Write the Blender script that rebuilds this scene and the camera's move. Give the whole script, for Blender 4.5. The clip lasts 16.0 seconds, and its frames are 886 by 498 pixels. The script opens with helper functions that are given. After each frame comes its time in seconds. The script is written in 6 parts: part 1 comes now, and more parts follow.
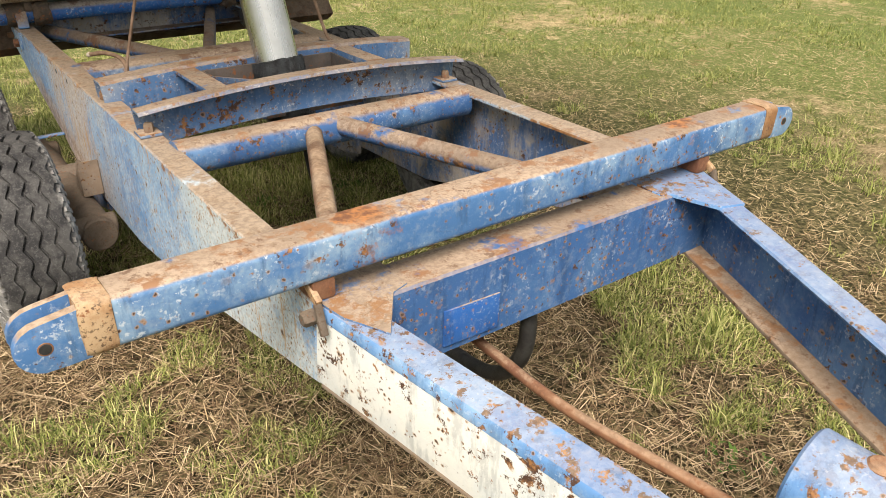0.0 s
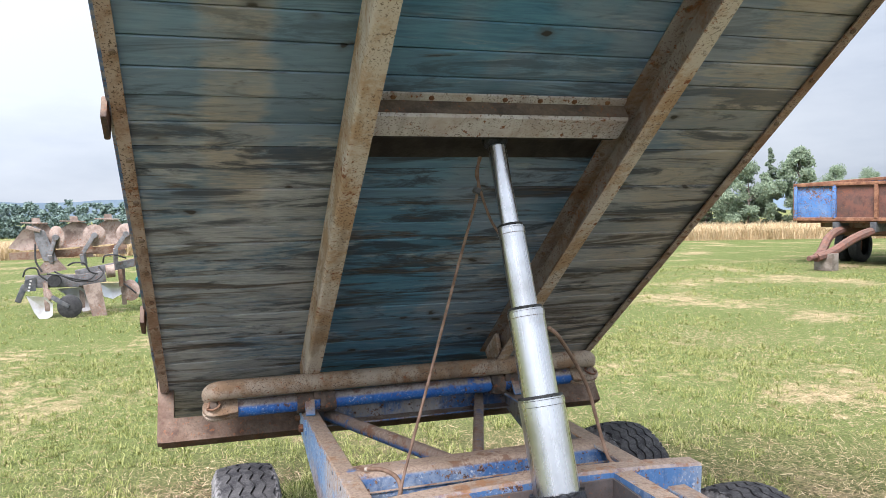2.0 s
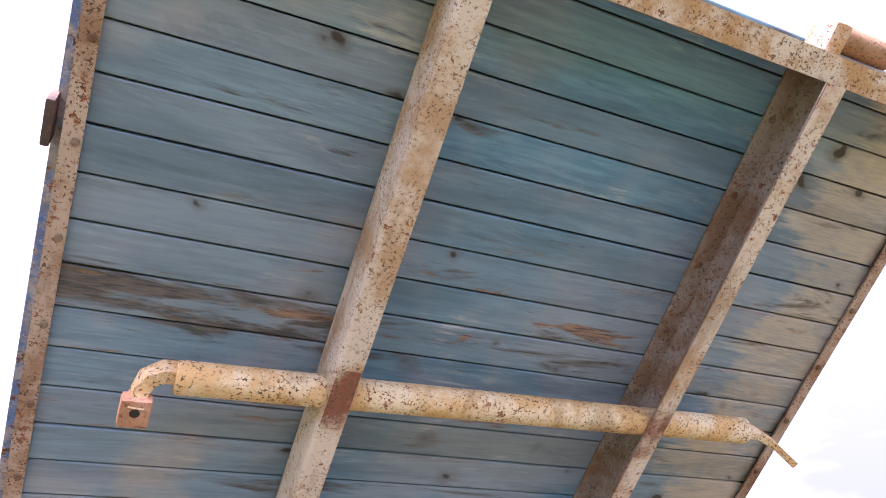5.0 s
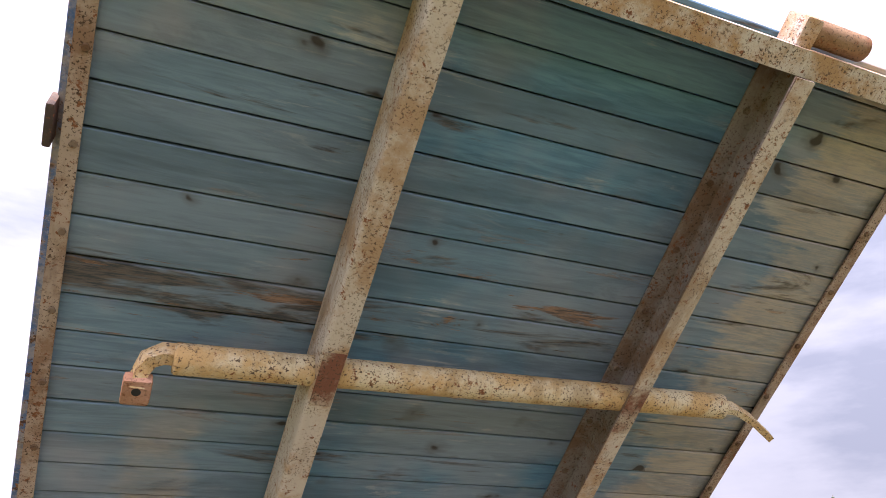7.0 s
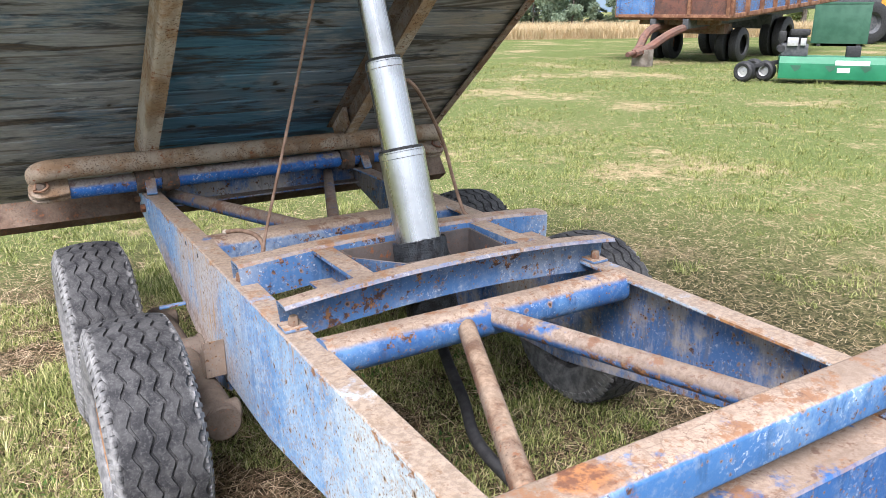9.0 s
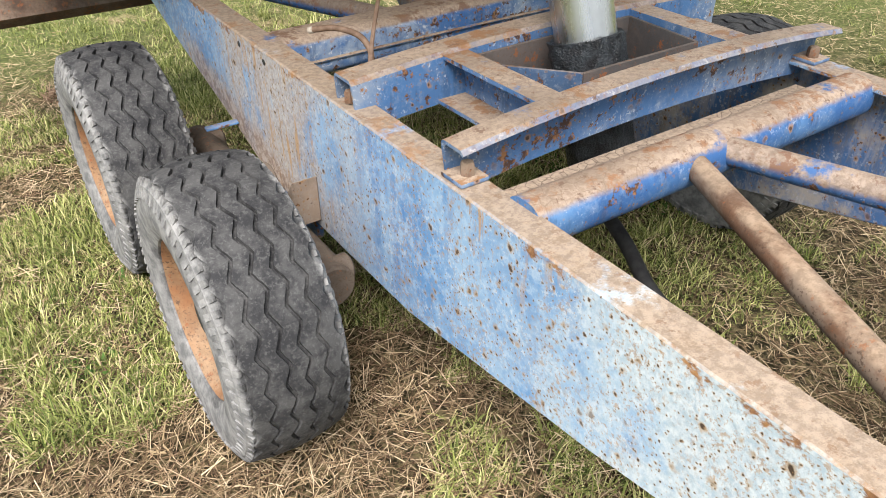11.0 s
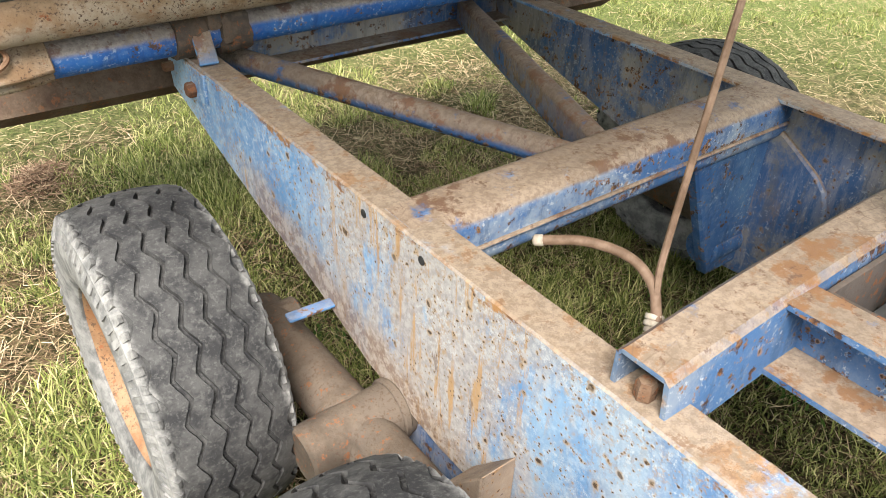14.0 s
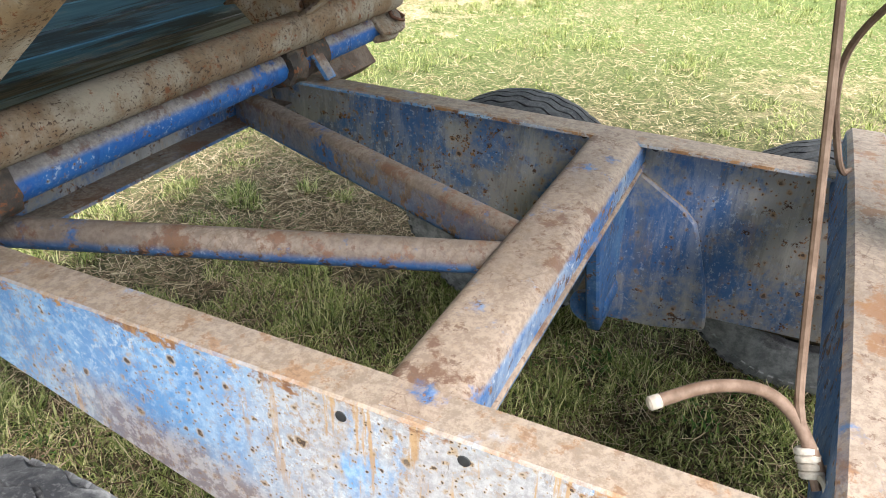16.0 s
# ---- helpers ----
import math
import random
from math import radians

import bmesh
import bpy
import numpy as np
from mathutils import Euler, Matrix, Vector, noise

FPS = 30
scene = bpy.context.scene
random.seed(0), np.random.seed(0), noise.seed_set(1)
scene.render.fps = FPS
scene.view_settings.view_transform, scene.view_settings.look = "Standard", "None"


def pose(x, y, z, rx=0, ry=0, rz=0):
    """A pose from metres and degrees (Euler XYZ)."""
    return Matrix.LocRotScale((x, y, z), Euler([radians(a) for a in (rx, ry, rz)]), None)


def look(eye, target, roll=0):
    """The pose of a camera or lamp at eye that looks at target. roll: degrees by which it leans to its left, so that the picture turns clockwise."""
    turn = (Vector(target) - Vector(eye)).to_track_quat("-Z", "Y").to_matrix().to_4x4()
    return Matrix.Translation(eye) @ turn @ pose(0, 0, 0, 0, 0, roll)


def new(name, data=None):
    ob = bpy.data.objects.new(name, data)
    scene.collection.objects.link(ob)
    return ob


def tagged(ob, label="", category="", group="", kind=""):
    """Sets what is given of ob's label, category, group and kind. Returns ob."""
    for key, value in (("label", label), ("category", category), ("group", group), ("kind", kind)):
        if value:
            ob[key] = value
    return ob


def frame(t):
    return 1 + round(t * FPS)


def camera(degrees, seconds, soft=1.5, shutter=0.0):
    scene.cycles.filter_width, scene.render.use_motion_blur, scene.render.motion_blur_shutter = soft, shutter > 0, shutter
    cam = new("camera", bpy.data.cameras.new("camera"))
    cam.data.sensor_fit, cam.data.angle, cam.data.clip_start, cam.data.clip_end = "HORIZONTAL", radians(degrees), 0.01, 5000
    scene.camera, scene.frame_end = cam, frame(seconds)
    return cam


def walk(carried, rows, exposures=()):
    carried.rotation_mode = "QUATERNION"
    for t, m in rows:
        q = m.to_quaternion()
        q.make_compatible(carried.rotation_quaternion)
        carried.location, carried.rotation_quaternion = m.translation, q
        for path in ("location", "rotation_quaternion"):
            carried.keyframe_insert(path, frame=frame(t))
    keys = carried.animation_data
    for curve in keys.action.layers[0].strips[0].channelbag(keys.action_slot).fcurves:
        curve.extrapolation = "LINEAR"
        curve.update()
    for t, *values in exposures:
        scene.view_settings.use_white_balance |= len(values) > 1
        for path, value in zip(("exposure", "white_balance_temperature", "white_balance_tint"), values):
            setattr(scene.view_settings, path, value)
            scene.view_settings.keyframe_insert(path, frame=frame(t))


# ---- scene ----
cam = camera(60.6, 16.0, 0.8)
PATH = [
    (0, (-1.155, -2.27, 1.54), (-0.1, -0.842, 0.618), 0.9),
    (0.5, (-1.229, -2.111, 1.647), (-0.346, -0.456, 0.954), -0.4),
    (1, (-1.2, -1.956, 1.72), (-0.458, -0.16, 1.244), -0.8),
    (1.5, (-1.151, -1.902, 1.771), (-0.491, -0.035, 1.486), -0.8),
    (2, (-1.128, -1.912, 1.801), (-0.501, -0.015, 1.697), -0.7),
    (2.5, (-1.118, -1.932, 1.844), (-0.489, -0.035, 1.924), -0.5),
    (3, (-1.122, -1.949, 1.89), (-0.468, -0.077, 2.155), -0.3),
    (3.5, (-1.132, -1.983, 1.938), (-0.442, -0.161, 2.388), -0.2),
    (4, (-1.153, -2.031, 1.981), (-0.417, -0.285, 2.619), -0.3),
    (4.5, (-1.193, -2.131, 2.041), (-0.417, -0.471, 2.843), -0.6),
    (5, (-1.251, -2.225, 2.077), (-0.451, -0.665, 3.04), -1.5),
    (5.2, (-1.277, -2.26, 2.091), (-0.472, -0.735, 3.105), -1.9),
    (6.1, (-1.26, -2.36, 2.10), (-0.505, -0.93, 3.276), -1.9),
    (7.3, (-1.194, -2.394, 2.082), (-0.422, -0.692, 2.796), 0.3),
    (7.5, (-1.23, -2.294, 2.011), (-0.421, -0.569, 2.617), 0.1),
    (8, (-1.246, -2.117, 1.885), (-0.368, -0.333, 2.104), 0.5),
    (8.5, (-1.239, -2.013, 1.771), (-0.285, -0.269, 1.557), 0.4),
    (9, (-1.219, -1.873, 1.627), (-0.237, -0.24, 1.021), -0.1),
    (9.5, (-1.234, -1.671, 1.575), (-0.261, -0.159, 0.699), -1.1),
    (10, (-1.312, -1.459, 1.541), (-0.362, -0.016, 0.534), -1.6),
    (10.2, (-1.34, -1.393, 1.528), (-0.405, 0.037, 0.488), -1.4),
    (12.3, (-1.323, -0.52, 1.489), (-0.352, 0.774, 0.313), 1.4),
    (12.5, (-1.333, -0.475, 1.496), (-0.337, 0.803, 0.323), 1.7),
    (13, (-1.298, -0.379, 1.489), (-0.259, 0.879, 0.333), 2.4),
    (13.5, (-1.231, -0.185, 1.495), (-0.182, 1.083, 0.358), 2.8),
    (14, (-1.251, 0.038, 1.487), (-0.212, 1.33, 0.368), 2.9),
    (14.5, (-1.397, 0.26, 1.488), (-0.329, 1.554, 0.401), 3.8),
    (15, (-1.442, 0.357, 1.493), (-0.322, 1.625, 0.426), 3.1),
    (15.5, (-1.376, 0.439, 1.485), (-0.071, 1.546, 0.449), 2.2),
    (16, (-1.27, 0.613, 1.46), (0.308, 1.338, 0.468), 1.5),
]
EXPOSURES = [(0, 0.52, 7200, 15), (0.5, 0.68, 6900, 14), (1, 0.86, 6450, 14), (1.5, 0.96, 6250, 15), (2.5, 1.02, 5650, 28), (3.5, 1.24, 5600, 34), (4.5, 1.70, 5800, 42), (5.2, 1.90, 5800, 52), (7.3, 1.10, 6150, 36), (8, 1.12, 5850, 34), (8.5, 1.10, 5600, 33), (9, 0.92, 5900, 20), (9.5, 0.76, 6150, 15), (10.2, 0.74, 6150, 14), (12.3, 0.94, 6700, 15), (13.5, 1.14, 6700, 14), (14.5, 1.32, 6400, 10), (15, 1.42, 6250, 11), (16, 1.54, 6000, 13)]
walk(cam, [(t, look(eye, target, roll)) for t, eye, target, roll in PATH], EXPOSURES)

# ---- world and light ----
world = bpy.data.worlds.new("sky")
scene.world = world
world.use_nodes = True
SUN_EL, SUN_AZ = radians(53), radians(220)


def build_sky(w):
    nt = w.node_tree
    nt.nodes.clear()
    out = nt.nodes.new("ShaderNodeOutputWorld")
    bg = nt.nodes.new("ShaderNodeBackground")
    sky = nt.nodes.new("ShaderNodeTexSky")
    sky.sky_type = "NISHITA"
    sky.sun_disc = False
    sky.sun_elevation, sky.sun_rotation = SUN_EL, SUN_AZ
    tc = nt.nodes.new("ShaderNodeTexCoord")
    mp = nt.nodes.new("ShaderNodeMapping")
    mp.inputs["Scale"].default_value = (1.0, 1.0, 3.2)
    nz = nt.nodes.new("ShaderNodeTexNoise")
    nz.inputs["Scale"].default_value = 1.7
    nz.inputs["Detail"].default_value = 7
    nz.inputs["Roughness"].default_value = 0.55
    ramp = nt.nodes.new("ShaderNodeValToRGB")
    e = ramp.color_ramp.elements
    e[0].position, e[0].color = 0.38, (5.8, 6.7, 7.2, 1)
    e[1].position, e[1].color = 0.62, (10.9, 11.7, 11.2, 1)
    mid = e.new(0.47)
    mid.color = (8.7, 9.6, 9.6, 1)
    mix = nt.nodes.new("ShaderNodeMix")
    mix.data_type = "RGBA"
    mix.inputs[0].default_value = 0.9
    nt.links.new(tc.outputs["Generated"], mp.inputs["Vector"])
    nt.links.new(mp.outputs["Vector"], nz.inputs["Vector"])
    nt.links.new(nz.outputs["Fac"], ramp.inputs["Fac"])
    nt.links.new(sky.outputs["Color"], mix.inputs[6])
    nt.links.new(ramp.outputs["Color"], mix.inputs[7])
    # an overcast sky is brighter overhead and round the veiled sun
    sep = nt.nodes.new("ShaderNodeSeparateXYZ")
    nt.links.new(tc.outputs["Generated"], sep.inputs[0])
    high = nt.nodes.new("ShaderNodeMapRange")
    high.inputs["From Min"].default_value, high.inputs["From Max"].default_value = 0.0, 1.0
    high.inputs["To Min"].default_value, high.inputs["To Max"].default_value = 0.91, 1.10
    nt.links.new(sep.outputs["Z"], high.inputs["Value"])
    dot = nt.nodes.new("ShaderNodeVectorMath")
    dot.operation = "DOT_PRODUCT"
    dot.inputs[1].default_value = (math.cos(SUN_EL) * math.sin(SUN_AZ), math.cos(SUN_EL) * math.cos(SUN_AZ), math.sin(SUN_EL))
    nt.links.new(tc.outputs["Generated"], dot.inputs[0])
    near = nt.nodes.new("ShaderNodeMapRange")
    near.inputs["From Min"].default_value, near.inputs["From Max"].default_value = -0.5, 1.0
    near.inputs["To Min"].default_value, near.inputs["To Max"].default_value = 0.66, 1.7
    nt.links.new(dot.outputs["Value"], near.inputs["Value"])
    lift = nt.nodes.new("ShaderNodeMath")
    lift.operation = "MULTIPLY"
    nt.links.new(high.outputs[0], lift.inputs[0])
    nt.links.new(near.outputs[0], lift.inputs[1])
    gain = nt.nodes.new("ShaderNodeVectorMath")
    gain.operation = "SCALE"
    nt.links.new(mix.outputs[2], gain.inputs[0])
    nt.links.new(lift.outputs[0], gain.inputs["Scale"])
    nt.links.new(gain.outputs[0], bg.inputs["Color"])
    bg.inputs["Strength"].default_value = 0.062
    nt.links.new(bg.outputs["Background"], out.inputs["Surface"])


build_sky(world)
sun_data = bpy.data.lights.new("sun", "SUN")
sun_data.energy, sun_data.angle, sun_data.color = 5.0, radians(34), (1.0, 0.95, 0.87)
sun = new("sun", sun_data)
sun.rotation_euler = (radians(90) - SUN_EL, 0, radians(180) - SUN_AZ)


# ---- materials ----
class Nodes:
    """A small builder for node materials in object space."""

    def __init__(self, name, rough=0.7, metal=0.0, spec=0.4, space="Object"):
        self.mat = bpy.data.materials.new(name)
        self.mat.use_nodes = True
        self.nt = self.mat.node_tree
        self.bsdf = self.nt.nodes["Principled BSDF"]
        self.bsdf.inputs["Roughness"].default_value = rough
        self.bsdf.inputs["Metallic"].default_value = metal
        self.bsdf.inputs["Specular IOR Level"].default_value = spec
        tc = self.nt.nodes.new("ShaderNodeTexCoord")
        self.vec = tc.outputs[space]

    def put(self, a, b):
        self.nt.links.new(a, b)

    def val(self, socket, v):
        if hasattr(v, "node"):
            self.put(v, socket)
        else:
            socket.default_value = v

    def stretch(self, sx, sy, sz, vec=None):
        m = self.nt.nodes.new("ShaderNodeMapping")
        m.inputs["Scale"].default_value = (sx, sy, sz)
        self.put(vec or self.vec, m.inputs["Vector"])
        return m.outputs["Vector"]

    def noise(self, scale, detail=4, rough=0.55, vec=None, distort=0.0):
        n = self.nt.nodes.new("ShaderNodeTexNoise")
        n.inputs["Scale"].default_value = scale
        n.inputs["Detail"].default_value = detail
        n.inputs["Roughness"].default_value = rough
        n.inputs["Distortion"].default_value = distort
        self.put(vec or self.vec, n.inputs["Vector"])
        return n.outputs["Fac"]

    def cells(self, scale, vec=None, feature="F1", jitter=1.0):
        n = self.nt.nodes.new("ShaderNodeTexVoronoi")
        n.feature = feature
        n.inputs["Scale"].default_value = scale
        n.inputs["Randomness"].default_value = jitter
        self.put(vec or self.vec, n.inputs["Vector"])
        return n.outputs["Distance"]

    def spots(self, scale, share, small, large, soft=0.05, vec=None):
        """Separate round spots: one in some cells, each with its own size."""
        n = self.nt.nodes.new("ShaderNodeTexVoronoi")
        n.inputs["Scale"].default_value = scale
        wob = self.nt.nodes.new("ShaderNodeVectorMath")
        wob.operation = "ADD"
        self.put(vec or self.vec, wob.inputs[0])
        nz = self.nt.nodes.new("ShaderNodeTexNoise")
        nz.inputs["Scale"].default_value = scale * 1.9
        self.put(vec or self.vec, nz.inputs["Vector"])
        sc = self.nt.nodes.new("ShaderNodeVectorMath")
        sc.operation = "SCALE"
        sc.inputs["Scale"].default_value = 0.55 / scale
        self.put(nz.outputs["Color"], sc.inputs[0])
        self.put(sc.outputs[0], wob.inputs[1])
        self.put(wob.outputs[0], n.inputs["Vector"])
        rgb = self.nt.nodes.new("ShaderNodeSeparateColor")
        self.put(n.outputs["Color"], rgb.inputs[0])
        pick = self.step(rgb.outputs[0], 1.0 - share, 1.0 - share + 0.01)
        size = self.math("ADD", self.math("MULTIPLY", rgb.outputs[1], large - small), small)
        inside = self.step(self.math("SUBTRACT", n.outputs["Distance"], size, False), soft, -soft)
        return self.math("MULTIPLY", pick, inside)

    def step(self, fac, lo, hi):
        n = self.nt.nodes.new("ShaderNodeMapRange")
        n.interpolation_type = "SMOOTHSTEP"
        self.put(fac, n.inputs["Value"])
        n.inputs["From Min"].default_value, n.inputs["From Max"].default_value = lo, hi
        return n.outputs["Result"]

    def math(self, op, a, b=0.0, clamp=True):
        n = self.nt.nodes.new("ShaderNodeMath")
        n.operation = op
        n.use_clamp = clamp and op in ("MULTIPLY", "ADD", "SUBTRACT")
        self.val(n.inputs[0], a)
        self.val(n.inputs[1], b)
        return n.outputs[0]

    def mix(self, fac, a, b):
        n = self.nt.nodes.new("ShaderNodeMix")
        n.data_type = "RGBA"
        self.val(n.inputs[0], fac)
        for s, v in ((n.inputs[6], a), (n.inputs[7], b)):
            if hasattr(v, "node"):
                self.put(v, s)
            else:
                s.default_value = (*v, 1)
        return n.outputs[2]

    def up(self):
        g = self.nt.nodes.new("ShaderNodeNewGeometry")
        s = self.nt.nodes.new("ShaderNodeSeparateXYZ")
        self.put(g.outputs["Normal"], s.inputs[0])
        return s.outputs["Z"]

    def rand(self, island=False):
        if island:
            return self.nt.nodes.new("ShaderNodeNewGeometry").outputs["Random Per Island"]
        return self.nt.nodes.new("ShaderNodeObjectInfo").outputs["Random"]

    def color(self, c):
        if hasattr(c, "node"):
            self.put(c, self.bsdf.inputs["Base Color"])
        else:
            self.bsdf.inputs["Base Color"].default_value = (*c, 1)

    def rough(self, r):
        self.val(self.bsdf.inputs["Roughness"], r)

    def bump(self, h, strength=0.3, dist=0.01):
        b = self.nt.nodes.new("ShaderNodeBump")
        b.inputs["Strength"].default_value, b.inputs["Distance"].default_value = strength, dist
        self.put(h, b.inputs["Height"])
        self.put(b.outputs["Normal"], self.bsdf.inputs["Normal"])


RUST = (0.20, 0.075, 0.03)
RUST_DARK = (0.06, 0.03, 0.02)


TAN = ((0.26, 0.185, 0.128), (0.375, 0.285, 0.21), (0.235, 0.12, 0.058))
RAIL_SOIL = ((0.25, 0.185, 0.132), (0.385, 0.295, 0.218), (0.23, 0.12, 0.056))
LUMPY = ((0.24, 0.19, 0.15), (0.38, 0.315, 0.26), (0.18, 0.10, 0.06))
BROWN = ((0.20, 0.145, 0.105), (0.32, 0.245, 0.185), (0.17, 0.09, 0.05))


def painted(name, base, faded, fade=(0.42, 0.62), chips=0.62, dust=1.0, streaks=0.0, pits=0.5, fleck=0.6, facing=(0.45, 0.80), soil=TAN, edge=None, stains=()):
    """Old brushed paint over steel: fading, pale flecks, chips and pits down to rust, dried soil on what faces up."""
    n = Nodes(name, 0.55)
    sep = n.nt.nodes.new("ShaderNodeSeparateXYZ")
    n.put(n.vec, sep.inputs[0])
    c = n.mix(n.step(n.noise(3.2, 8, 0.72), *fade), base, faded)
    c = n.mix(n.math("MULTIPLY", n.step(n.noise(9, 6, 0.7, n.stretch(2.5, 2.5, 0.6)), 0.50, 0.62), 0.5), c, tuple(0.5 * v for v in base))
    c = n.mix(n.math("MULTIPLY", n.step(n.noise(34, 6, 0.75), 0.50, 0.66), 0.35), c, tuple(0.5 * v + 0.16 for v in faded))
    clump = n.step(n.noise(6.5, 4, 0.6), 0.40, 0.60)
    speck = n.math("MULTIPLY", n.step(n.noise(78, 4, 0.75), 0.57, 0.62), clump)
    c = n.mix(n.math("MULTIPLY", speck, fleck), c, tuple(min(0.70, 0.45 * v + 0.36) for v in faded))
    if streaks:
        v = n.stretch(5.0, 5.0, 1.0)
        c = n.mix(n.math("MULTIPLY", n.step(n.noise(2.6, 8, 0.76, v), 0.50, 0.60), streaks), c, (0.54, 0.49, 0.44))
        c = n.mix(n.math("MULTIPLY", n.math("MULTIPLY", n.step(n.noise(3.1, 6, 0.7, n.stretch(4, 4, 1.5)), 0.56, 0.64), n.step(n.noise(1.9, 3), 0.47, 0.58)), streaks), c, (0.42, 0.25, 0.10))
        c = n.mix(n.math("MULTIPLY", n.math("MULTIPLY", n.step(n.noise(4.3, 6, 0.75, n.stretch(4, 4, 1.8)), 0.58, 0.64), n.step(n.noise(1.3, 3), 0.52, 0.60)), streaks), c, (0.20, 0.13, 0.085))
    wear = n.math("MULTIPLY", n.noise(2.3, 2), 0.35)
    if edge:
        wear = n.math("ADD", wear, n.math("MULTIPLY", n.step(sep.outputs[2], *edge), 0.10))
    spot = n.step(n.math("ADD", n.noise(30, 7, 0.75), wear), chips + 0.17, chips + 0.20)
    c = n.mix(spot, c, n.mix(n.step(n.noise(48, 4, 0.7), 0.46, 0.62), RUST_DARK, (0.28, 0.13, 0.05)))
    if pits:
        where = n.step(n.noise(5.5, 4, 0.6), pits - 0.08, pits + 0.08)
        for size, share in ((34, 0.22), (78, 0.34)):
            halo = n.math("MULTIPLY", n.spots(size, share, 0.16, 0.34, 0.10), where)
            c = n.mix(n.math("MULTIPLY", halo, 0.8), c, (0.30, 0.165, 0.07))
            core = n.math("MULTIPLY", n.spots(size, share, 0.06, 0.22, 0.05), where)
            c = n.mix(core, c, (0.055, 0.03, 0.02))
    if dust:
        top = n.step(n.math("ADD", n.up(), n.math("MULTIPLY", n.noise(25, 5, 0.7), 0.25), False), facing[0] + 0.12, facing[1] + 0.12)
        worn = n.step(n.noise(6.5, 8, 0.72), 0.33, 0.43)
        tan = n.mix(n.step(n.noise(75, 5, 0.75), 0.38, 0.62), soil[0], soil[1])
        tan = n.mix(n.math("MULTIPLY", n.step(n.noise(2.1, 4, 0.6), 0.40, 0.62), 0.55), tan, tuple(0.62 * v for v in soil[0]))
        tan = n.mix(n.step(n.noise(11, 8, 0.74), 0.53, 0.60), tan, soil[2])
        tan = n.mix(n.math("MULTIPLY", n.step(n.noise(36, 6, 0.75), 0.57, 0.63), 0.8), tan, (0.13, 0.07, 0.04))
        crack = n.step(n.cells(30, None, "DISTANCE_TO_EDGE"), 0.045, 0.012)
        tan = n.mix(n.math("MULTIPLY", n.math("MULTIPLY", crack, n.step(n.noise(3.7, 3), 0.50, 0.60)), 0.4), tan, (0.13, 0.085, 0.055))
        c = n.mix(n.math("MULTIPLY", n.math("MULTIPLY", top, worn), 0.97 * dust), c, tan)
    for x0, y0, r in stains:
        # bare orange rust on one spot of the top
        u = n.math("MULTIPLY", n.math("SUBTRACT", sep.outputs[0], x0, False), 0.8, False)
        w = n.math("SUBTRACT", sep.outputs[1], y0, False)
        d = n.math("SQRT", n.math("ADD", n.math("MULTIPLY", u, u, False), n.math("MULTIPLY", w, w, False), False))
        d = n.math("ADD", d, n.math("MULTIPLY", n.math("SUBTRACT", n.noise(22, 7, 0.72), 0.5, False), 0.16, False), False)
        c = n.mix(n.math("MULTIPLY", n.step(d, r, 0.5 * r), 0.9), c, n.mix(n.step(n.noise(40, 5, 0.7), 0.4, 0.6), (0.13, 0.05, 0.025), (0.36, 0.15, 0.05)))
    n.color(c)
    n.rough(n.mix(n.noise(14, 4), (0.42,) * 3, (0.85,) * 3))
    n.bump(n.math("ADD", n.noise(150, 4, 0.7), n.noise(28, 6, 0.65)), 0.45, 0.004)
    return n.mat


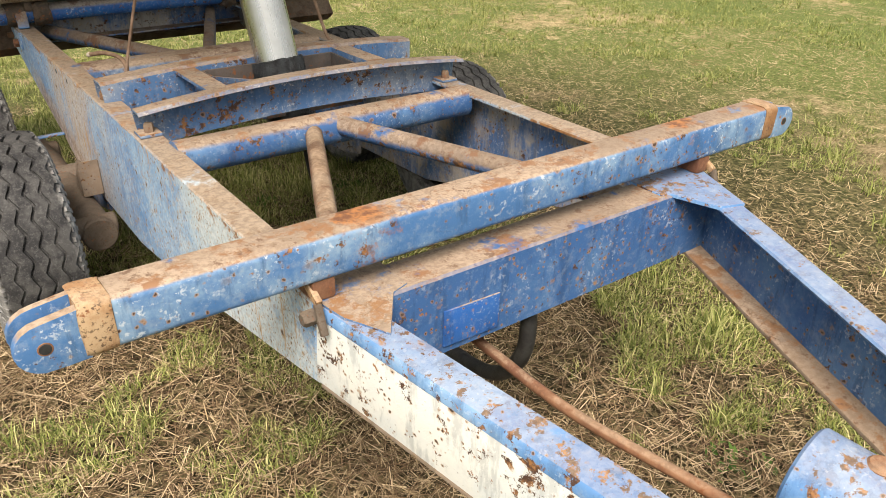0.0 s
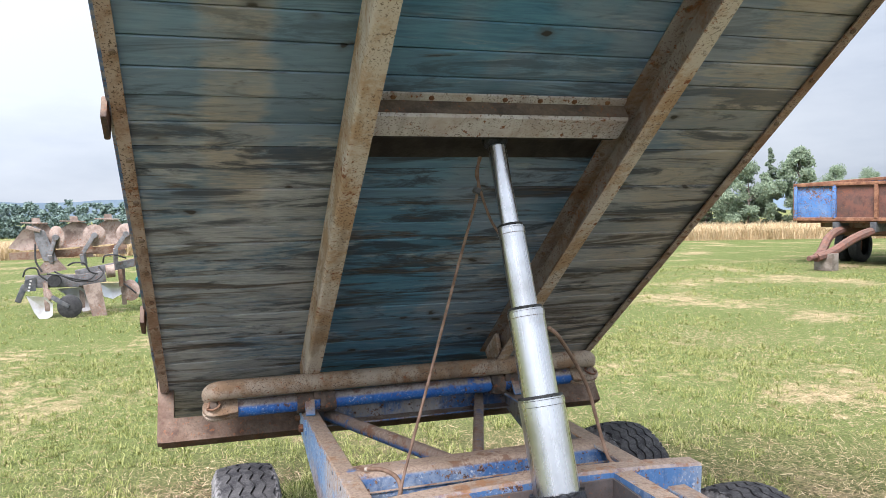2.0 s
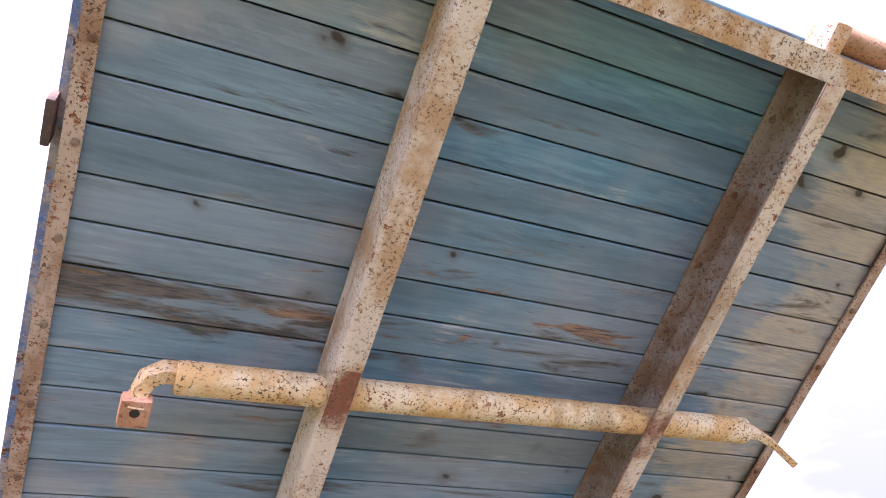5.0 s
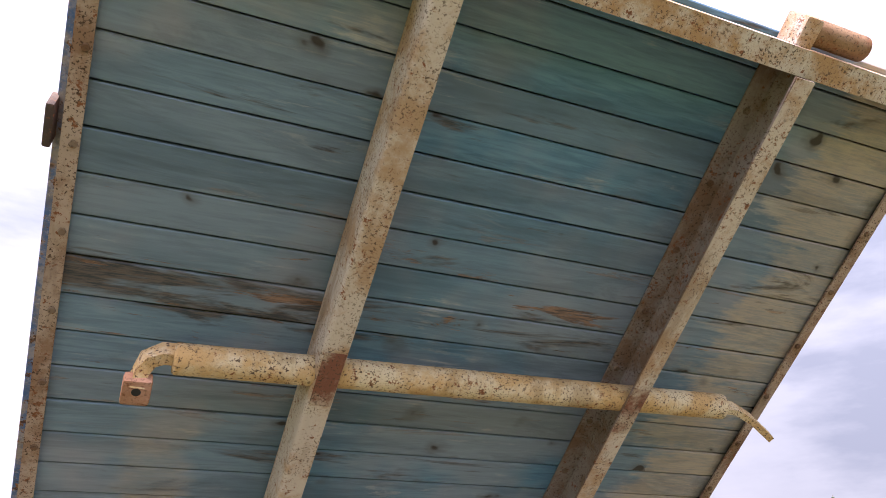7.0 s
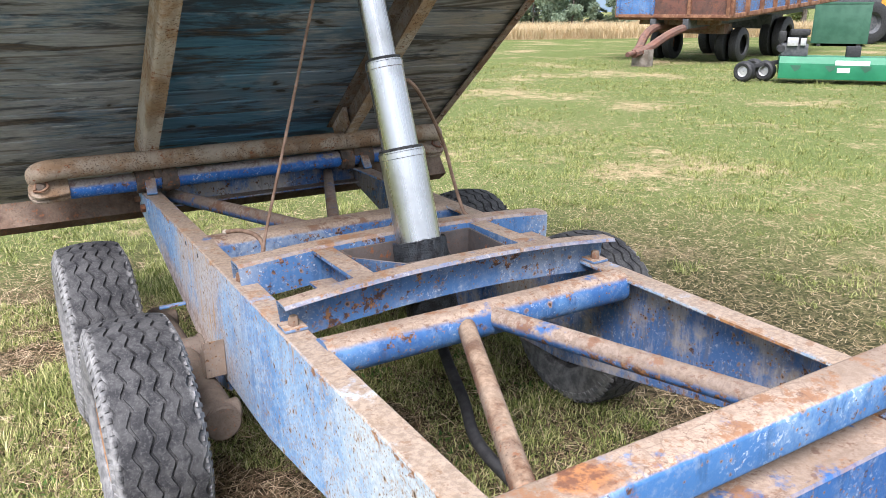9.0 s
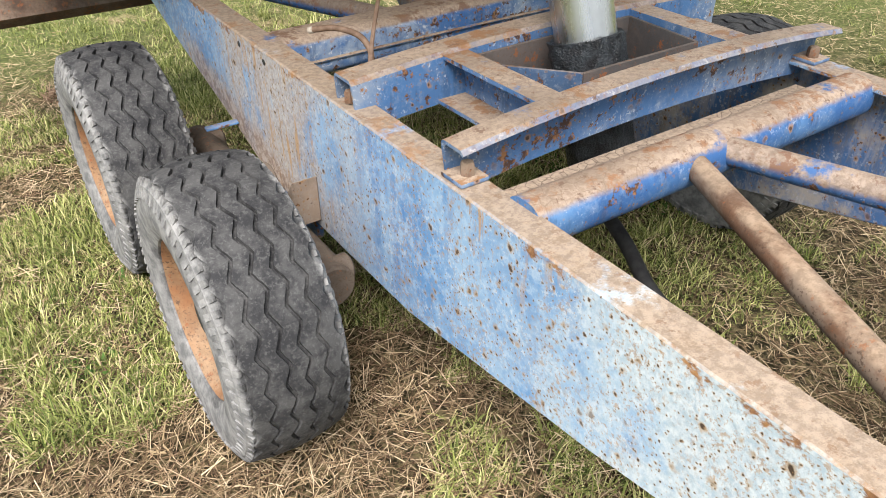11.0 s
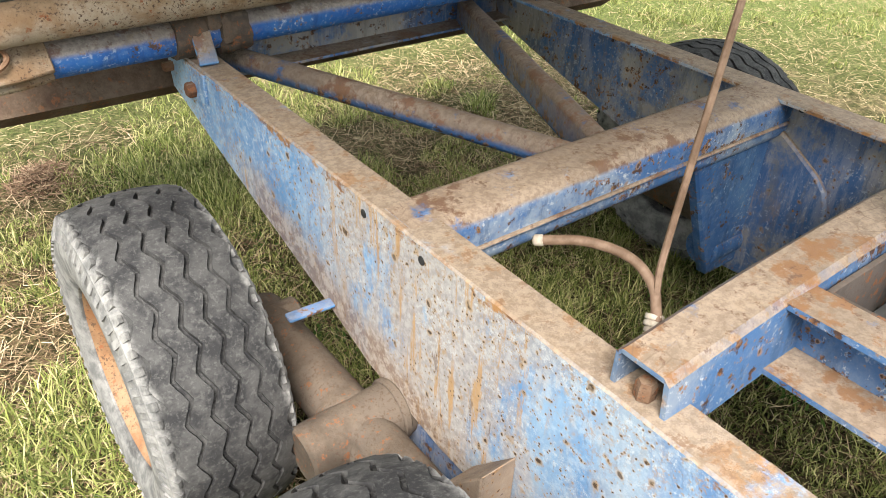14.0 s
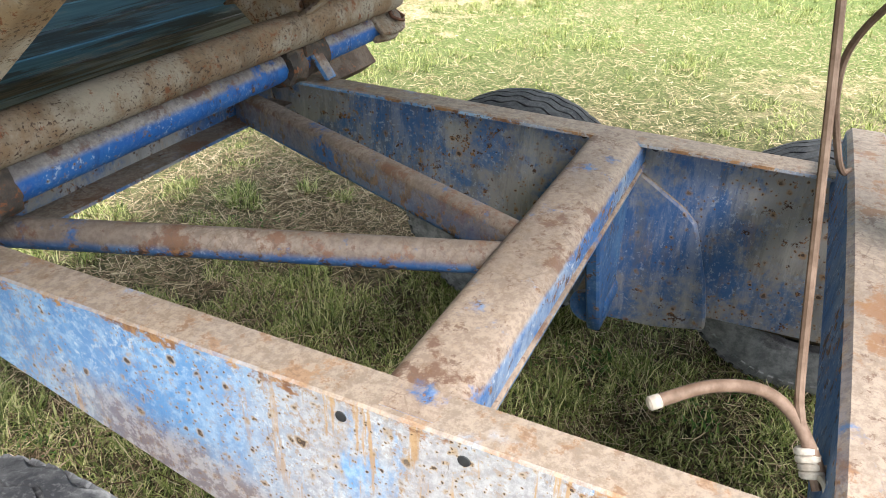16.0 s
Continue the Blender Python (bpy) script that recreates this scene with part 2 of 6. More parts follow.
def rail_paint():
    """The side plate: sky-blue paint, chalked white on two stretches, rust runs, ringed pits, a rusting top edge."""
    n = Nodes("faded_sky_blue_rail_paint", 0.6)
    sep = n.nt.nodes.new("ShaderNodeSeparateXYZ")
    n.put(n.vec, sep.inputs[0])
    Y, Z = sep.outputs[1], sep.outputs[2]
    c = n.mix(n.step(n.noise(2.4, 7, 0.68, n.stretch(1, 1.3, 0.7)), 0.38, 0.62), (0.095, 0.225, 0.43), (0.255, 0.385, 0.53))
    c = n.mix(n.math("MULTIPLY", n.step(n.noise(2.6, 5, 0.62, n.stretch(0.3, 2.6, 0.35)), 0.50, 0.62), 0.6), c, (0.055, 0.155, 0.36))
    c = n.mix(n.math("MULTIPLY", n.step(n.noise(30, 7, 0.78), 0.46, 0.62), 0.55), c, (0.38, 0.48, 0.58))
    middle = n.math("MULTIPLY", n.step(Y, 0.18, 0.75), n.step(Y, 1.36, 1.05))
    front = n.step(Y, -0.05, -0.60)
    chalk = n.math("MULTIPLY", middle, n.step(n.noise(3.4, 8, 0.72, n.stretch(1, 2.0, 0.75)), 0.35, 0.48))
    c = n.mix(n.math("MULTIPLY", chalk, 0.88), c, n.mix(n.step(n.noise(60, 6, 0.75), 0.38, 0.62), (0.30, 0.265, 0.24), (0.43, 0.39, 0.36)))
    chalk = n.math("MULTIPLY", front, n.step(n.noise(4.2, 8, 0.72), 0.36, 0.52))
    c = n.mix(n.math("MULTIPLY", chalk, 0.85), c, n.mix(n.step(n.noise(60, 6, 0.75), 0.38, 0.62), (0.36, 0.43, 0.47), (0.54, 0.58, 0.585)))
    lumps = n.step(n.noise(7, 5, 0.6), 0.42, 0.60)
    c = n.mix(n.math("MULTIPLY", n.math("MULTIPLY", n.step(n.noise(85, 5, 0.78), 0.54, 0.60), lumps), 0.6), c, (0.54, 0.56, 0.57))
    # rust runs down from pits and bolt holes
    runs = n.math("MULTIPLY", n.step(n.noise(3.4, 6, 0.70, n.stretch(5, 9, 0.9)), 0.54, 0.61), n.step(n.math("ADD", n.math("ADD", n.math("MULTIPLY", middle, 0.16), n.math("MULTIPLY", n.math("MULTIPLY", n.step(Y, -1.08, -0.98), n.step(Y, -0.75, -0.86)), 0.12)), n.noise(1.6, 3)), 0.54, 0.64))
    c = n.mix(n.math("MULTIPLY", runs, 0.8), c, n.mix(n.noise(40, 4), (0.30, 0.16, 0.06), (0.50, 0.30, 0.11)))
    soot = n.math("MULTIPLY", n.step(n.noise(5.0, 6, 0.75, n.stretch(4, 6, 1.6)), 0.61, 0.66), middle)
    c = n.mix(n.math("MULTIPLY", soot, 0.7), c, (0.14, 0.095, 0.07))
    where = n.step(n.math("ADD", n.noise(4.5, 4, 0.6), n.math("MULTIPLY", n.step(Y, 1.9, 0.6), 0.15)), 0.45, 0.58)
    for size, share in ((30, 0.30), (62, 0.50), (105, 0.46)):
        halo = n.math("MULTIPLY", n.spots(size, share, 0.14, 0.30, 0.10), where)
        c = n.mix(n.math("MULTIPLY", halo, 0.75), c, (0.36, 0.24, 0.12))
        core = n.math("MULTIPLY", n.spots(size, share, 0.05, 0.20, 0.05), where)
        c = n.mix(core, c, (0.055, 0.034, 0.022))
    fine = n.math("MULTIPLY", n.step(n.noise(95, 5, 0.75), 0.53, 0.60), n.step(n.noise(4.0, 5, 0.65, n.stretch(1, 1.6, 0.7)), 0.42, 0.56))
    c = n.mix(n.math("MULTIPLY", fine, 0.65), c, n.mix(n.noise(20, 3), (0.17, 0.09, 0.045), (0.46, 0.29, 0.13)))
    # a brown wash along the foot by the rear stop
    foot = n.math("ADD", 0.145, n.math("MULTIPLY", n.math("MAXIMUM", Y, 0.80), 0.27), False)
    above = n.math("SUBTRACT", n.math("SUBTRACT", Z, foot, False), n.math("MULTIPLY", n.noise(7, 6, 0.7, n.stretch(1, 2, 0.8)), 0.16), False)
    wash = n.math("MULTIPLY", n.step(above, 0.03, -0.05), n.math("MULTIPLY", n.step(Y, 0.60, 0.85), n.step(Y, 1.75, 1.45)))
    c = n.mix(n.math("MULTIPLY", wash, 0.75), c, n.mix(n.step(n.noise(45, 6, 0.75), 0.44, 0.58), (0.19, 0.115, 0.07), (0.42, 0.345, 0.285)))
    # the upper edge has rusted through the paint
    edge = n.math("ADD", n.math("MULTIPLY", n.step(Z, 0.735, 0.785), 0.20), n.noise(9, 7, 0.72, n.stretch(1, 1, 1.6)))
    c = n.mix(n.step(edge, 0.70, 0.77), c, n.mix(n.step(n.noise(26, 6, 0.72), 0.40, 0.60), (0.35, 0.18, 0.07), (0.17, 0.08, 0.04)))
    top = n.step(n.math("ADD", n.up(), n.math("MULTIPLY", n.noise(25, 5, 0.7), 0.25), False), 0.60, 0.92)
    tan = n.mix(n.step(n.noise(70, 5, 0.75), 0.38, 0.62), (0.215, 0.16, 0.115), (0.325, 0.25, 0.185))
    tan = n.mix(n.math("MULTIPLY", n.step(n.noise(12, 8, 0.74), 0.55, 0.61), 0.6), tan, (0.29, 0.15, 0.065))
    tan = n.mix(n.math("MULTIPLY", n.step(n.noise(24, 6, 0.75), 0.56, 0.62), 0.7), tan, (0.17, 0.10, 0.06))
    c = n.mix(n.math("MULTIPLY", n.math("MULTIPLY", top, n.step(n.noise(5.5, 8, 0.72), 0.31, 0.42)), 0.97), c, tan)
    n.color(c)
    n.rough(n.mix(n.noise(14, 4), (0.45,) * 3, (0.85,) * 3))
    n.bump(n.math("ADD", n.noise(150, 4, 0.7), n.noise(28, 6, 0.65)), 0.5, 0.005)
    return n.mat


M_BLUE = painted("blue_paint", (0.030, 0.098, 0.255), (0.085, 0.185, 0.345), (0.44, 0.66), 0.60)
M_BAR = painted("worn_sky_blue_paint", (0.045, 0.135, 0.31), (0.19, 0.30, 0.43), (0.44, 0.64), 0.60, pits=0.53, fleck=0.8, stains=((-0.46, -1.11, 0.055), (0.50, -1.10, 0.05)))
M_RAIL = rail_paint()
M_PALE = painted("chalky_pale_blue_paint", (0.52, 0.57, 0.60), (0.68, 0.68, 0.65), (0.30, 0.6), 0.575, pits=0.36)
M_FLANGE = painted("rubbed_blue_edge_paint", (0.085, 0.21, 0.43), (0.19, 0.33, 0.52), (0.42, 0.66), 0.57, dust=0.35, fleck=0.4, soil=RAIL_SOIL)
M_BRIGHT = painted("bright_blue_paint", (0.014, 0.095, 0.33), (0.030, 0.14, 0.39), (0.4, 0.7), 0.62, dust=0.95, soil=LUMPY, fleck=0.9, facing=(0.15, 0.55))
M_GREYBLUE = painted("dusty_grey_blue_paint", (0.27, 0.25, 0.235), (0.050, 0.120, 0.28), (0.43, 0.55), 0.58, soil=BROWN, streaks=0.25)
M_CAKED = painted("brown_caked_blue_paint", (0.045, 0.125, 0.30), (0.28, 0.34, 0.42), (0.42, 0.60), 0.57, pits=0.44, fleck=0.9, facing=(0.20, 0.55), soil=((0.245, 0.175, 0.122), (0.36, 0.27, 0.195), (0.155, 0.085, 0.048)))
M_TUBE = painted("dusty_blue_tube_paint", (0.030, 0.098, 0.255), (0.085, 0.185, 0.345), (0.46, 0.72), 0.56, facing=(-0.35, 0.25), soil=BROWN)
M_MUD = painted("dried_mud_on_steel", (0.20, 0.15, 0.115), (0.28, 0.21, 0.155), (0.4, 0.6), 0.60, fleck=0.1)
M_CRADLE = painted("dusty_blue_cradle_paint", (0.055, 0.135, 0.29), (0.19, 0.24, 0.32), (0.46, 0.64), 0.575, fleck=0.8, pits=0.44, soil=RAIL_SOIL)


def rusty(name, base, second, dust=0.5, speck=0.0, rust=RUST):
    """Bare or thinly painted steel gone rusty: blotches, flakes at three sizes, dark pits."""
    n = Nodes(name, 0.85)
    c = n.mix(n.step(n.noise(5, 8, 0.72), 0.42, 0.60), base, second)
    c = n.mix(n.math("MULTIPLY", n.step(n.noise(2.6, 5, 0.65, n.stretch(3, 0.7, 3)), 0.52, 0.66), 0.6), c, tuple(0.6 * v for v in second))
    c = n.mix(n.step(n.math("ADD", n.noise(42, 6, 0.75), n.math("MULTIPLY", n.noise(4, 4), 0.30)), 0.73, 0.79), c, rust)
    if speck:
        where = n.step(n.noise(5.5, 4, 0.6), 0.32, 0.54)
        c = n.mix(n.math("MULTIPLY", n.math("MULTIPLY", n.step(n.noise(130, 4, 0.7), 0.55, 0.61), where), speck), c, (0.07, 0.04, 0.025))
    if dust:
        c = n.mix(n.math("MULTIPLY", n.math("MULTIPLY", n.step(n.up(), 0.4, 0.8), n.step(n.noise(9, 7, 0.7), 0.38, 0.55)), dust), c, n.mix(n.step(n.noise(60, 5, 0.7), 0.4, 0.6), (0.26, 0.19, 0.13), (0.42, 0.31, 0.215)))
    n.color(c)
    n.bump(n.math("ADD", n.noise(150, 4, 0.7), n.noise(30, 6, 0.65)), 0.5, 0.005)
    return n.mat


M_RUST = rusty("rusted_steel", (0.12, 0.05, 0.028), (0.24, 0.12, 0.065))
M_RUST_LIGHT = rusty("flaking_cream_and_rust", (0.56, 0.50, 0.445), (0.40, 0.245, 0.125), 0.0, 0.9)
M_RUST_TUBE = rusty("muddy_rusted_tube", (0.20, 0.145, 0.105), (0.13, 0.065, 0.035), 0.55, 0.8)
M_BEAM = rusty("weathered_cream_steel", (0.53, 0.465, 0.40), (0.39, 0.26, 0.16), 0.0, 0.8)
M_EDGE = rusty("pitted_grey_brown_edge", (0.40, 0.31, 0.26), (0.25, 0.15, 0.10), 0.0, 1.0)
M_CRUST = rusty("crusted_rusty_weld", (0.40, 0.28, 0.17), (0.26, 0.13, 0.055), 0.5, 0.9)
M_MUCK = rusty("caked_brown_mud", (0.125, 0.098, 0.077), (0.085, 0.064, 0.048), 0.1, 0.6)
M_LUMPY = rusty("grey_brown_caked_tube", (0.33, 0.265, 0.20), (0.22, 0.135, 0.075), 0.3, 1.0)
M_TAIL = rusty("dark_brown_tail_steel", (0.135, 0.095, 0.070), (0.085, 0.048, 0.032), 0.35, 0.9)
M_GREASY = rusty("greasy_brown_steel", (0.055, 0.043, 0.036), (0.13, 0.09, 0.065), 0.3, 0.6)
# rusty beam steel, darkened for the shade inside the right channel
M_WEB_SHADED = rusty("shaded_grey_brown_web", (0.27, 0.235, 0.215), (0.20, 0.125, 0.08), 0.0, 0.9)


M_BLOTCH = rusty("red_brown_rust_patch", (0.46, 0.38, 0.30), (0.19, 0.075, 0.045), 0.0, 1.0)
M_CROSS = rusty("pale_grey_pitted_channel", (0.50, 0.475, 0.47), (0.40, 0.34, 0.31), 0.0, 0.8)
M_STAY = rusty("cream_and_orange_pitted_tube", (0.60, 0.50, 0.34), (0.50, 0.32, 0.14), 0.0, 1.0)
M_PAD = rusty("red_brown_pad", (0.46, 0.26, 0.18), (0.34, 0.17, 0.10), 0.0, 0.5)
M_OILY = rusty("oily_brown_grey_steel", (0.060, 0.056, 0.056), (0.095, 0.078, 0.070), 0.12, 0.5)


def cracked_mud():
    """Dried mud in a trough, split into plates."""
    n = Nodes("cracked_dried_mud", 0.95)
    c = n.mix(n.step(n.noise(60, 6, 0.72), 0.38, 0.62), (0.25, 0.19, 0.14), (0.37, 0.285, 0.21))
    crack = n.step(n.cells(44, n.stretch(1, 1, 0.2), "DISTANCE_TO_EDGE"), 0.06, 0.012)
    c = n.mix(n.math("MULTIPLY", n.math("MULTIPLY", crack, n.step(n.noise(9, 3), 0.36, 0.56)), 0.65), c, (0.08, 0.055, 0.04))
    n.color(c)
    n.bump(n.math("ADD", n.math("SUBTRACT", 1.0, crack), n.noise(120, 4)), 0.8, 0.006)
    return n.mat


M_CRACKED = cracked_mud()
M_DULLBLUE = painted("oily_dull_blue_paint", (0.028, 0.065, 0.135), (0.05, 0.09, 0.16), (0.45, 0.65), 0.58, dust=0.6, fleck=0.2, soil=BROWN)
M_STRAP = painted("blue_strap_paint", (0.07, 0.19, 0.40), (0.20, 0.32, 0.48), (0.45, 0.65), 0.55, soil=BROWN, facing=(0.30, 0.60))


def simple(name, c1, c2, scale=20, rough=0.7, metal=0.0, bump=0.2, dist=0.004):
    n = Nodes(name, rough, metal)
    n.color(n.mix(n.step(n.noise(scale, 5, 0.6), 0.35, 0.65), c1, c2))
    n.bump(n.noise(scale * 6, 4), bump, dist)
    return n.mat


def rubber():
    """Weathered tyre: dark tread with scuffs, chalky dust on the side walls."""
    n = Nodes("dusty_black_rubber", 0.85)
    sep = n.nt.nodes.new("ShaderNodeSeparateXYZ")
    n.put(n.vec, sep.inputs[0])
    c = n.mix(n.step(n.noise(16, 7, 0.72), 0.40, 0.62), (0.018, 0.018, 0.020), (0.058, 0.057, 0.057))
    c = n.mix(n.math("MULTIPLY", n.step(n.noise(120, 5, 0.75), 0.52, 0.62), 0.4), c, (0.12, 0.118, 0.115))
    out = n.math("ABSOLUTE", sep.outputs[0])
    ragged = n.math("ADD", out, n.math("MULTIPLY", n.math("SUBTRACT", n.noise(9, 6, 0.7), 0.5, False), 0.07, False))
    wall = n.step(ragged, 0.104, 0.122)
    pale = n.mix(n.step(n.noise(24, 6, 0.7), 0.35, 0.65), (0.12, 0.12, 0.12), (0.27, 0.265, 0.257))
    c = n.mix(n.math("MULTIPLY", wall, 0.9), c, pale)
    n.color(c)
    n.bump(n.math("ADD", n.noise(160, 4, 0.7), n.noise(35, 5)), 0.4, 0.004)
    return n.mat


M_RUBBER = rubber()
M_RIM = rusty("rusted_rim", (0.21, 0.095, 0.04), (0.27, 0.165, 0.09), 0.2, 0.9)
M_GREASE = simple("black_grease", (0.006, 0.006, 0.007), (0.03, 0.035, 0.04), 30, 0.35, 0, 0.9, 0.01)
M_SHADE_GREASE = simple("black_shade_and_grease", (0.010, 0.009, 0.009), (0.030, 0.026, 0.024), 14, 0.6, 0, 0.4)
M_STRING = simple("pale_old_twine", (0.30, 0.25, 0.20), (0.46, 0.41, 0.34), 60, 0.9)
M_HOSE = simple("brown_rubber_hose", (0.11, 0.065, 0.04), (0.20, 0.13, 0.09), 25, 0.7)
M_BLACK = simple("black_rubber_hose", (0.012, 0.012, 0.013), (0.03, 0.03, 0.03), 25, 0.6)
M_DARK = simple("dark_grey_steel", (0.05, 0.055, 0.06), (0.10, 0.10, 0.10), 12, 0.6, 0.2)


def chrome():
    n = Nodes("ground_bright_steel", 0.25, 1.0)
    n.color(n.mix(n.step(n.noise(5, 5), 0.4, 0.7), (0.58, 0.58, 0.58), (0.40, 0.39, 0.375)))
    n.rough(n.mix(n.noise(3, 4, 0.6, n.stretch(30, 30, 1)), (0.20,) * 3, (0.36,) * 3))
    return n.mat


M_CHROME = chrome()


def planks():
    """Weathered boards with blue-green paint, bare grey wood, a rubbed band and dark rot."""
    n = Nodes("weathered_blue_boards", 0.75)
    r = n.rand()
    comb = n.nt.nodes.new("ShaderNodeCombineXYZ")
    n.put(n.math("MULTIPLY", r, 1.0), comb.inputs[0])
    sc = n.nt.nodes.new("ShaderNodeVectorMath")
    sc.operation = "SCALE"
    sc.inputs["Scale"].default_value = 17.0
    n.put(comb.outputs[0], sc.inputs[0])
    off = n.nt.nodes.new("ShaderNodeVectorMath")
    off.operation = "ADD"
    n.put(n.vec, off.inputs[0])
    n.put(sc.outputs[0], off.inputs[1])
    v = off.outputs[0]
    sep = n.nt.nodes.new("ShaderNodeSeparateXYZ")
    n.put(n.vec, sep.inputs[0])
    X, Y = sep.outputs[0], sep.outputs[1]
    grain = n.noise(7, 6, 0.62, n.stretch(0.8, 9, 9, v), 0.6)
    fine = n.noise(26, 5, 0.65, n.stretch(0.5, 6, 6, v), 0.4)
    cloud = n.noise(1.25, 4, 0.6)
    teal = n.mix(n.step(grain, 0.25, 0.75), (0.050, 0.150, 0.250), (0.105, 0.265, 0.40))
    teal = n.mix(n.math("ADD", n.math("MULTIPLY", n.step(cloud, 0.46, 0.60), 0.55), n.math("MULTIPLY", n.step(n.math("ABSOLUTE", X), 0.42, 0.62), 0.35)), teal, n.mix(grain, (0.17, 0.19, 0.24), (0.36, 0.385, 0.45)))
    teal = n.mix(n.math("MULTIPLY", r, 0.45), teal, (0.19, 0.215, 0.265))
    teal = n.mix(n.math("MULTIPLY", n.step(n.noise(0.9, 4, 0.6, n.stretch(1, 4, 4, v)), 0.50, 0.66), 0.45), teal, (0.05, 0.10, 0.145))
    jag = n.math("MULTIPLY", n.noise(5, 4, 0.6, n.stretch(1, 3, 3, v)), 0.16)
    xs = n.math("ADD", X, jag, False)
    band = n.math("MULTIPLY", n.step(xs, -0.96, -0.90), n.step(xs, -0.70, -0.77))
    band = n.math("MULTIPLY", band, n.math("MULTIPLY", n.step(Y, -2.75, -2.45), n.step(Y, -1.15, -1.5)))
    wood = n.mix(n.step(n.math("ADD", n.math("MULTIPLY", fine, 0.45), n.math("MULTIPLY", n.noise(2.1, 6, 0.66, n.stretch(1, 1.8, 1.8, v), 0.7), 0.55)), 0.38, 0.62), n.mix(n.step(X, 0.60, 0.85), n.mix(band, (0.47, 0.47, 0.475), (0.42, 0.365, 0.305)), (0.46, 0.37, 0.28)), (0.25, 0.245, 0.245))
    low = n.math("MULTIPLY", n.step(Y, -2.2, -1.2), n.math("ADD", n.math("MULTIPLY", n.step(n.math("ABSOLUTE", X), 0.35, 0.62), 0.15), 0.04))
    side = n.math("MULTIPLY", n.step(X, 0.58, 0.95), 0.20)
    bias = n.math("ADD", low, side)
    f = n.math("ADD", n.math("ADD", n.math("MULTIPLY", grain, 0.30), n.math("MULTIPLY", n.noise(1.7, 6, 0.68, n.stretch(1, 2.2, 1)), 0.70)), bias)
    bare = n.math("ADD", n.math("MULTIPLY", n.step(f, 0.57, 0.68), 0.75), n.math("MULTIPLY", band, n.math("ADD", n.math("MULTIPLY", n.step(n.noise(3, 4, 0.6, n.stretch(1, 2, 2, v)), 0.35, 0.6), 0.5), 0.35)))
    c = n.mix(bare, teal, wood)
    pale = n.math("MULTIPLY", n.step(n.noise(2.6, 7, 0.70, n.stretch(0.9, 6, 6, v), 0.8), 0.55, 0.70), n.step(n.noise(1.5, 3), 0.42, 0.6))
    old = n.math("ADD", n.math("MULTIPLY", n.step(Y, -2.6, -1.5), 0.75), 0.25)
    c = n.mix(n.math("MULTIPLY", pale, 0.45), c, (0.47, 0.47, 0.475))
    streak = n.step(n.noise(2.0, 8, 0.70, n.stretch(0.7, 4.0, 4.0, v), 1.0), 0.495, 0.61)
    c = n.mix(n.math("MULTIPLY", n.math("MULTIPLY", streak, old), 0.85), c, (0.034, 0.043, 0.060))
    decay = n.math("MULTIPLY", n.step(Y, -3.20, -3.10), n.step(Y, -2.90, -3.02))
    decay = n.math("MULTIPLY", decay, n.math("ADD", n.math("MULTIPLY", n.step(X, -0.45, -0.85), 0.65), 0.35))
    decay = n.math("MULTIPLY", n.math("ADD", decay, n.math("MULTIPLY", n.step(Y, -1.7, -1.0), 0.55)), 0.17)
    rot = n.step(n.math("ADD", decay, n.noise(1.6, 5, 0.62, n.stretch(1.0, 7, 7, v), 0.8)), 0.60, 0.72)
    c = n.mix(n.math("MULTIPLY", rot, 0.85), c, n.mix(n.step(fine, 0.4, 0.6), (0.022, 0.02, 0.02), (0.11, 0.08, 0.06)))
    rotten = n.math("MULTIPLY", n.step(n.noise(2.2, 7, 0.72, n.stretch(1, 9, 9, v), 0.6), 0.585, 0.65), n.math("MULTIPLY", n.step(Y, -3.5, -3.2), n.step(Y, -2.5, -2.9)))
    c = n.mix(n.math("MULTIPLY", rotten, 0.85), c, n.mix(n.step(fine, 0.35, 0.65), (0.30, 0.165, 0.095), (0.055, 0.035, 0.026)))
    moss = n.math("MULTIPLY", n.step(n.math("ADD", X, n.math("MULTIPLY", n.noise(6, 5, 0.7), 0.16), False), 1.14, 1.24), n.step(n.noise(2.2, 4), 0.40, 0.52))
    c = n.mix(n.math("MULTIPLY", moss, 0.9), c, (0.035, 0.035, 0.026))
    knot = n.spots(5.0, 0.50, 0.06, 0.13, 0.03, n.stretch(1, 1.5, 1, v))
    ring = n.spots(5.0, 0.50, 0.12, 0.24, 0.09, n.stretch(1, 1.5, 1, v))
    c = n.mix(n.math("MULTIPLY", ring, 0.45), c, (0.08, 0.07, 0.065))
    c = n.mix(n.math("MULTIPLY", knot, 0.9), c, (0.03, 0.022, 0.018))
    n.color(c)
    n.bump(n.math("ADD", fine, grain), 0.16, 0.004)
    return n.mat


M_PLANK = planks()


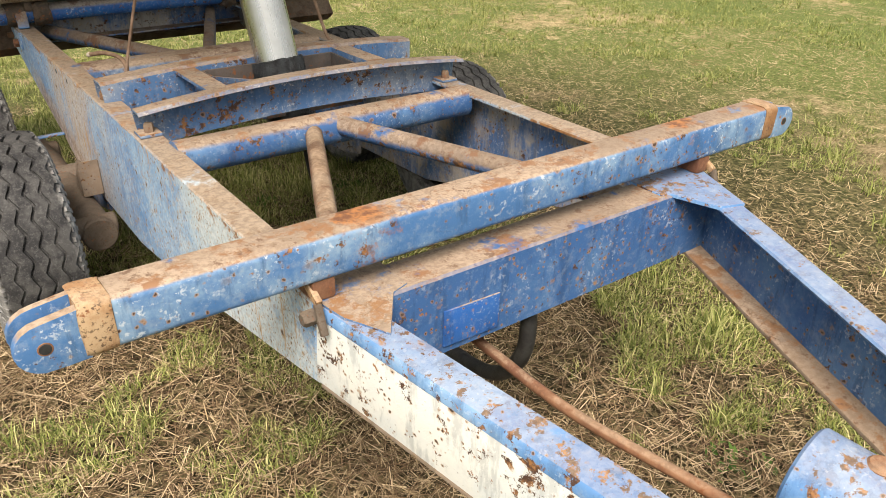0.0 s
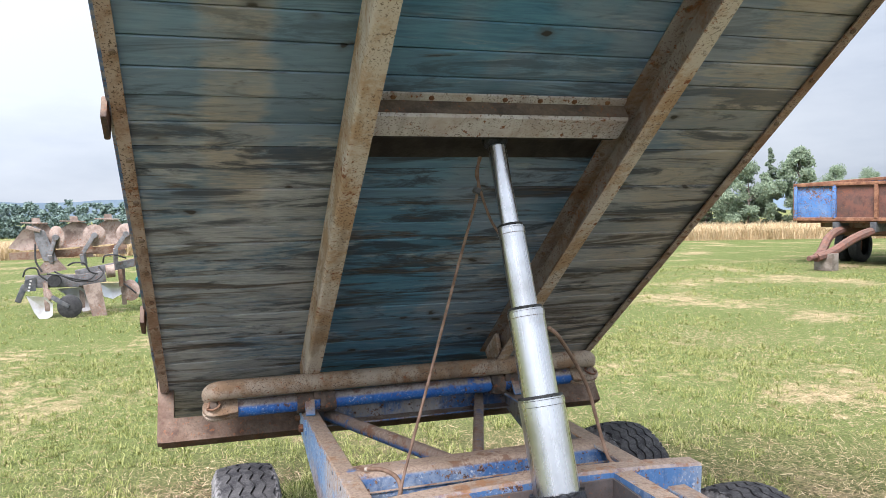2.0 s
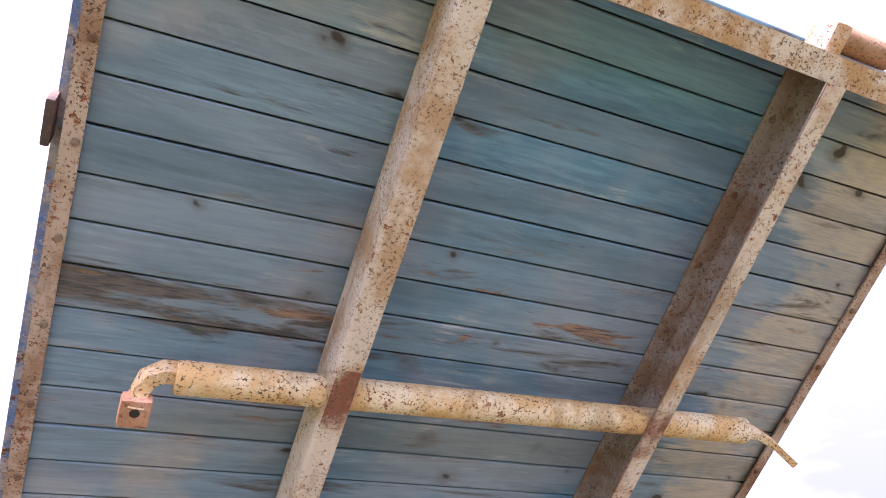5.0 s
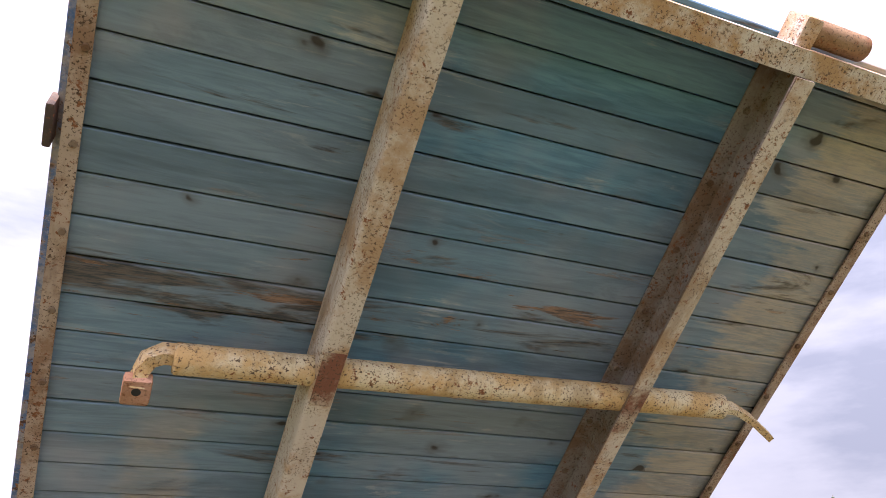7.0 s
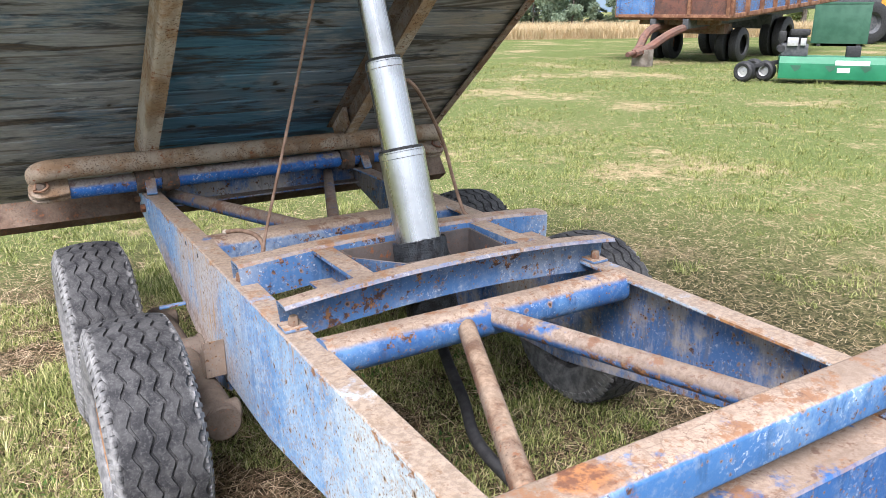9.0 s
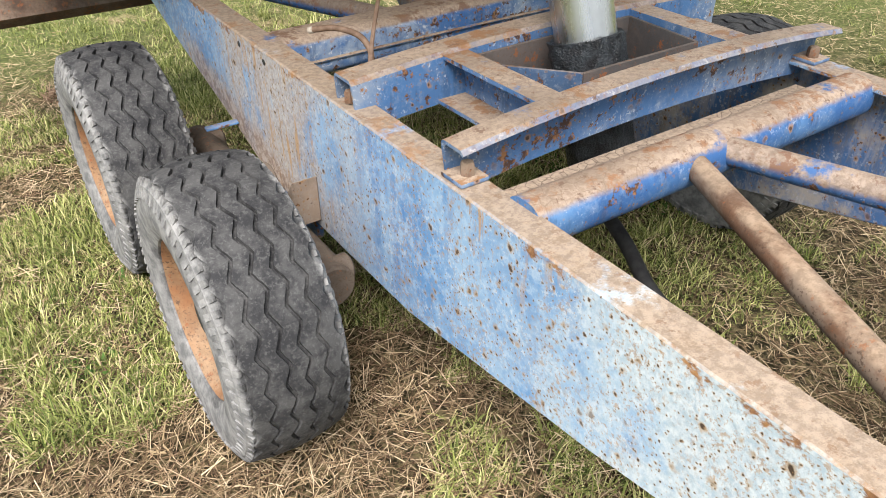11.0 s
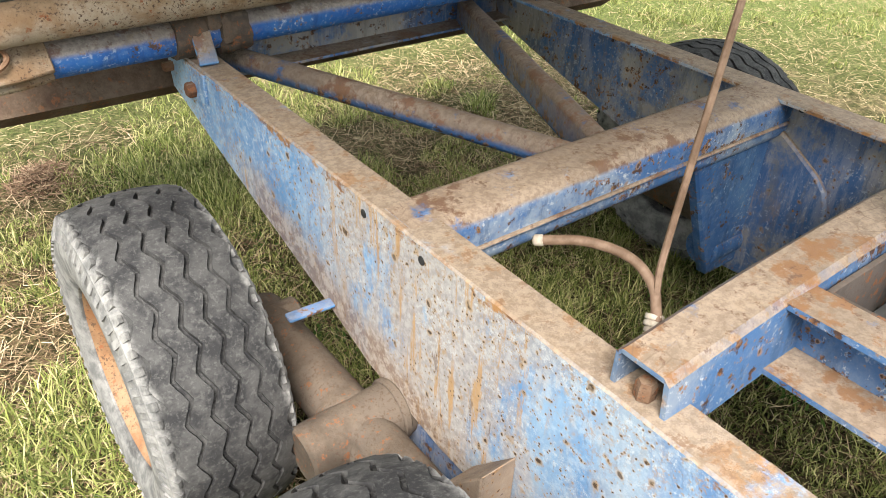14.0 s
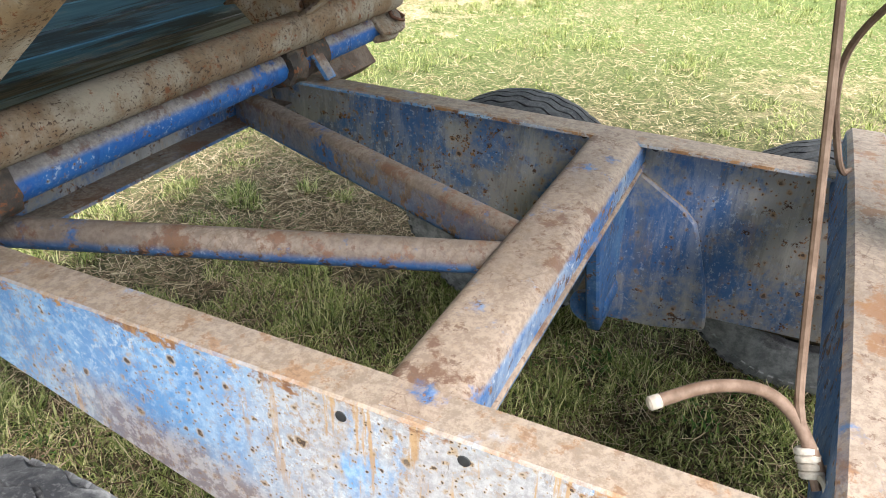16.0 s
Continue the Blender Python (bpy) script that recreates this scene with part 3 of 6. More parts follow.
def ground_mat():
    """Thatch under the blades near by, painted dark for shade; the mean of green and straw farther out."""
    n = Nodes("mown_dry_grass_ground", 0.95, spec=0.1)
    big = n.noise(0.42, 5, 0.6)
    small = n.noise(6, 6, 0.7)
    fine = n.step(n.noise(60, 6, 0.75), 0.35, 0.65)
    green = n.mix(fine, (0.060, 0.082, 0.022), (0.165, 0.195, 0.062))
    straw = n.mix(fine, (0.19, 0.145, 0.075), (0.46, 0.36, 0.21))
    f = n.step(n.math("ADD", n.math("MULTIPLY", big, 0.65), n.math("MULTIPLY", small, 0.4)), 0.53, 0.66)
    c = n.mix(f, green, straw)
    earth = n.step(n.noise(1.9, 6, 0.7), 0.62, 0.72)
    c = n.mix(n.math("MULTIPLY", earth, 0.6), c, (0.20, 0.115, 0.065))
    length = n.nt.nodes.new("ShaderNodeVectorMath")
    length.operation = "LENGTH"
    n.put(n.vec, length.inputs[0])
    # colour carries the shade between blades and beneath the trailer
    shaded_thatch = n.mix(n.step(n.noise(38, 5, 0.75), 0.42, 0.62), (0.024, 0.021, 0.011), (0.145, 0.118, 0.060))
    c = n.mix(n.step(length.outputs["Value"], 1.5, 5.5), shaded_thatch, c)
    n.color(c)
    n.bump(n.math("ADD", fine, small), 0.6, 0.04)
    return n.mat


M_GROUND = ground_mat()


# ---- mesh helpers ----
def link(name, bm, mat, parent=None, label="", smooth=False):
    me = bpy.data.meshes.new(name)
    bm.normal_update()
    bm.to_mesh(me)
    bm.free()
    me.materials.append(mat)
    if smooth:
        me.polygons.foreach_set("use_smooth", [True] * len(me.polygons))
        me.set_sharp_from_angle(angle=radians(38))
    ob = new(name, me)
    if parent:
        ob.parent = parent
    if label:
        ob["label"] = label
    return ob


def part(name, bm, mat, parent, label="", smooth=True):
    return link(name, bm, mat, parent, label, smooth)


def thing(name, label, category, m=None, group="", kind=""):
    ob = new(name)
    ob.empty_display_size = 0.1
    if m:
        ob.matrix_basis = m
    return tagged(ob, label, category, group, kind)


def soften(bm, w, seg=2):
    edges = [e for e in bm.edges if len(e.link_faces) == 2 and e.calc_face_angle(0) > 0.6]
    if edges and w > 0:
        bmesh.ops.bevel(bm, geom=edges, offset=w, segments=seg, affect="EDGES", profile=0.6, clamp_overlap=True)
    return bm


def basis(p, q, up=(0, 0, 1)):
    """Frame whose z runs from p to q and whose y leans to up."""
    z = (Vector(q) - Vector(p)).normalized()
    u = Vector(up)
    if abs(z.dot(u)) > 0.98:
        u = Vector((0, 1, 0))
    x = u.cross(z).normalized()
    y = z.cross(x)
    return Matrix((x, y, z)).transposed().to_4x4()


def prism(pts, p, q, up=(0, 0, 1), bm=None):
    """The outline pts (x across, y up) swept from p to q."""
    bm = bm or bmesh.new()
    b = basis(p, q, up)
    rings = []
    for c in (p, q):
        rings.append([bm.verts.new(Vector(c) + b @ Vector((x, y, 0))) for x, y in pts])
    k = len(pts)
    for i in range(k):
        bm.faces.new((rings[0][i], rings[0][(i + 1) % k], rings[1][(i + 1) % k], rings[1][i]))
    bm.faces.new(rings[0][::-1])
    bm.faces.new(rings[1])
    bmesh.ops.recalc_face_normals(bm, faces=bm.faces)
    return bm


def bar(p, q, w, h, up=(0, 0, 1), bm=None, bevel=0.004):
    new_bm = prism([(-w / 2, -h / 2), (w / 2, -h / 2), (w / 2, h / 2), (-w / 2, h / 2)], p, q, up)
    soften(new_bm, bevel)
    return merge(bm, new_bm)


def merge(bm, extra):
    if bm is None:
        return extra
    me = bpy.data.meshes.new("scratch")
    extra.to_mesh(me)
    extra.free()
    bm.from_mesh(me)
    bpy.data.meshes.remove(me)
    return bm


def rounded(w, h, r, seg=5):
    pts = []
    for cx, cy, a in ((w / 2 - r, h / 2 - r, 0), (-w / 2 + r, h / 2 - r, 90), (-w / 2 + r, -h / 2 + r, 180), (w / 2 - r, -h / 2 + r, 270)):
        for i in range(seg + 1):
            t = radians(a + 90 * i / seg)
            pts.append((cx + r * math.cos(t), cy + r * math.sin(t)))
    return pts


def tube(p, q, r, seg=20, bm=None, r2=None):
    """A round bar from p to q, its end edges eased."""
    r2 = r if r2 is None else r2
    b = basis(p, q)
    nb = bmesh.new()
    d = (Vector(q) - Vector(p)).length
    e = min(0.006, r * 0.3, d * 0.2)
    prof = [(0, 0), (r - e, 0), (r, e), (r2, d - e), (r2 - e, d), (0, d)]
    rings = []
    for rad, z in prof[1:-1]:
        rings.append([nb.verts.new(Vector(p) + b @ Vector((rad * math.cos(2 * math.pi * i / seg), rad * math.sin(2 * math.pi * i / seg), z))) for i in range(seg)])
    for a, c in zip(rings, rings[1:]):
        for i in range(seg):
            nb.faces.new((a[i], a[(i + 1) % seg], c[(i + 1) % seg], c[i]))
    nb.faces.new(rings[0][::-1])
    nb.faces.new(rings[-1])
    return merge(bm, nb)


def rope(points, r, seg=8, steps=8, bm=None):
    """A bent hose through points."""
    pts = [Vector(p) for p in points]
    ext = [2 * pts[0] - pts[1], *pts, 2 * pts[-1] - pts[-2]]
    path = []
    for i in range(1, len(ext) - 2):
        a, b, c, d = ext[i - 1:i + 3]
        for s in range(steps):
            t = s / steps
            path.append(0.5 * (2 * b + (c - a) * t + (2 * a - 5 * b + 4 * c - d) * t * t + (3 * b - a - 3 * c + d) * t ** 3))
    path.append(pts[-1])
    bm = bm or bmesh.new()
    prev, ref = None, Vector((0.3, 0.5, 0.8))
    first = None
    for i, p in enumerate(path):
        z = (path[min(i + 1, len(path) - 1)] - path[max(i - 1, 0)]).normalized()
        x = (ref - z * ref.dot(z)).normalized()
        ref = x
        y = z.cross(x)
        ring = [bm.verts.new(p + r * (x * math.cos(2 * math.pi * k / seg) + y * math.sin(2 * math.pi * k / seg))) for k in range(seg)]
        if prev:
            for k in range(seg):
                bm.faces.new((prev[k], prev[(k + 1) % seg], ring[(k + 1) % seg], ring[k]))
        else:
            first = ring
        prev = ring
    bm.faces.new(first[::-1])
    bm.faces.new(prev)
    return bm


def plate_yz(pts, x0, x1, bevel=0.003, holes=()):
    """An upright plate with the outline pts (y, z), from x0 to x1."""
    bm = bmesh.new()
    a = [bm.verts.new((x0, y, z)) for y, z in pts]
    c = [bm.verts.new((x1, y, z)) for y, z in pts]
    k = len(pts)
    for i in range(k):
        bm.faces.new((a[i], a[(i + 1) % k], c[(i + 1) % k], c[i]))
    bm.faces.new(a[::-1])
    bm.faces.new(c)
    bmesh.ops.recalc_face_normals(bm, faces=bm.faces)
    soften(bm, bevel, 1)
    return bm


def lathe(profile, seg=32, axis="X", bm=None, closed=False):
    """Turn (radius, along) about the axis."""
    bm = bm or bmesh.new()
    rings = []
    for r, s in profile:
        ring = []
        for i in range(seg):
            t = 2 * math.pi * i / seg
            ring.append(bm.verts.new((s, r * math.cos(t), r * math.sin(t)) if axis == "X" else (r * math.cos(t), r * math.sin(t), s)))
        rings.append(ring)
    pairs = list(zip(rings, rings[1:])) + ([(rings[-1], rings[0])] if closed else [])
    for a, c in pairs:
        for i in range(seg):
            bm.faces.new((a[i], a[(i + 1) % seg], c[(i + 1) % seg], c[i]))
    bmesh.ops.recalc_face_normals(bm, faces=bm.faces)
    return bm


def bolt(p, axis, r=0.014, h=0.014, bm=None):
    nb = bmesh.new()
    b = basis(p, Vector(p) + Vector(axis))
    rings = [[nb.verts.new(Vector(p) + b @ Vector((rr * math.cos(math.pi * i / 3), rr * math.sin(math.pi * i / 3), z))) for i in range(6)] for rr, z in ((r, 0), (r, h * 0.8), (r * 0.8, h))]
    for a, c in zip(rings, rings[1:]):
        for i in range(6):
            nb.faces.new((a[i], a[(i + 1) % 6], c[(i + 1) % 6], c[i]))
    nb.faces.new(rings[-1])
    return merge(bm, nb)


# ---- ground ----
def rise(x, y):
    """Gentle unevenness of the field."""
    return 0.018 * noise.noise((x * 0.5, y * 0.5, 0)) + 0.012 * noise.noise((x * 1.7, y * 1.7, 3))


def dip(x, y):
    """The field falls away to the valley behind the plough."""
    d = math.hypot(x, y)
    side = min(1.0, max(0.0, (y - 0.9 * x - 6) / 60.0))
    return -6.0 * side * min(1.0, max(0.0, (d - 25) / 260.0))


def build_ground():
    bm = bmesh.new()
    n = 220
    axis = [math.copysign(abs(s) ** 3.2 * 2500 + abs(s) * 9, s) for s in np.linspace(-1, 1, n)]
    grid = [[bm.verts.new((x, y, dip(x, y) + (rise(x, y) if abs(x) < 60 and abs(y) < 60 else 0))) for x in axis] for y in axis]
    for r in range(n - 1):
        for c in range(n - 1):
            bm.faces.new((grid[r][c], grid[r][c + 1], grid[r + 1][c + 1], grid[r + 1][c]))
    return tagged(link("ground", bm, M_GROUND, None, "", True), "mown field of green grass and dry straw", "ground", "", "structure")


build_ground()

# ---- chassis ----
XC = -0.04
LEAN = 0.3
TOP = 0.79
W = 0.585
CHASSIS = pose(XC - W, 0, TOP, 0, -LEAN, 0) @ pose(W, 0, -TOP)
chassis = thing("trailer_chassis", "old tipping trailer frame in faded blue paint, dusty and rusting", "trailer", CHASSIS)
YR, ZR, ZP = 1.892, 0.848, 0.868


def sweep(outline, path, ups=None, closed=True):
    """One mesh: the outline (across, up) swept along a path of points, each ring upright."""
    bm = bmesh.new()
    rings = []
    k = len(path)
    for i, p in enumerate(path):
        d = Vector(path[min(i + 1, k - 1)]) - Vector(path[max(i - 1, 0)])
        b = basis((0, 0, 0), d)
        rings.append([bm.verts.new(Vector(p) + b @ Vector((x, y, 0))) for x, y in outline])
    m = len(outline)
    for a, c in zip(rings, rings[1:]):
        for i in range(m):
            bm.faces.new((a[i], a[(i + 1) % m], c[(i + 1) % m], c[i]))
    bm.faces.new(rings[0][::-1])
    bm.faces.new(rings[-1])
    bmesh.ops.recalc_face_normals(bm, faces=bm.faces)
    return bm


def rect(w, h, cx=0.0, cy=0.0):
    return [(cx - w / 2, cy - h / 2), (cx + w / 2, cy - h / 2), (cx + w / 2, cy + h / 2), (cx - w / 2, cy + h / 2)]


def hat(w, h, t=0.008, flare=0.006):
    """Inverted channel, its top at 0 and its legs down."""
    return [(-w / 2 - flare, -h), (-w / 2 - flare + t, -h), (-w / 2 + t, -t), (w / 2 - t, -t), (w / 2 + flare - t, -h), (w / 2 + flare, -h), (w / 2, -0.010), (w / 2 - 0.010, 0), (-w / 2 + 0.010, 0), (-w / 2, -0.010)]


def side_rail(s):
    low = [(2.02, 0.67), (1.55, 0.535), (1.22, 0.445), (1.05, 0.39), (0.80, 0.36), (0.15, 0.365), (-0.45, 0.455), (-1.14, 0.595)]
    if s > 0:
        low = [(2.02, 0.67), (1.55, 0.535), (1.22, 0.445), (1.05, 0.36), (0.80, 0.31), (0.15, 0.33), (-0.45, 0.455), (-1.14, 0.595)]
    bm = plate_yz([(2.04, TOP - 0.010)] + low + [(-1.14, TOP - 0.010)], s * W, s * (W - 0.012))
    rail = part("side_rail", bm, M_RAIL if s < 0 else M_GREYBLUE, chassis, "tapered side plate in flaking sky-blue paint" if s < 0 else "tapered side plate, dusty grey over blue")
    bm = prism([(-0.038, -0.010), (0.038, -0.010), (0.038, -0.002), (0.034, 0.002), (-0.034, 0.002), (-0.038, -0.002)], (s * (W - 0.0375), -1.14, TOP - 0.002), (s * (W - 0.0375), 2.04, TOP - 0.002))
    part("top_flange", bm, M_RAIL, rail, "flat top edge under tan dust")
    if s < 0:
        part("bottom_flange", sweep(rect(0.055, 0.010), [(s * (W - 0.040), y, z + 0.005) for y, z in low]), M_MUD, rail)
    for y in (0.873, 1.054):
        part("bolt_hole", tube((s * (W + 0.0012), y, 0.757), (s * (W - 0.0135), y, 0.757), 0.011, 12), M_BLACK, rail)
    return rail


def arm_at(y, s):
    """Half width and top of the drawbar arms at y; the far one is bent further in."""
    d = -1.14 - y
    return (W - 0.207 * d, TOP - 0.088 * d) if s < 0 else (W - 0.39 * d, TOP - 0.088 * d)


def drawbar_arm(s):
    y0, y1 = -1.14, -2.6 if s < 0 else -2.25
    (w0, t0), (w1, t1) = arm_at(y0, s), arm_at(y1, s)
    p, q = Vector((s * w0, y0, t0)), Vector((s * w1, y1, t1))
    h = 0.20
    down = Vector((-s * 0.006, 0, -h / 2))
    arm = part("drawbar_arm", bar(p + down, q + down, 0.012, h - 0.02, bevel=0.003), M_PALE if s < 0 else M_BLUE, chassis, "chalky white drawbar web, rust-spotted" if s < 0 else "blue drawbar web with scraped paint")
    roll = [(s * 0.001, -0.030), (s * 0.001, -0.010), (-s * 0.003, -0.003), (-s * 0.011, 0.0), (-s * 0.068, 0.0), (-s * 0.072, -0.005), (-s * 0.068, -0.012), (-s * 0.014, -0.012), (-s * 0.011, -0.030)]
    part("flange", sweep(roll, [p, p.lerp(q, 0.5), q]), M_FLANGE, arm, "rolled blue top edge, rubbed and rust-flecked")
    o = Vector((-s * 0.036, 0, -h + 0.006))
    part("flange", bar(p + o, q + o, 0.072, 0.012, bevel=0.004), M_MUD, arm)


for s in (-1, 1):
    side_rail(s)
    drawbar_arm(s)
    # corner gusset over the joint of rail, beam and arm
    bm = bmesh.new()
    if s < 0:
        pts = [(-W + 0.004, -1.02), (-W + 0.004, -1.14), (-W + 0.022, -1.22), (-W + 0.070, -1.305), (-0.44, -1.198), (-0.40, -1.185), (-0.40, -1.082), (-W + 0.076, -1.082), (-W + 0.076, -1.02)]
    else:
        pts = [(W - 0.004, -1.03), (W - 0.004, -1.14), (W - 0.072, -1.325), (W - 0.142, -1.305), (0.391, -1.198), (0.36, -1.188), (0.36, -1.084), (W - 0.08, -1.084), (W - 0.08, -1.03)]
    fall = [0.088 * max(0.0, -1.14 - y) for x, y in pts]
    lo = [bm.verts.new((x, y, TOP - 0.006 - f)) for (x, y), f in zip(pts, fall)]
    hi = [bm.verts.new((x, y, TOP + 0.0025 - f * 0.85)) for (x, y), f in zip(pts, fall)]
    for i in range(len(pts)):
        bm.faces.new((lo[i], lo[(i + 1) % len(pts)], hi[(i + 1) % len(pts)], hi[i]))
    bm.faces.new(hi)
    bmesh.ops.recalc_face_normals(bm, faces=bm.faces)
    soften(bm, 0.002, 2)
    part("corner_gusset", bm, M_CRADLE if s < 0 else M_FLANGE, chassis, "flat corner plate under tan dust")

# front cross beam, a channel open to the rear, with its plate
c_shape = [(-0.055, -0.19), (0.055, -0.19), (0.055, -0.178), (-0.043, -0.178), (-0.043, -0.012), (0.055, -0.012), (0.055, -0.003), (0.052, 0), (-0.050, 0), (-0.055, -0.006)]
bm = sweep(c_shape, [(-W + 0.03, -1.145, TOP - 0.004), (W - 0.03, -1.145, TOP - 0.004)])
part("front_cross_beam", bm, M_BLUE, chassis, "deep blue channel beam with scraped paint")
plate = part("name_plate", bar((-0.323, -1.203, TOP - 0.132), (-0.173, -1.203, TOP - 0.136), 0.006, 0.088), M_BRIGHT, chassis, "blank blue metal plate")


def cheek(outline, y0, y1):
    """A plate with the outline (x, z) between y0 and y1."""
    bm = bmesh.new()
    a = [bm.verts.new((u, y0, v)) for u, v in outline]
    b = [bm.verts.new((u, y1, v)) for u, v in outline]
    for i in range(len(outline)):
        bm.faces.new((a[i], a[(i + 1) % len(outline)], b[(i + 1) % len(outline)], b[i]))
    bm.faces.new(a)
    bm.faces.new(b[::-1])
    bmesh.ops.recalc_face_normals(bm, faces=bm.faces)
    soften(bm, 0.003, 2)
    return bm


def rough_collar(x0, x1, w, h, y, z):
    """A crusted welded band round a square tube, its faces uneven."""
    bm = bmesh.new()
    ring = rounded(w, h, 0.02, 4)
    rows = 6
    grid = []
    for i in range(rows + 1):
        x = x0 + (x1 - x0) * i / rows
        k = 1.0 if 0 < i < rows else 0.965
        line = []
        for a, b in ring:
            q = Vector((x * 30, a * 40, b * 40))
            d = 1 + 0.035 * noise.noise(q) + 0.02 * noise.noise(q * 2.6)
            line.append(bm.verts.new((x + 0.010 * noise.noise((a * 25, b * 25, x * 5)), y + a * k * d, z + b * k * d)))
        grid.append(line)
    n = len(ring)
    for a, c in zip(grid, grid[1:]):
        for i in range(n):
            bm.faces.new((a[i], a[(i + 1) % n], c[(i + 1) % n], c[i]))
    bm.faces.new(grid[0][::-1])
    bm.faces.new(grid[-1])
    bmesh.ops.recalc_face_normals(bm, faces=bm.faces)
    return bm


def front_bar():
    y, z = -1.115, TOP + 0.090
    x0, x1 = -0.962, 0.835
    bm = prism(rounded(0.090, 0.093, 0.014, 4), (x0, y, z), (x1, y, z))
    ob = part("support_bar", bm, M_BAR, chassis, "long square tube with tan dust on top")
    for s, e in ((-1, x0), (1, x1)):
        part("collar", rough_collar(e - s * 0.028, e + s * 0.022, 0.098, 0.102, y, z), M_CRUST, ob, "crusted rusty weld band")
        outline = [(e + s * 0.012, z + 0.044), (e + s * 0.012, z - 0.048), (e + s * 0.05, z - 0.050)] + [(e + s * (0.072 + 0.046 * math.cos(a)), z - 0.008 + 0.043 * math.sin(a)) for a in np.linspace(-1.35, 1.5, 10)]
        for y0, y1 in ((y - 0.043, y - 0.022), (y + 0.014, y + 0.030)):
            part("fork_cheek", cheek(outline, y0, y1), M_BAR, ob, "drilled blue fork cheek")
            eye = part("pin_hole", tube((e + s * 0.074, y0 - 0.0008, z - 0.008), (e + s * 0.074, y1 + 0.0008, z - 0.008), 0.0155), M_RUST, ob)
            part("bore", tube((e + s * 0.074, y0 - 0.0014, z - 0.008), (e + s * 0.074, y1 + 0.0014, z - 0.008), 0.0125), M_BLACK, eye)
    for s in (-1, 1):
        part("foot_block", bar((s * (W - 0.02), y - 0.005, TOP + 0.002), (s * (W - 0.02), y - 0.005, TOP + 0.047), 0.05, 0.07, bevel=0.008), M_RUST, ob)
        br = part("clamp_bracket", bar((s * (W + 0.005), -1.170, TOP + 0.010), (s * (W + 0.005), -1.192, TOP - 0.050), 0.012, 0.016, (1, 0, 0), bevel=0.004), M_MUCK, chassis, "rusted clamp strap")
        part("ear", bar((s * (W + 0.002), -1.110, TOP + 0.044), (s * (W + 0.002), -1.172, TOP + 0.008), 0.018, 0.014, (1, 0, 0), bevel=0.004), M_CRUST, br)
        part("bolt", bolt((s * (W + 0.002), -1.150, TOP - 0.028), (s, 0, 0), 0.016, 0.028), M_MUCK, br)
    return ob


front_bar()

# cross tubes and braces
part("cross_tube", prism(rounded(0.105, 0.10, 0.042), (-W + 0.065, -0.165, TOP - 0.036), (W - 0.065, -0.165, TOP - 0.036)), M_BLUE, chassis, "round-cornered blue cross tube")
mid = part("cross_tube", prism(rounded(0.135, 0.125, 0.03), (-W + 0.012, 0.962, TOP - 0.062), (W - 0.012, 0.962, TOP - 0.062)), M_CAKED, chassis, "wide cross tube under dried mud")
part("weld_seam", rope([(-W + 0.02, 0.893, TOP - 0.075), (0, 0.892, TOP - 0.073), (W - 0.02, 0.893, TOP - 0.076)], 0.0055, 6, 30), M_CAKED, mid)
part("mud_gutter", bar((-W + 0.07, -0.070, TOP - 0.062), (W - 0.07, -0.070, TOP - 0.062), 0.11, 0.008), M_CRACKED, chassis, "flat plate filled with cracked dried mud")
part("brace_tube", tube((-0.092, -0.19, TOP - 0.03), (-0.50, -1.09, TOP - 0.04), 0.027), M_RUST_TUBE, chassis)
part("brace_tube", tube((0.0, -0.19, TOP - 0.025), (0.325, -1.09, TOP - 0.035), 0.031), M_TUBE, chassis)
part("brace_tube", tube((-0.055, 1.01, TOP - 0.055), (-0.44, 2.0, TOP - 0.055), 0.032), M_TUBE, chassis)
part("brace_box", prism(rounded(0.050, 0.092, 0.016, 4), (0.020, 1.01, TOP - 0.072), (0.405, 2.0, TOP - 0.062)), M_TUBE, chassis, "deep box brace, dusty on top")
post = plate_yz([(0.24, 0.675), (0.552, 0.675), (0.552, 0.285), (0.42, 0.285), (0.365, 0.40)], 0.915, 0.950, 0.006)
for vert in post.verts:
    vert.co.x, vert.co.y = vert.co.y, vert.co.x
bmesh.ops.recalc_face_normals(post, faces=post.faces)
post = part("suspension_post", post, M_BLUE, chassis, "blue tapered web under the cross tube")
part("pivot_stub", tube((0.425, 0.955, 0.350), (W - 0.030, 0.955, 0.350), 0.050, 28), M_BLUE, post, "capped blue pivot end")
for s in (-1, 1):
    part("gusset_plate", plate_yz([(0.90, 0.695), (0.86, 0.672), (0.775, 0.618), (0.742, 0.585), (0.728, 0.545), (0.690, 0.42), (0.672, 0.33), (0.668, 0.285), (0.80, 0.255), (0.96, 0.245), (1.03, 0.30), (1.03, 0.50), (0.97, 0.695)], s * (W - 0.013), s * (W - 0.034), 0.006), M_GREYBLUE, chassis, "thick curved cheek plate under grime")


def cambered(x0, x1, y, z0, camber, w, h, k=14):
    path = []
    for i in range(k + 1):
        u = i / k
        path.append((x0 + (x1 - x0) * u, y, z0 + camber * (1 - (2 * u - 1) ** 2)))
    return sweep(hat(w, h), path)


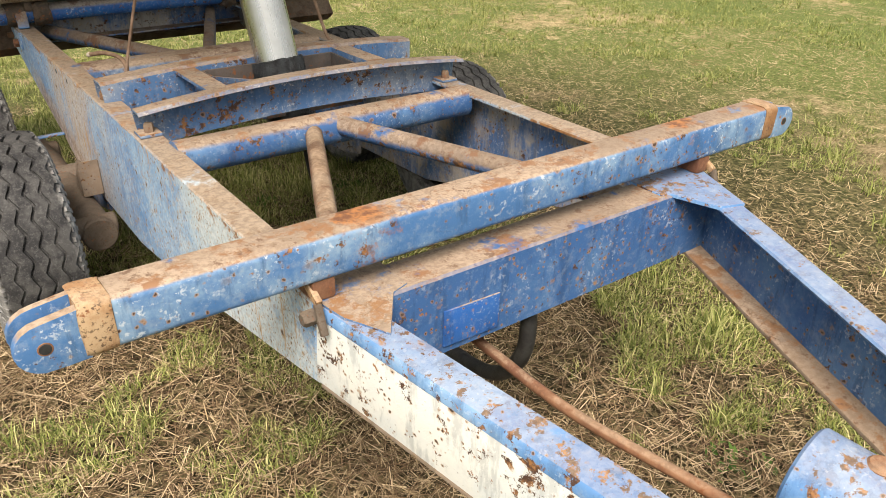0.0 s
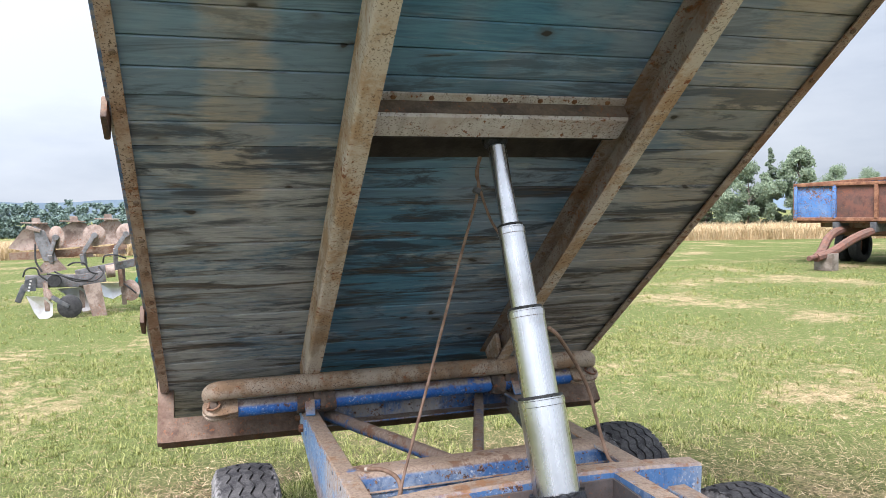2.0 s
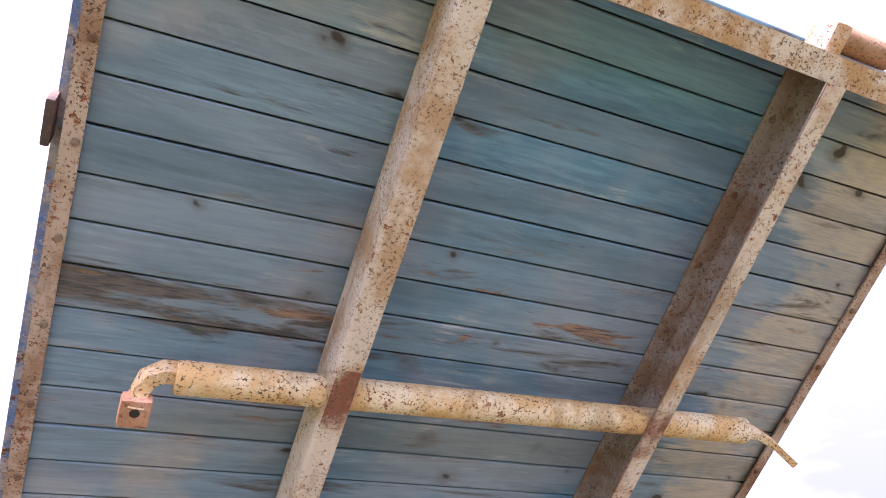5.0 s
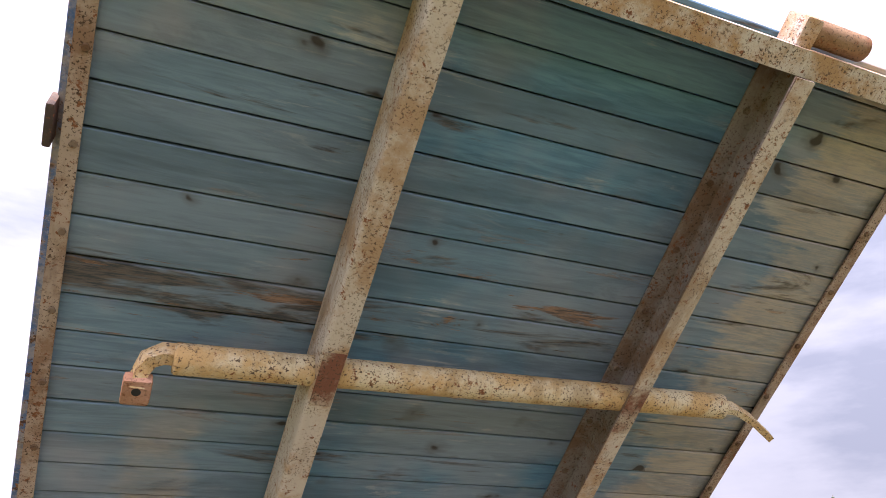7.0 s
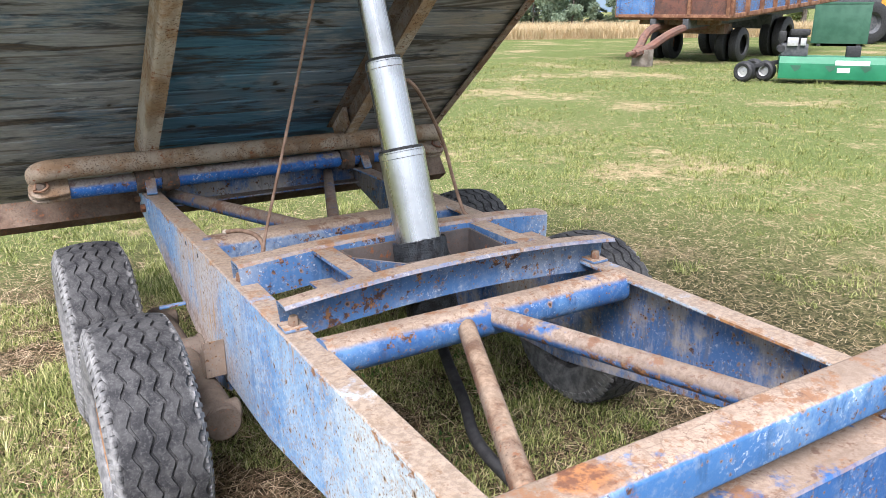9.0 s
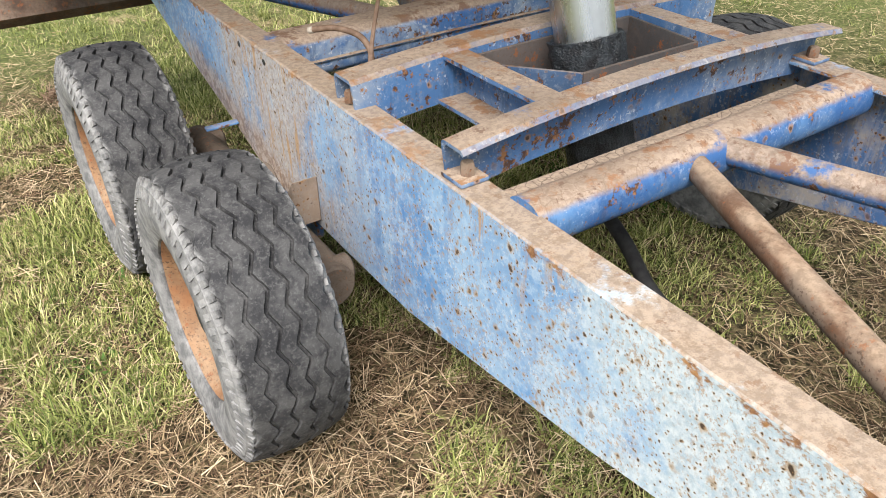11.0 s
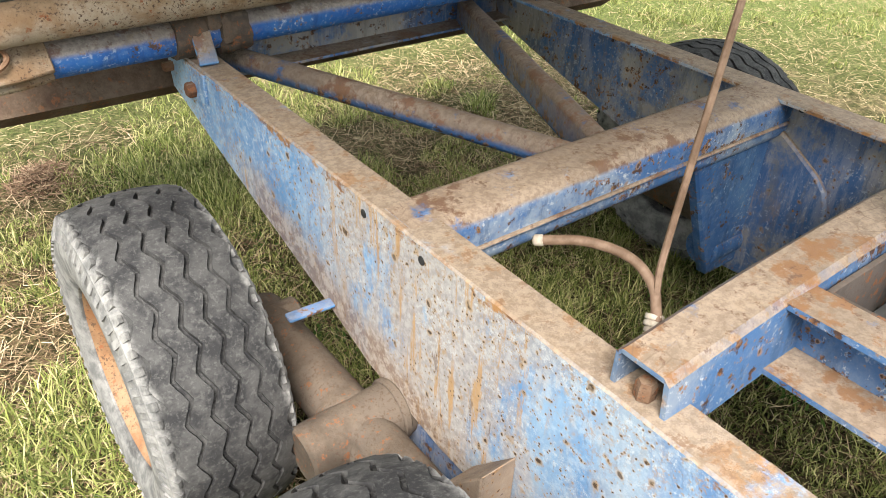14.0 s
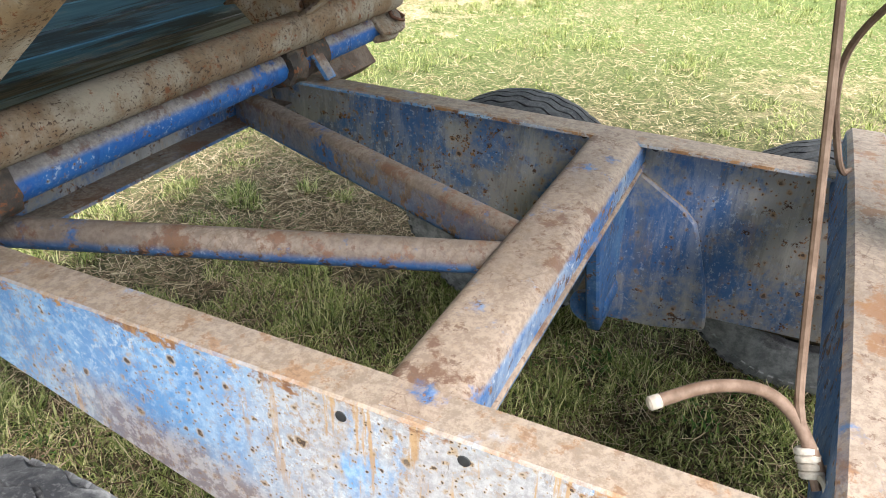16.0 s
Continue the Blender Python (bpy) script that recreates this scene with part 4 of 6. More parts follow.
lip = [(-0.044, -0.010), (-0.040, -0.013), (-0.034, -0.008), (0.014, -0.008), (0.020, -0.016), (0.020, -0.130), (0.028, -0.130), (0.030, -0.010), (0.026, -0.003), (0.018, 0.0), (-0.036, 0.0)]
arch = [(-W + 0.012 + (2 * W + 0.013) * i / 16, -0.005, TOP + 0.077 + 0.034 * (1 - (i / 8 - 1) ** 2)) for i in range(17)]
part("saddle_beam", sweep(lip, arch), M_CRADLE, chassis, "cambered angle with an overhanging lip, bolted across the rails")
part("cradle_beam", cambered(-W + 0.014, W + 0.075, 0.428, TOP + 0.066, 0.026, 0.085, 0.122), M_CRADLE, chassis, "cambered pressed channel with rusty dust on top")
for s, x in ((-1, -0.287), (1, 0.33)):
    pts = [(-0.036, 0), (0.036, 0), (0.036, -0.010), (-0.026, -0.010), (-0.026, -0.105), (0.055, -0.105), (0.055, -0.114), (-0.036, -0.114)]
    bm = sweep([(-s * a, b) for a, b in pts], [(x, 0.024, TOP + 0.080), (x, 0.395, TOP + 0.076)])
    part("cradle_channel", bm, M_CRADLE, chassis, "dusty rusted channel")
    part("saddle_pad", bar((s * (W - 0.040), -0.052, TOP + 0.006), (s * (W - 0.040), 0.018, TOP + 0.006), 0.066, 0.010), M_CRADLE, chassis)
    part("bolt", bolt((s * (W - 0.042), -0.022, TOP + 0.010), (0, 0, 1), 0.015, 0.028), M_RUST_TUBE, chassis)
    part("bolt", bolt((s * (W - 0.03), 0.425, TOP + 0.003), (0, 0, 1), 0.015, 0.028), M_RUST_TUBE, chassis)
box = [(-0.105, 0.138), (0.272, 0.130), (0.285, 0.375), (-0.228, 0.375), (-0.225, 0.285)]
cradle = part("cylinder_cradle", bar((-0.22, 0.26, TOP - 0.055), (0.30, 0.26, TOP - 0.055), 0.21, 0.010), M_DARK, chassis, "greasy dark steel box under the ram")
for (xa, ya), (xb, yb) in zip(box, box[1:] + box[:1]):
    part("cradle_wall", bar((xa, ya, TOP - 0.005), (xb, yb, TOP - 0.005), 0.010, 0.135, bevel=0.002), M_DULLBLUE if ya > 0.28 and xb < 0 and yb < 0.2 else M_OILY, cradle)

# rear cross member and hinge
part("rear_cross_member", sweep([(-0.055, -0.105), (0.03, -0.105), (0.03, 0), (0.02, 0), (0.02, -0.095), (-0.055, -0.097)], [(-W + 0.012, 2.01, TOP), (W - 0.012, 2.01, TOP)]), M_GREYBLUE, chassis, "rear angle in grey and blue")


def lumpy_hub(xa, xb, r, rag):
    """A ring round the hinge axis, caked and uneven."""
    bm = bmesh.new()
    seg, rows = 40, 6
    grid = []
    for j in range(-1, rows + 2):
        k = min(max(j, 0), rows)
        x = xa + (xb - xa) * k / rows
        line = []
        for i in range(seg):
            t = 2 * math.pi * i / seg
            q = Vector((x * 45, 2.2 * math.cos(t), 2.2 * math.sin(t)))
            rr = (r + rag * noise.noise(q) + 0.5 * rag * noise.noise(q * 2.7)) * (1.0 if j == k else 0.7)
            line.append(bm.verts.new((x + 0.6 * rag * noise.noise(q * 1.3 + Vector((5, 1, 2))), YR + rr * math.cos(t), ZR + rr * math.sin(t))))
        grid.append(line)
    for a, b in zip(grid, grid[1:]):
        for i in range(seg):
            bm.faces.new((a[i], a[(i + 1) % seg], b[(i + 1) % seg], b[i]))
    bmesh.ops.recalc_face_normals(bm, faces=bm.faces)
    return bm


hinge = part("hinge_tube", tube((-0.965, YR, ZR - 0.006), (0.965, YR, ZR), 0.043, 24), M_BRIGHT, chassis, "bright blue hinge tube, dusty on top")
CT, ST = math.cos(0.75), math.sin(0.75)
for s in (-1, 1):
    for dz in (-0.014, 0.022):
        bm = bmesh.new()
        pts = [(0.90, -0.040), (0.90, 0.040), (0.97, 0.050)] + [(1.012 + 0.054 * math.cos(a), 0.052 * math.sin(a)) for a in np.linspace(1.5, -1.5, 11)] + [(0.97, -0.050)]
        a = [bm.verts.new((s * u, YR - 0.02 + v * CT - dz * ST, ZR - 0.004 + v * ST + dz * CT)) for u, v in pts]
        b = [bm.verts.new((s * u, YR - 0.02 + v * CT - (dz + 0.016) * ST, ZR - 0.004 + v * ST + (dz + 0.016) * CT)) for u, v in pts]
        for i in range(len(pts)):
            bm.faces.new((a[i], a[(i + 1) % len(pts)], b[(i + 1) % len(pts)], b[i]))
        bm.faces.new(a)
        bm.faces.new(b[::-1])
        bmesh.ops.recalc_face_normals(bm, faces=bm.faces)
        soften(bm, 0.003, 1)
        part("hinge_eye", bm, M_LUMPY, hinge)
    pin = part("pin", bolt((s * 1.016, YR - 0.02 - 0.038 * ST, ZR - 0.004 + 0.038 * CT), (0, -ST, CT), 0.022, 0.016), M_MUCK, hinge)
    ring = [(1.045, -0.015, 0.045), (1.015, -0.030, 0.058), (0.985, -0.002, 0.052), (1.0, 0.028, 0.058), (1.03, 0.020, 0.048), (1.04, -0.02, 0.056)]
    part("split_pin", rope([(s * u, YR - 0.02 + v * CT - w * ST, ZR - 0.004 + v * ST + w * CT) for u, v, w in ring], 0.006, 6), M_RUST, pin)
    part("hub", lumpy_hub(s * (W + 0.030), s * (W - 0.050), 0.057, 0.004), M_GREASY, hinge, "greasy rusted hub")
    part("hub_ring", lumpy_hub(s * (W - 0.085), s * (W - 0.160), 0.060, 0.012), M_GREASY, hinge, "ragged rusted ring caked in grease")
    part("hub_saddle", bar((s * (W - 0.048), YR - 0.030, ZR + 0.038), (s * (W - 0.088), YR - 0.030, ZR + 0.038), 0.055, 0.05, bevel=0.014), M_GREASY, hinge)
    part("hanger_strap", bar((s * (W - 0.030), YR - 0.046, ZR + 0.015), (s * (W - 0.026), 1.800, TOP + 0.004), 0.048, 0.014, bevel=0.005), M_STRAP, chassis, "bent strap, blue low down, greasy above")
    part("hanger_plate", plate_yz([(1.765, TOP - 0.004), (1.770, 0.705), (1.885, 0.690), (1.905, TOP - 0.004)], s * (W + 0.008), s * (W - 0.002)), M_RAIL, chassis)
    part("bolt", bolt((s * (W + 0.007), 1.838, 0.726), (s, 0, 0), 0.020, 0.022), M_RUST, chassis)
    part("bolt", bolt((s * (W + 0.001), 2.000, 0.735), (s, 0, 0), 0.014, 0.026), M_RUST, chassis)


# wheels
def tread(R, w, ribs=5, n=168, amp=0.0115, waves=28):
    """Zigzag ribs round the tyre."""
    bm = bmesh.new()
    gap = 0.007
    span = w - 0.05
    for k in range(ribs):
        u0, u1 = -span / 2 + span * k / ribs + gap / 2, -span / 2 + span * (k + 1) / ribs - gap / 2
        rows = []
        for i in range(n):
            t = 2 * math.pi * i / n
            ph = (t * waves / (2 * math.pi)) % 1.0
            z = amp * max(-0.78, min(0.78, 4 * abs(ph - 0.5) - 1)) * (1 + 0.25 * noise.noise((5 * math.cos(t), 5 * math.sin(t), k)))
            row = []
            for u, dr in ((u0, -0.012), (u0 + 0.0015, 0), (u1 - 0.0015, 0), (u1, -0.012)):
                uu = u + z
                if (k == 0 and u == u0) or (k == ribs - 1 and u == u1):
                    uu = u
                r = R + dr - 1.1 * uu * uu
                row.append(bm.verts.new((uu, r * math.cos(t), r * math.sin(t))))
            rows.append(row)
        for i in range(n):
            a, b = rows[i], rows[(i + 1) % n]
            for j in range(3):
                bm.faces.new((a[j], a[j + 1], b[j + 1], b[j]))
    bmesh.ops.recalc_face_normals(bm, faces=bm.faces)
    return bm


def tyre_mesh(R=0.370, w=0.270):
    h = w / 2
    prof = [(0.196, -h + 0.045), (0.205, -h + 0.018), (0.235, -h + 0.004), (0.285, -h), (R - 0.034, -h + 0.010), (R - 0.024, -h + 0.022), (R - 0.014, -h + 0.05), (R - 0.011, 0), (R - 0.014, h - 0.05), (R - 0.024, h - 0.022), (R - 0.034, h - 0.010), (0.285, h), (0.235, h - 0.004), (0.205, h - 0.018), (0.196, h - 0.045)]
    bm = lathe(prof, 72)
    lug = None
    for s in (-1, 1):
        for i in range(68):
            t = 2 * math.pi * (i + 0.5 * (s > 0)) / 68
            c, d = math.cos(t), math.sin(t)
            p = Vector((s * (h - 0.023), (R - 0.018) * c, (R - 0.018) * d))
            q = Vector((s * (h - 0.003), (R - 0.062) * c, (R - 0.062) * d))
            lug = bar(p, q, 0.015, 0.008, (s, 0.3 * c, 0.3 * d), lug, 0)
    bm = merge(bm, lug)
    return merge(bm, tread(R, w))


def wheel(x, y, z, s, turn):
    w = new("wheel")
    w.parent = chassis
    w.location = (x, y, z)
    w.rotation_euler = (turn, 0, 0)
    part("tyre", tyre_mesh(), M_RUBBER, w, "worn grey road tyre with zigzag ribs")
    rim = lathe([(0.205, -0.098), (0.210, -0.108), (0.200, -0.112), (0.192, -0.10), (0.185, -0.075), (0.176, -0.02), (0.165, 0.0), (0.150, 0.008), (0.10, -0.012), (0.075, -0.03), (0.02, -0.03)], 40)
    if s > 0:
        bmesh.ops.scale(rim, vec=(-1, 1, 1), verts=rim.verts)
        bmesh.ops.reverse_faces(rim, faces=rim.faces)
    rim_ob = part("rim", rim, M_RIM, w, "orange rusted steel rim")
    part("hub", tube((s * 0.03, 0, 0), (s * 0.092, 0, 0), 0.048, 20), M_BLACK, w)
    for i in range(5):
        a = 2 * math.pi * i / 5
        part("wheel_bolt", bolt((s * 0.02, 0.085 * math.cos(a), 0.085 * math.sin(a)), (s, 0, 0), 0.014, 0.022), M_RUST, w)
    return w


for k, y in enumerate((0.42, 1.335)):
    for s in (-1, 1):
        wheel(s * 0.905, y, 0.358 if s < 0 else 0.350, s, 0.4 * k + 0.7 * (s > 0))
for s in (-1, 1):
    beam = part("bogie_beam", tube((s * 0.668, 0.375, 0.330), (s * 0.672, 1.40, 0.330), 0.062, 24), M_MUCK, chassis, "mud-caked round rocking beam")
    part("axle", tube((s * 0.60, 0.42, 0.350), (s * 0.86, 0.42, 0.352), 0.038, 16), M_MUCK, beam)
    part("axle", tube((s * 0.60, 1.335, 0.350), (s * 0.86, 1.335, 0.352), 0.038, 16), M_MUCK, beam)
    part("pivot_tube", tube((s * (W - 0.02), 0.95, 0.345), (s * 0.80, 0.95, 0.335), 0.062), M_MUCK, chassis)
    part("weld_ring", tube((s * W, 0.95, 0.345), (s * (W + 0.018), 0.95, 0.345), 0.068), M_MUCK, chassis)
    part("stop_tab", bar((s * W, 1.19, 0.462), (s * 0.690, 1.20, 0.458), 0.030, 0.008), M_FLANGE, chassis)
    part("stop_gusset", plate_yz([(0.60, 0.53), (0.60, 0.39), (0.70, 0.41)], s * W, s * (W + 0.075)), M_MUD, chassis)
part("rust_rod", rope([(-0.16, -1.10, 0.52), (-0.145, -1.42, 0.50), (-0.09, -1.77, 0.50), (0.0, -2.4, 0.50)], 0.013, 10), M_RUST, chassis, "bent rusty brake rod")
hitch = part("hitch_socket", tube((-0.07, -1.86, 0.64), (0.0, -2.55, 0.60), 0.085, 28), M_FLANGE, chassis, "blue drawbar socket with rubbed paint")
part("pin_hole", tube((-0.048, -1.965, 0.70), (-0.048, -1.965, 0.7235), 0.024, 18), M_RUST, hitch)

# ---- tipped body ----
ANGLE, YAW = 36.8, -1.2
BODY = CHASSIS @ pose(0, YR, ZP, 0, 0, YAW) @ pose(0, 0, 0, -ANGLE, 0, 0)
body = thing("tipping_body", "raised trailer body with a weathered boarded floor, seen from below", "trailer body", BODY)
# in its own frame the rear hinge is at 0, the front end at negative y, z up from the floor
FLOOR = 0.21
REAR, FRONT = 0.649, -4.07
LEFT, RIGHT = -1.268, 1.165
random.seed(7)
BEAMS = (-0.54, 0.468)


def floor_beam(web, s):
    """A channel under the floor whose web stands at x = web and whose flanges reach s * 0.072 inwards."""
    h, w, t, r = 0.155, 0.072, 0.008, 0.016
    arc = [math.pi / 2 * k / 5 for k in range(6)]
    pts = [(w, -h), *((r - r * math.sin(a), -h + r - r * math.cos(a)) for a in arc), *((r - r * math.cos(a), -r + r * math.sin(a)) for a in arc), (w, 0), (w, -t * 0.7), (t, -t * 1.4), (t, -h + t * 1.4), (w, -h + t * 0.7)]
    bm = sweep([(s * x, z) for x, z in pts], [(web, 0.06, FLOOR - 0.003), (web, FRONT, FLOOR - 0.003)])
    return bm


for v, s in ((BEAMS[0] - 0.036, 1), (BEAMS[1] + 0.036, -1)):
    # right beam: shade painted into the web, a thin face keeps the lit cream
    beam = part("floor_beam", floor_beam(v, s), M_BEAM if s > 0 else M_WEB_SHADED, body, "long cream and rust rolled steel floor beam")
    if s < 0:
        part("lit_flange_face", bar((v - 0.038, 0.05, FLOOR - 0.1592), (v - 0.038, FRONT, FLOOR - 0.1592), 0.062, 0.0025, bevel=0), M_BEAM, beam, "cream lower face with rust along one edge, lighter than the shaded web")
    for k in range(17):
        part("bolt", bolt((v + s * 0.045, -0.25 - 0.23 * k, FLOOR - 0.009), (0, 0, -1), 0.011, 0.010), M_RUST_TUBE, beam)
    part("rust_patch", bar((v + s * 0.038, -2.86, FLOOR - 0.1605), (v + s * 0.038, -3.04, FLOOR - 0.1605), 0.062, 0.002, bevel=0), M_BLOTCH, beam, "red-brown rust over the joint")
# end frames and side angles
part("front_rail", sweep([(-0.035, -0.12), (0.035, -0.12), (0.035, 0.05), (0.025, 0.055), (-0.025, 0.055), (-0.035, 0.05)], [(LEFT - 0.01, FRONT - 0.035, FLOOR), (RIGHT + 0.01, FRONT - 0.035, FLOOR)]), M_RUST_LIGHT, body, "rust-flaked front frame rail")
part("rear_rail", sweep([(-0.04, -0.063), (0.04, -0.063), (0.04, 0.063), (0.03, 0.063), (0.03, -0.053), (-0.03, -0.053), (-0.03, 0.063), (-0.04, 0.063)], [(LEFT, 0.275, -0.02), (RIGHT, 0.275, -0.02)]), M_TAIL, body, "rusted rear frame channel")
for v, s in ((LEFT, -1), (RIGHT, 1)):
    part("corner_post", bar((v - s * 0.02, 0.28, -0.075), (v - s * 0.02, 0.30, FLOOR + 0.5), 0.08, 0.05), M_TAIL, body)
    bm = sweep([(s * a, b) for a, b in [(0.006, -0.010), (-0.036, -0.010), (-0.036, -0.003), (-0.006, 0.0), (-0.006, 0.12), (0.006, 0.12)]], [(v, REAR, FLOOR - 0.002), (v, FRONT, FLOOR - 0.002)])
    bmesh.ops.recalc_face_normals(bm, faces=bm.faces)
    angle = part("side_angle", bm, M_EDGE, body, "rusted edge angle with bolt heads")
    for i in range(20):
        part("bolt", bolt((v - s * 0.022, 0.48 - 0.23 * i, FLOOR - 0.012), (0, 0, -1), 0.010, 0.008), M_RUST_TUBE, angle)
    side = part("drop_side", bar((v + s * 0.022, REAR, FLOOR + 0.34), (v + s * 0.022, FRONT, FLOOR + 0.34), 0.03, 0.46), M_GREYBLUE, body, "steel drop side above the floor")
    for u in (-0.35, -1.68, -3.44):
        part("latch", bar((v + s * 0.041, u + 0.055, FLOOR + 0.085), (v + s * 0.041, u - 0.055, FLOOR + 0.085), 0.020, 0.09, bevel=0.006), M_GREASY, side, "dark rusted side latch")
part("headboard", bar((LEFT, FRONT - 0.03, FLOOR + 0.34), (RIGHT, FRONT - 0.03, FLOOR + 0.34), 0.03, 0.46), M_GREYBLUE, body)
latch = part("front_latch", tube((0.47, FRONT - 0.115, FLOOR - 0.045), (0.70, FRONT - 0.115, FLOOR - 0.045), 0.036), M_RIM, body, "rusted pipe latch on the front end")
part("clamp", bar((0.44, FRONT - 0.105, FLOOR - 0.045), (0.50, FRONT - 0.105, FLOOR - 0.045), 0.09, 0.085, bevel=0.012), M_RUST_LIGHT, latch)
part("bore", tube((0.69, FRONT - 0.115, FLOOR - 0.045), (0.703, FRONT - 0.115, FLOOR - 0.045), 0.028), M_BLACK, latch)
# ram head beam
bm = sweep([(0.135, -0.002), (0.135, -0.010), (0.102, -0.012), (0.102, -0.066), (0.094, -0.074), (0.0, -0.074), (0.0, -0.065), (0.092, -0.063), (0.092, -0.002)], [(BEAMS[1] - 0.035, -1.785, FLOOR), (BEAMS[0] + 0.036, -1.785, FLOOR)])
bmesh.ops.recalc_face_normals(bm, faces=bm.faces)
beam = part("ram_beam", bm, M_CROSS, body, "pale grey cross channel that takes the ram head")
part("web_face", bar((BEAMS[1] - 0.036, -1.8895, FLOOR - 0.038), (BEAMS[0] + 0.037, -1.8895, FLOOR - 0.038), 0.0025, 0.054, bevel=0), M_GREASY, beam, "rust-speckled dark front face")
# small black plug added for the shadow round the ram head
part("ram_head_shade", tube((-0.031, -1.75, FLOOR - 0.01), (-0.031, -1.75, FLOOR - 0.070), 0.045), M_GREASE, beam)
# black strip and lip paint the channel's shadow together with grease on the boards
part("shade_grease_strip", bar((BEAMS[1] - 0.04, -1.665, FLOOR - 0.003), (BEAMS[0] + 0.04, -1.665, FLOOR - 0.003), 0.13, 0.005), M_SHADE_GREASE, beam, "black strip of painted shade and grease behind the channel")
part("shade_grease_lip", bar((BEAMS[1] - 0.05, -1.782, FLOOR - 0.069), (BEAMS[0] + 0.05, -1.782, FLOOR - 0.069), 0.010, 0.012), M_SHADE_GREASE, beam)
for k in range(7):
    part("bolt", bolt((BEAMS[0] + 0.12 + 0.13 * k, -1.905, FLOOR - 0.009), (0, 0, -1), 0.010, 0.008), M_RUST, beam)
stay = part("stay_tube", tube((-0.940, -2.931, 0.100), (0.860, -2.972, 0.100), 0.043, 24), M_STAY, body, "cream stay tube pitted with rust")
lug = part("end_lug", sweep(rect(0.036, 0.052), [(-0.915, -2.938, 0.108), (-0.965, -2.938, 0.108), (-1.000, -2.922, 0.098), (-1.015, -2.892, 0.076), (-1.017, -2.862, 0.050)]), M_STAY, stay, "bent cream lug")
part("lug_pad", bar((-0.980, -2.858, 0.054), (-1.052, -2.858, 0.054), 0.080, 0.042, bevel=0.010), M_PAD, lug, "red-brown drilled pad")
part("pin_hole", tube((-1.016, -2.864, 0.036), (-1.016, -2.864, 0.0315), 0.012, 12), M_BLACK, lug)
part("end_lug", sweep(rect(0.022, 0.052), [(0.84, -2.975, 0.098), (0.915, -2.972, 0.096), (0.985, -2.950, 0.078), (1.045, -2.920, 0.053), (1.070, -2.908, 0.042)]), M_STAY, stay, "flattened cream lug")
rt = rope([(-1.015, 0.0, 0.040), (-1.02, -0.045, 0.040), (-0.985, -0.088, 0.034), (-0.90, -0.102, 0.030), (-0.4, -0.102, 0.030), (0.4, -0.102, 0.030), (0.90, -0.102, 0.030), (0.985, -0.088, 0.034), (1.02, -0.045, 0.040), (1.015, 0.0, 0.040)], 0.046, 20, 7)
for vert in rt.verts:
    p = vert.co * 14
    vert.co += Vector((0.3, 1, 1)) * 0.0045 * noise.noise(p) + Vector((0, 1, 1)) * 0.002 * noise.noise(p * 4)
# the tube lies along the hinge
turn = pose(0, 0, 0, ANGLE, 0, 0) @ pose(0, 0, 0, 0, 0, -YAW) @ pose(0, 0, 0, -ANGLE, 0, 0)
bmesh.ops.transform(rt, matrix=turn, verts=rt.verts)
part("rear_tube", rt, M_LUMPY, body, "muddy rusted tube with bent-down ends")
for v in BEAMS:
    part("beam_foot", plate_yz([(0.05, FLOOR - 0.01), (-0.16, FLOOR - 0.01), (-0.135, 0.075), (-0.10, 0.05), (0.02, 0.06)], v - 0.012, v + 0.012), M_BEAM, body)
pitch = 0.1145
for i in range(int((REAR - FRONT) / pitch) + 1):
    y = REAR - (i + 0.5) * pitch
    dz = random.uniform(-0.002, 0.002)
    w = pitch - random.uniform(0.003, 0.0065)
    bm = prism([(-w / 2, 0.003), (-w / 2 + 0.003, 0), (w / 2 - 0.003, 0), (w / 2, 0.003), (w / 2, 0.036), (-w / 2, 0.036)], (LEFT + 0.012, y, FLOOR + 0.002 + dz), (RIGHT - 0.012, y, FLOOR + 0.002 + dz))
    part("plank", bm, M_PLANK, body, "", False)
part("floor_sheet", bar((LEFT + 0.02, (REAR + FRONT) / 2, FLOOR + 0.048), (RIGHT - 0.02, (REAR + FRONT) / 2, FLOOR + 0.048), REAR - FRONT + 0.10, 0.008), M_DARK, body)

# ---- lifting ram and hoses ----
ram_base, ram_head = Vector((-0.035, 0.245, 0.865)), Vector((-0.105, 0.570, 2.023))
ram = thing("lifting_ram", "extended multi-stage telescopic ram of bright ground steel", "hydraulic cylinder", Matrix.Translation(ram_base) @ basis(ram_base, ram_head))
LENGTH = (ram_head - ram_base).length
edges = (0.0, 0.33, 0.625, 0.913, LENGTH)
for k, r in enumerate((0.076, 0.061, 0.045, 0.031)):
    st = part("stage", tube((0, 0, edges[k] - 0.02 * (k > 0)), (0, 0, edges[k + 1]), r, 40), M_CHROME, ram)
    if k < 3:
        part("wiper_ring", tube((0, 0, edges[k + 1] - 0.004), (0, 0, edges[k + 1] + 0.004), r - 0.002, 40), M_BLACK, st)
        part("neck_band", tube((0, 0, edges[k + 1] - 0.036), (0, 0, edges[k + 1] - 0.006), r + 0.002, 40), M_CHROME, st)


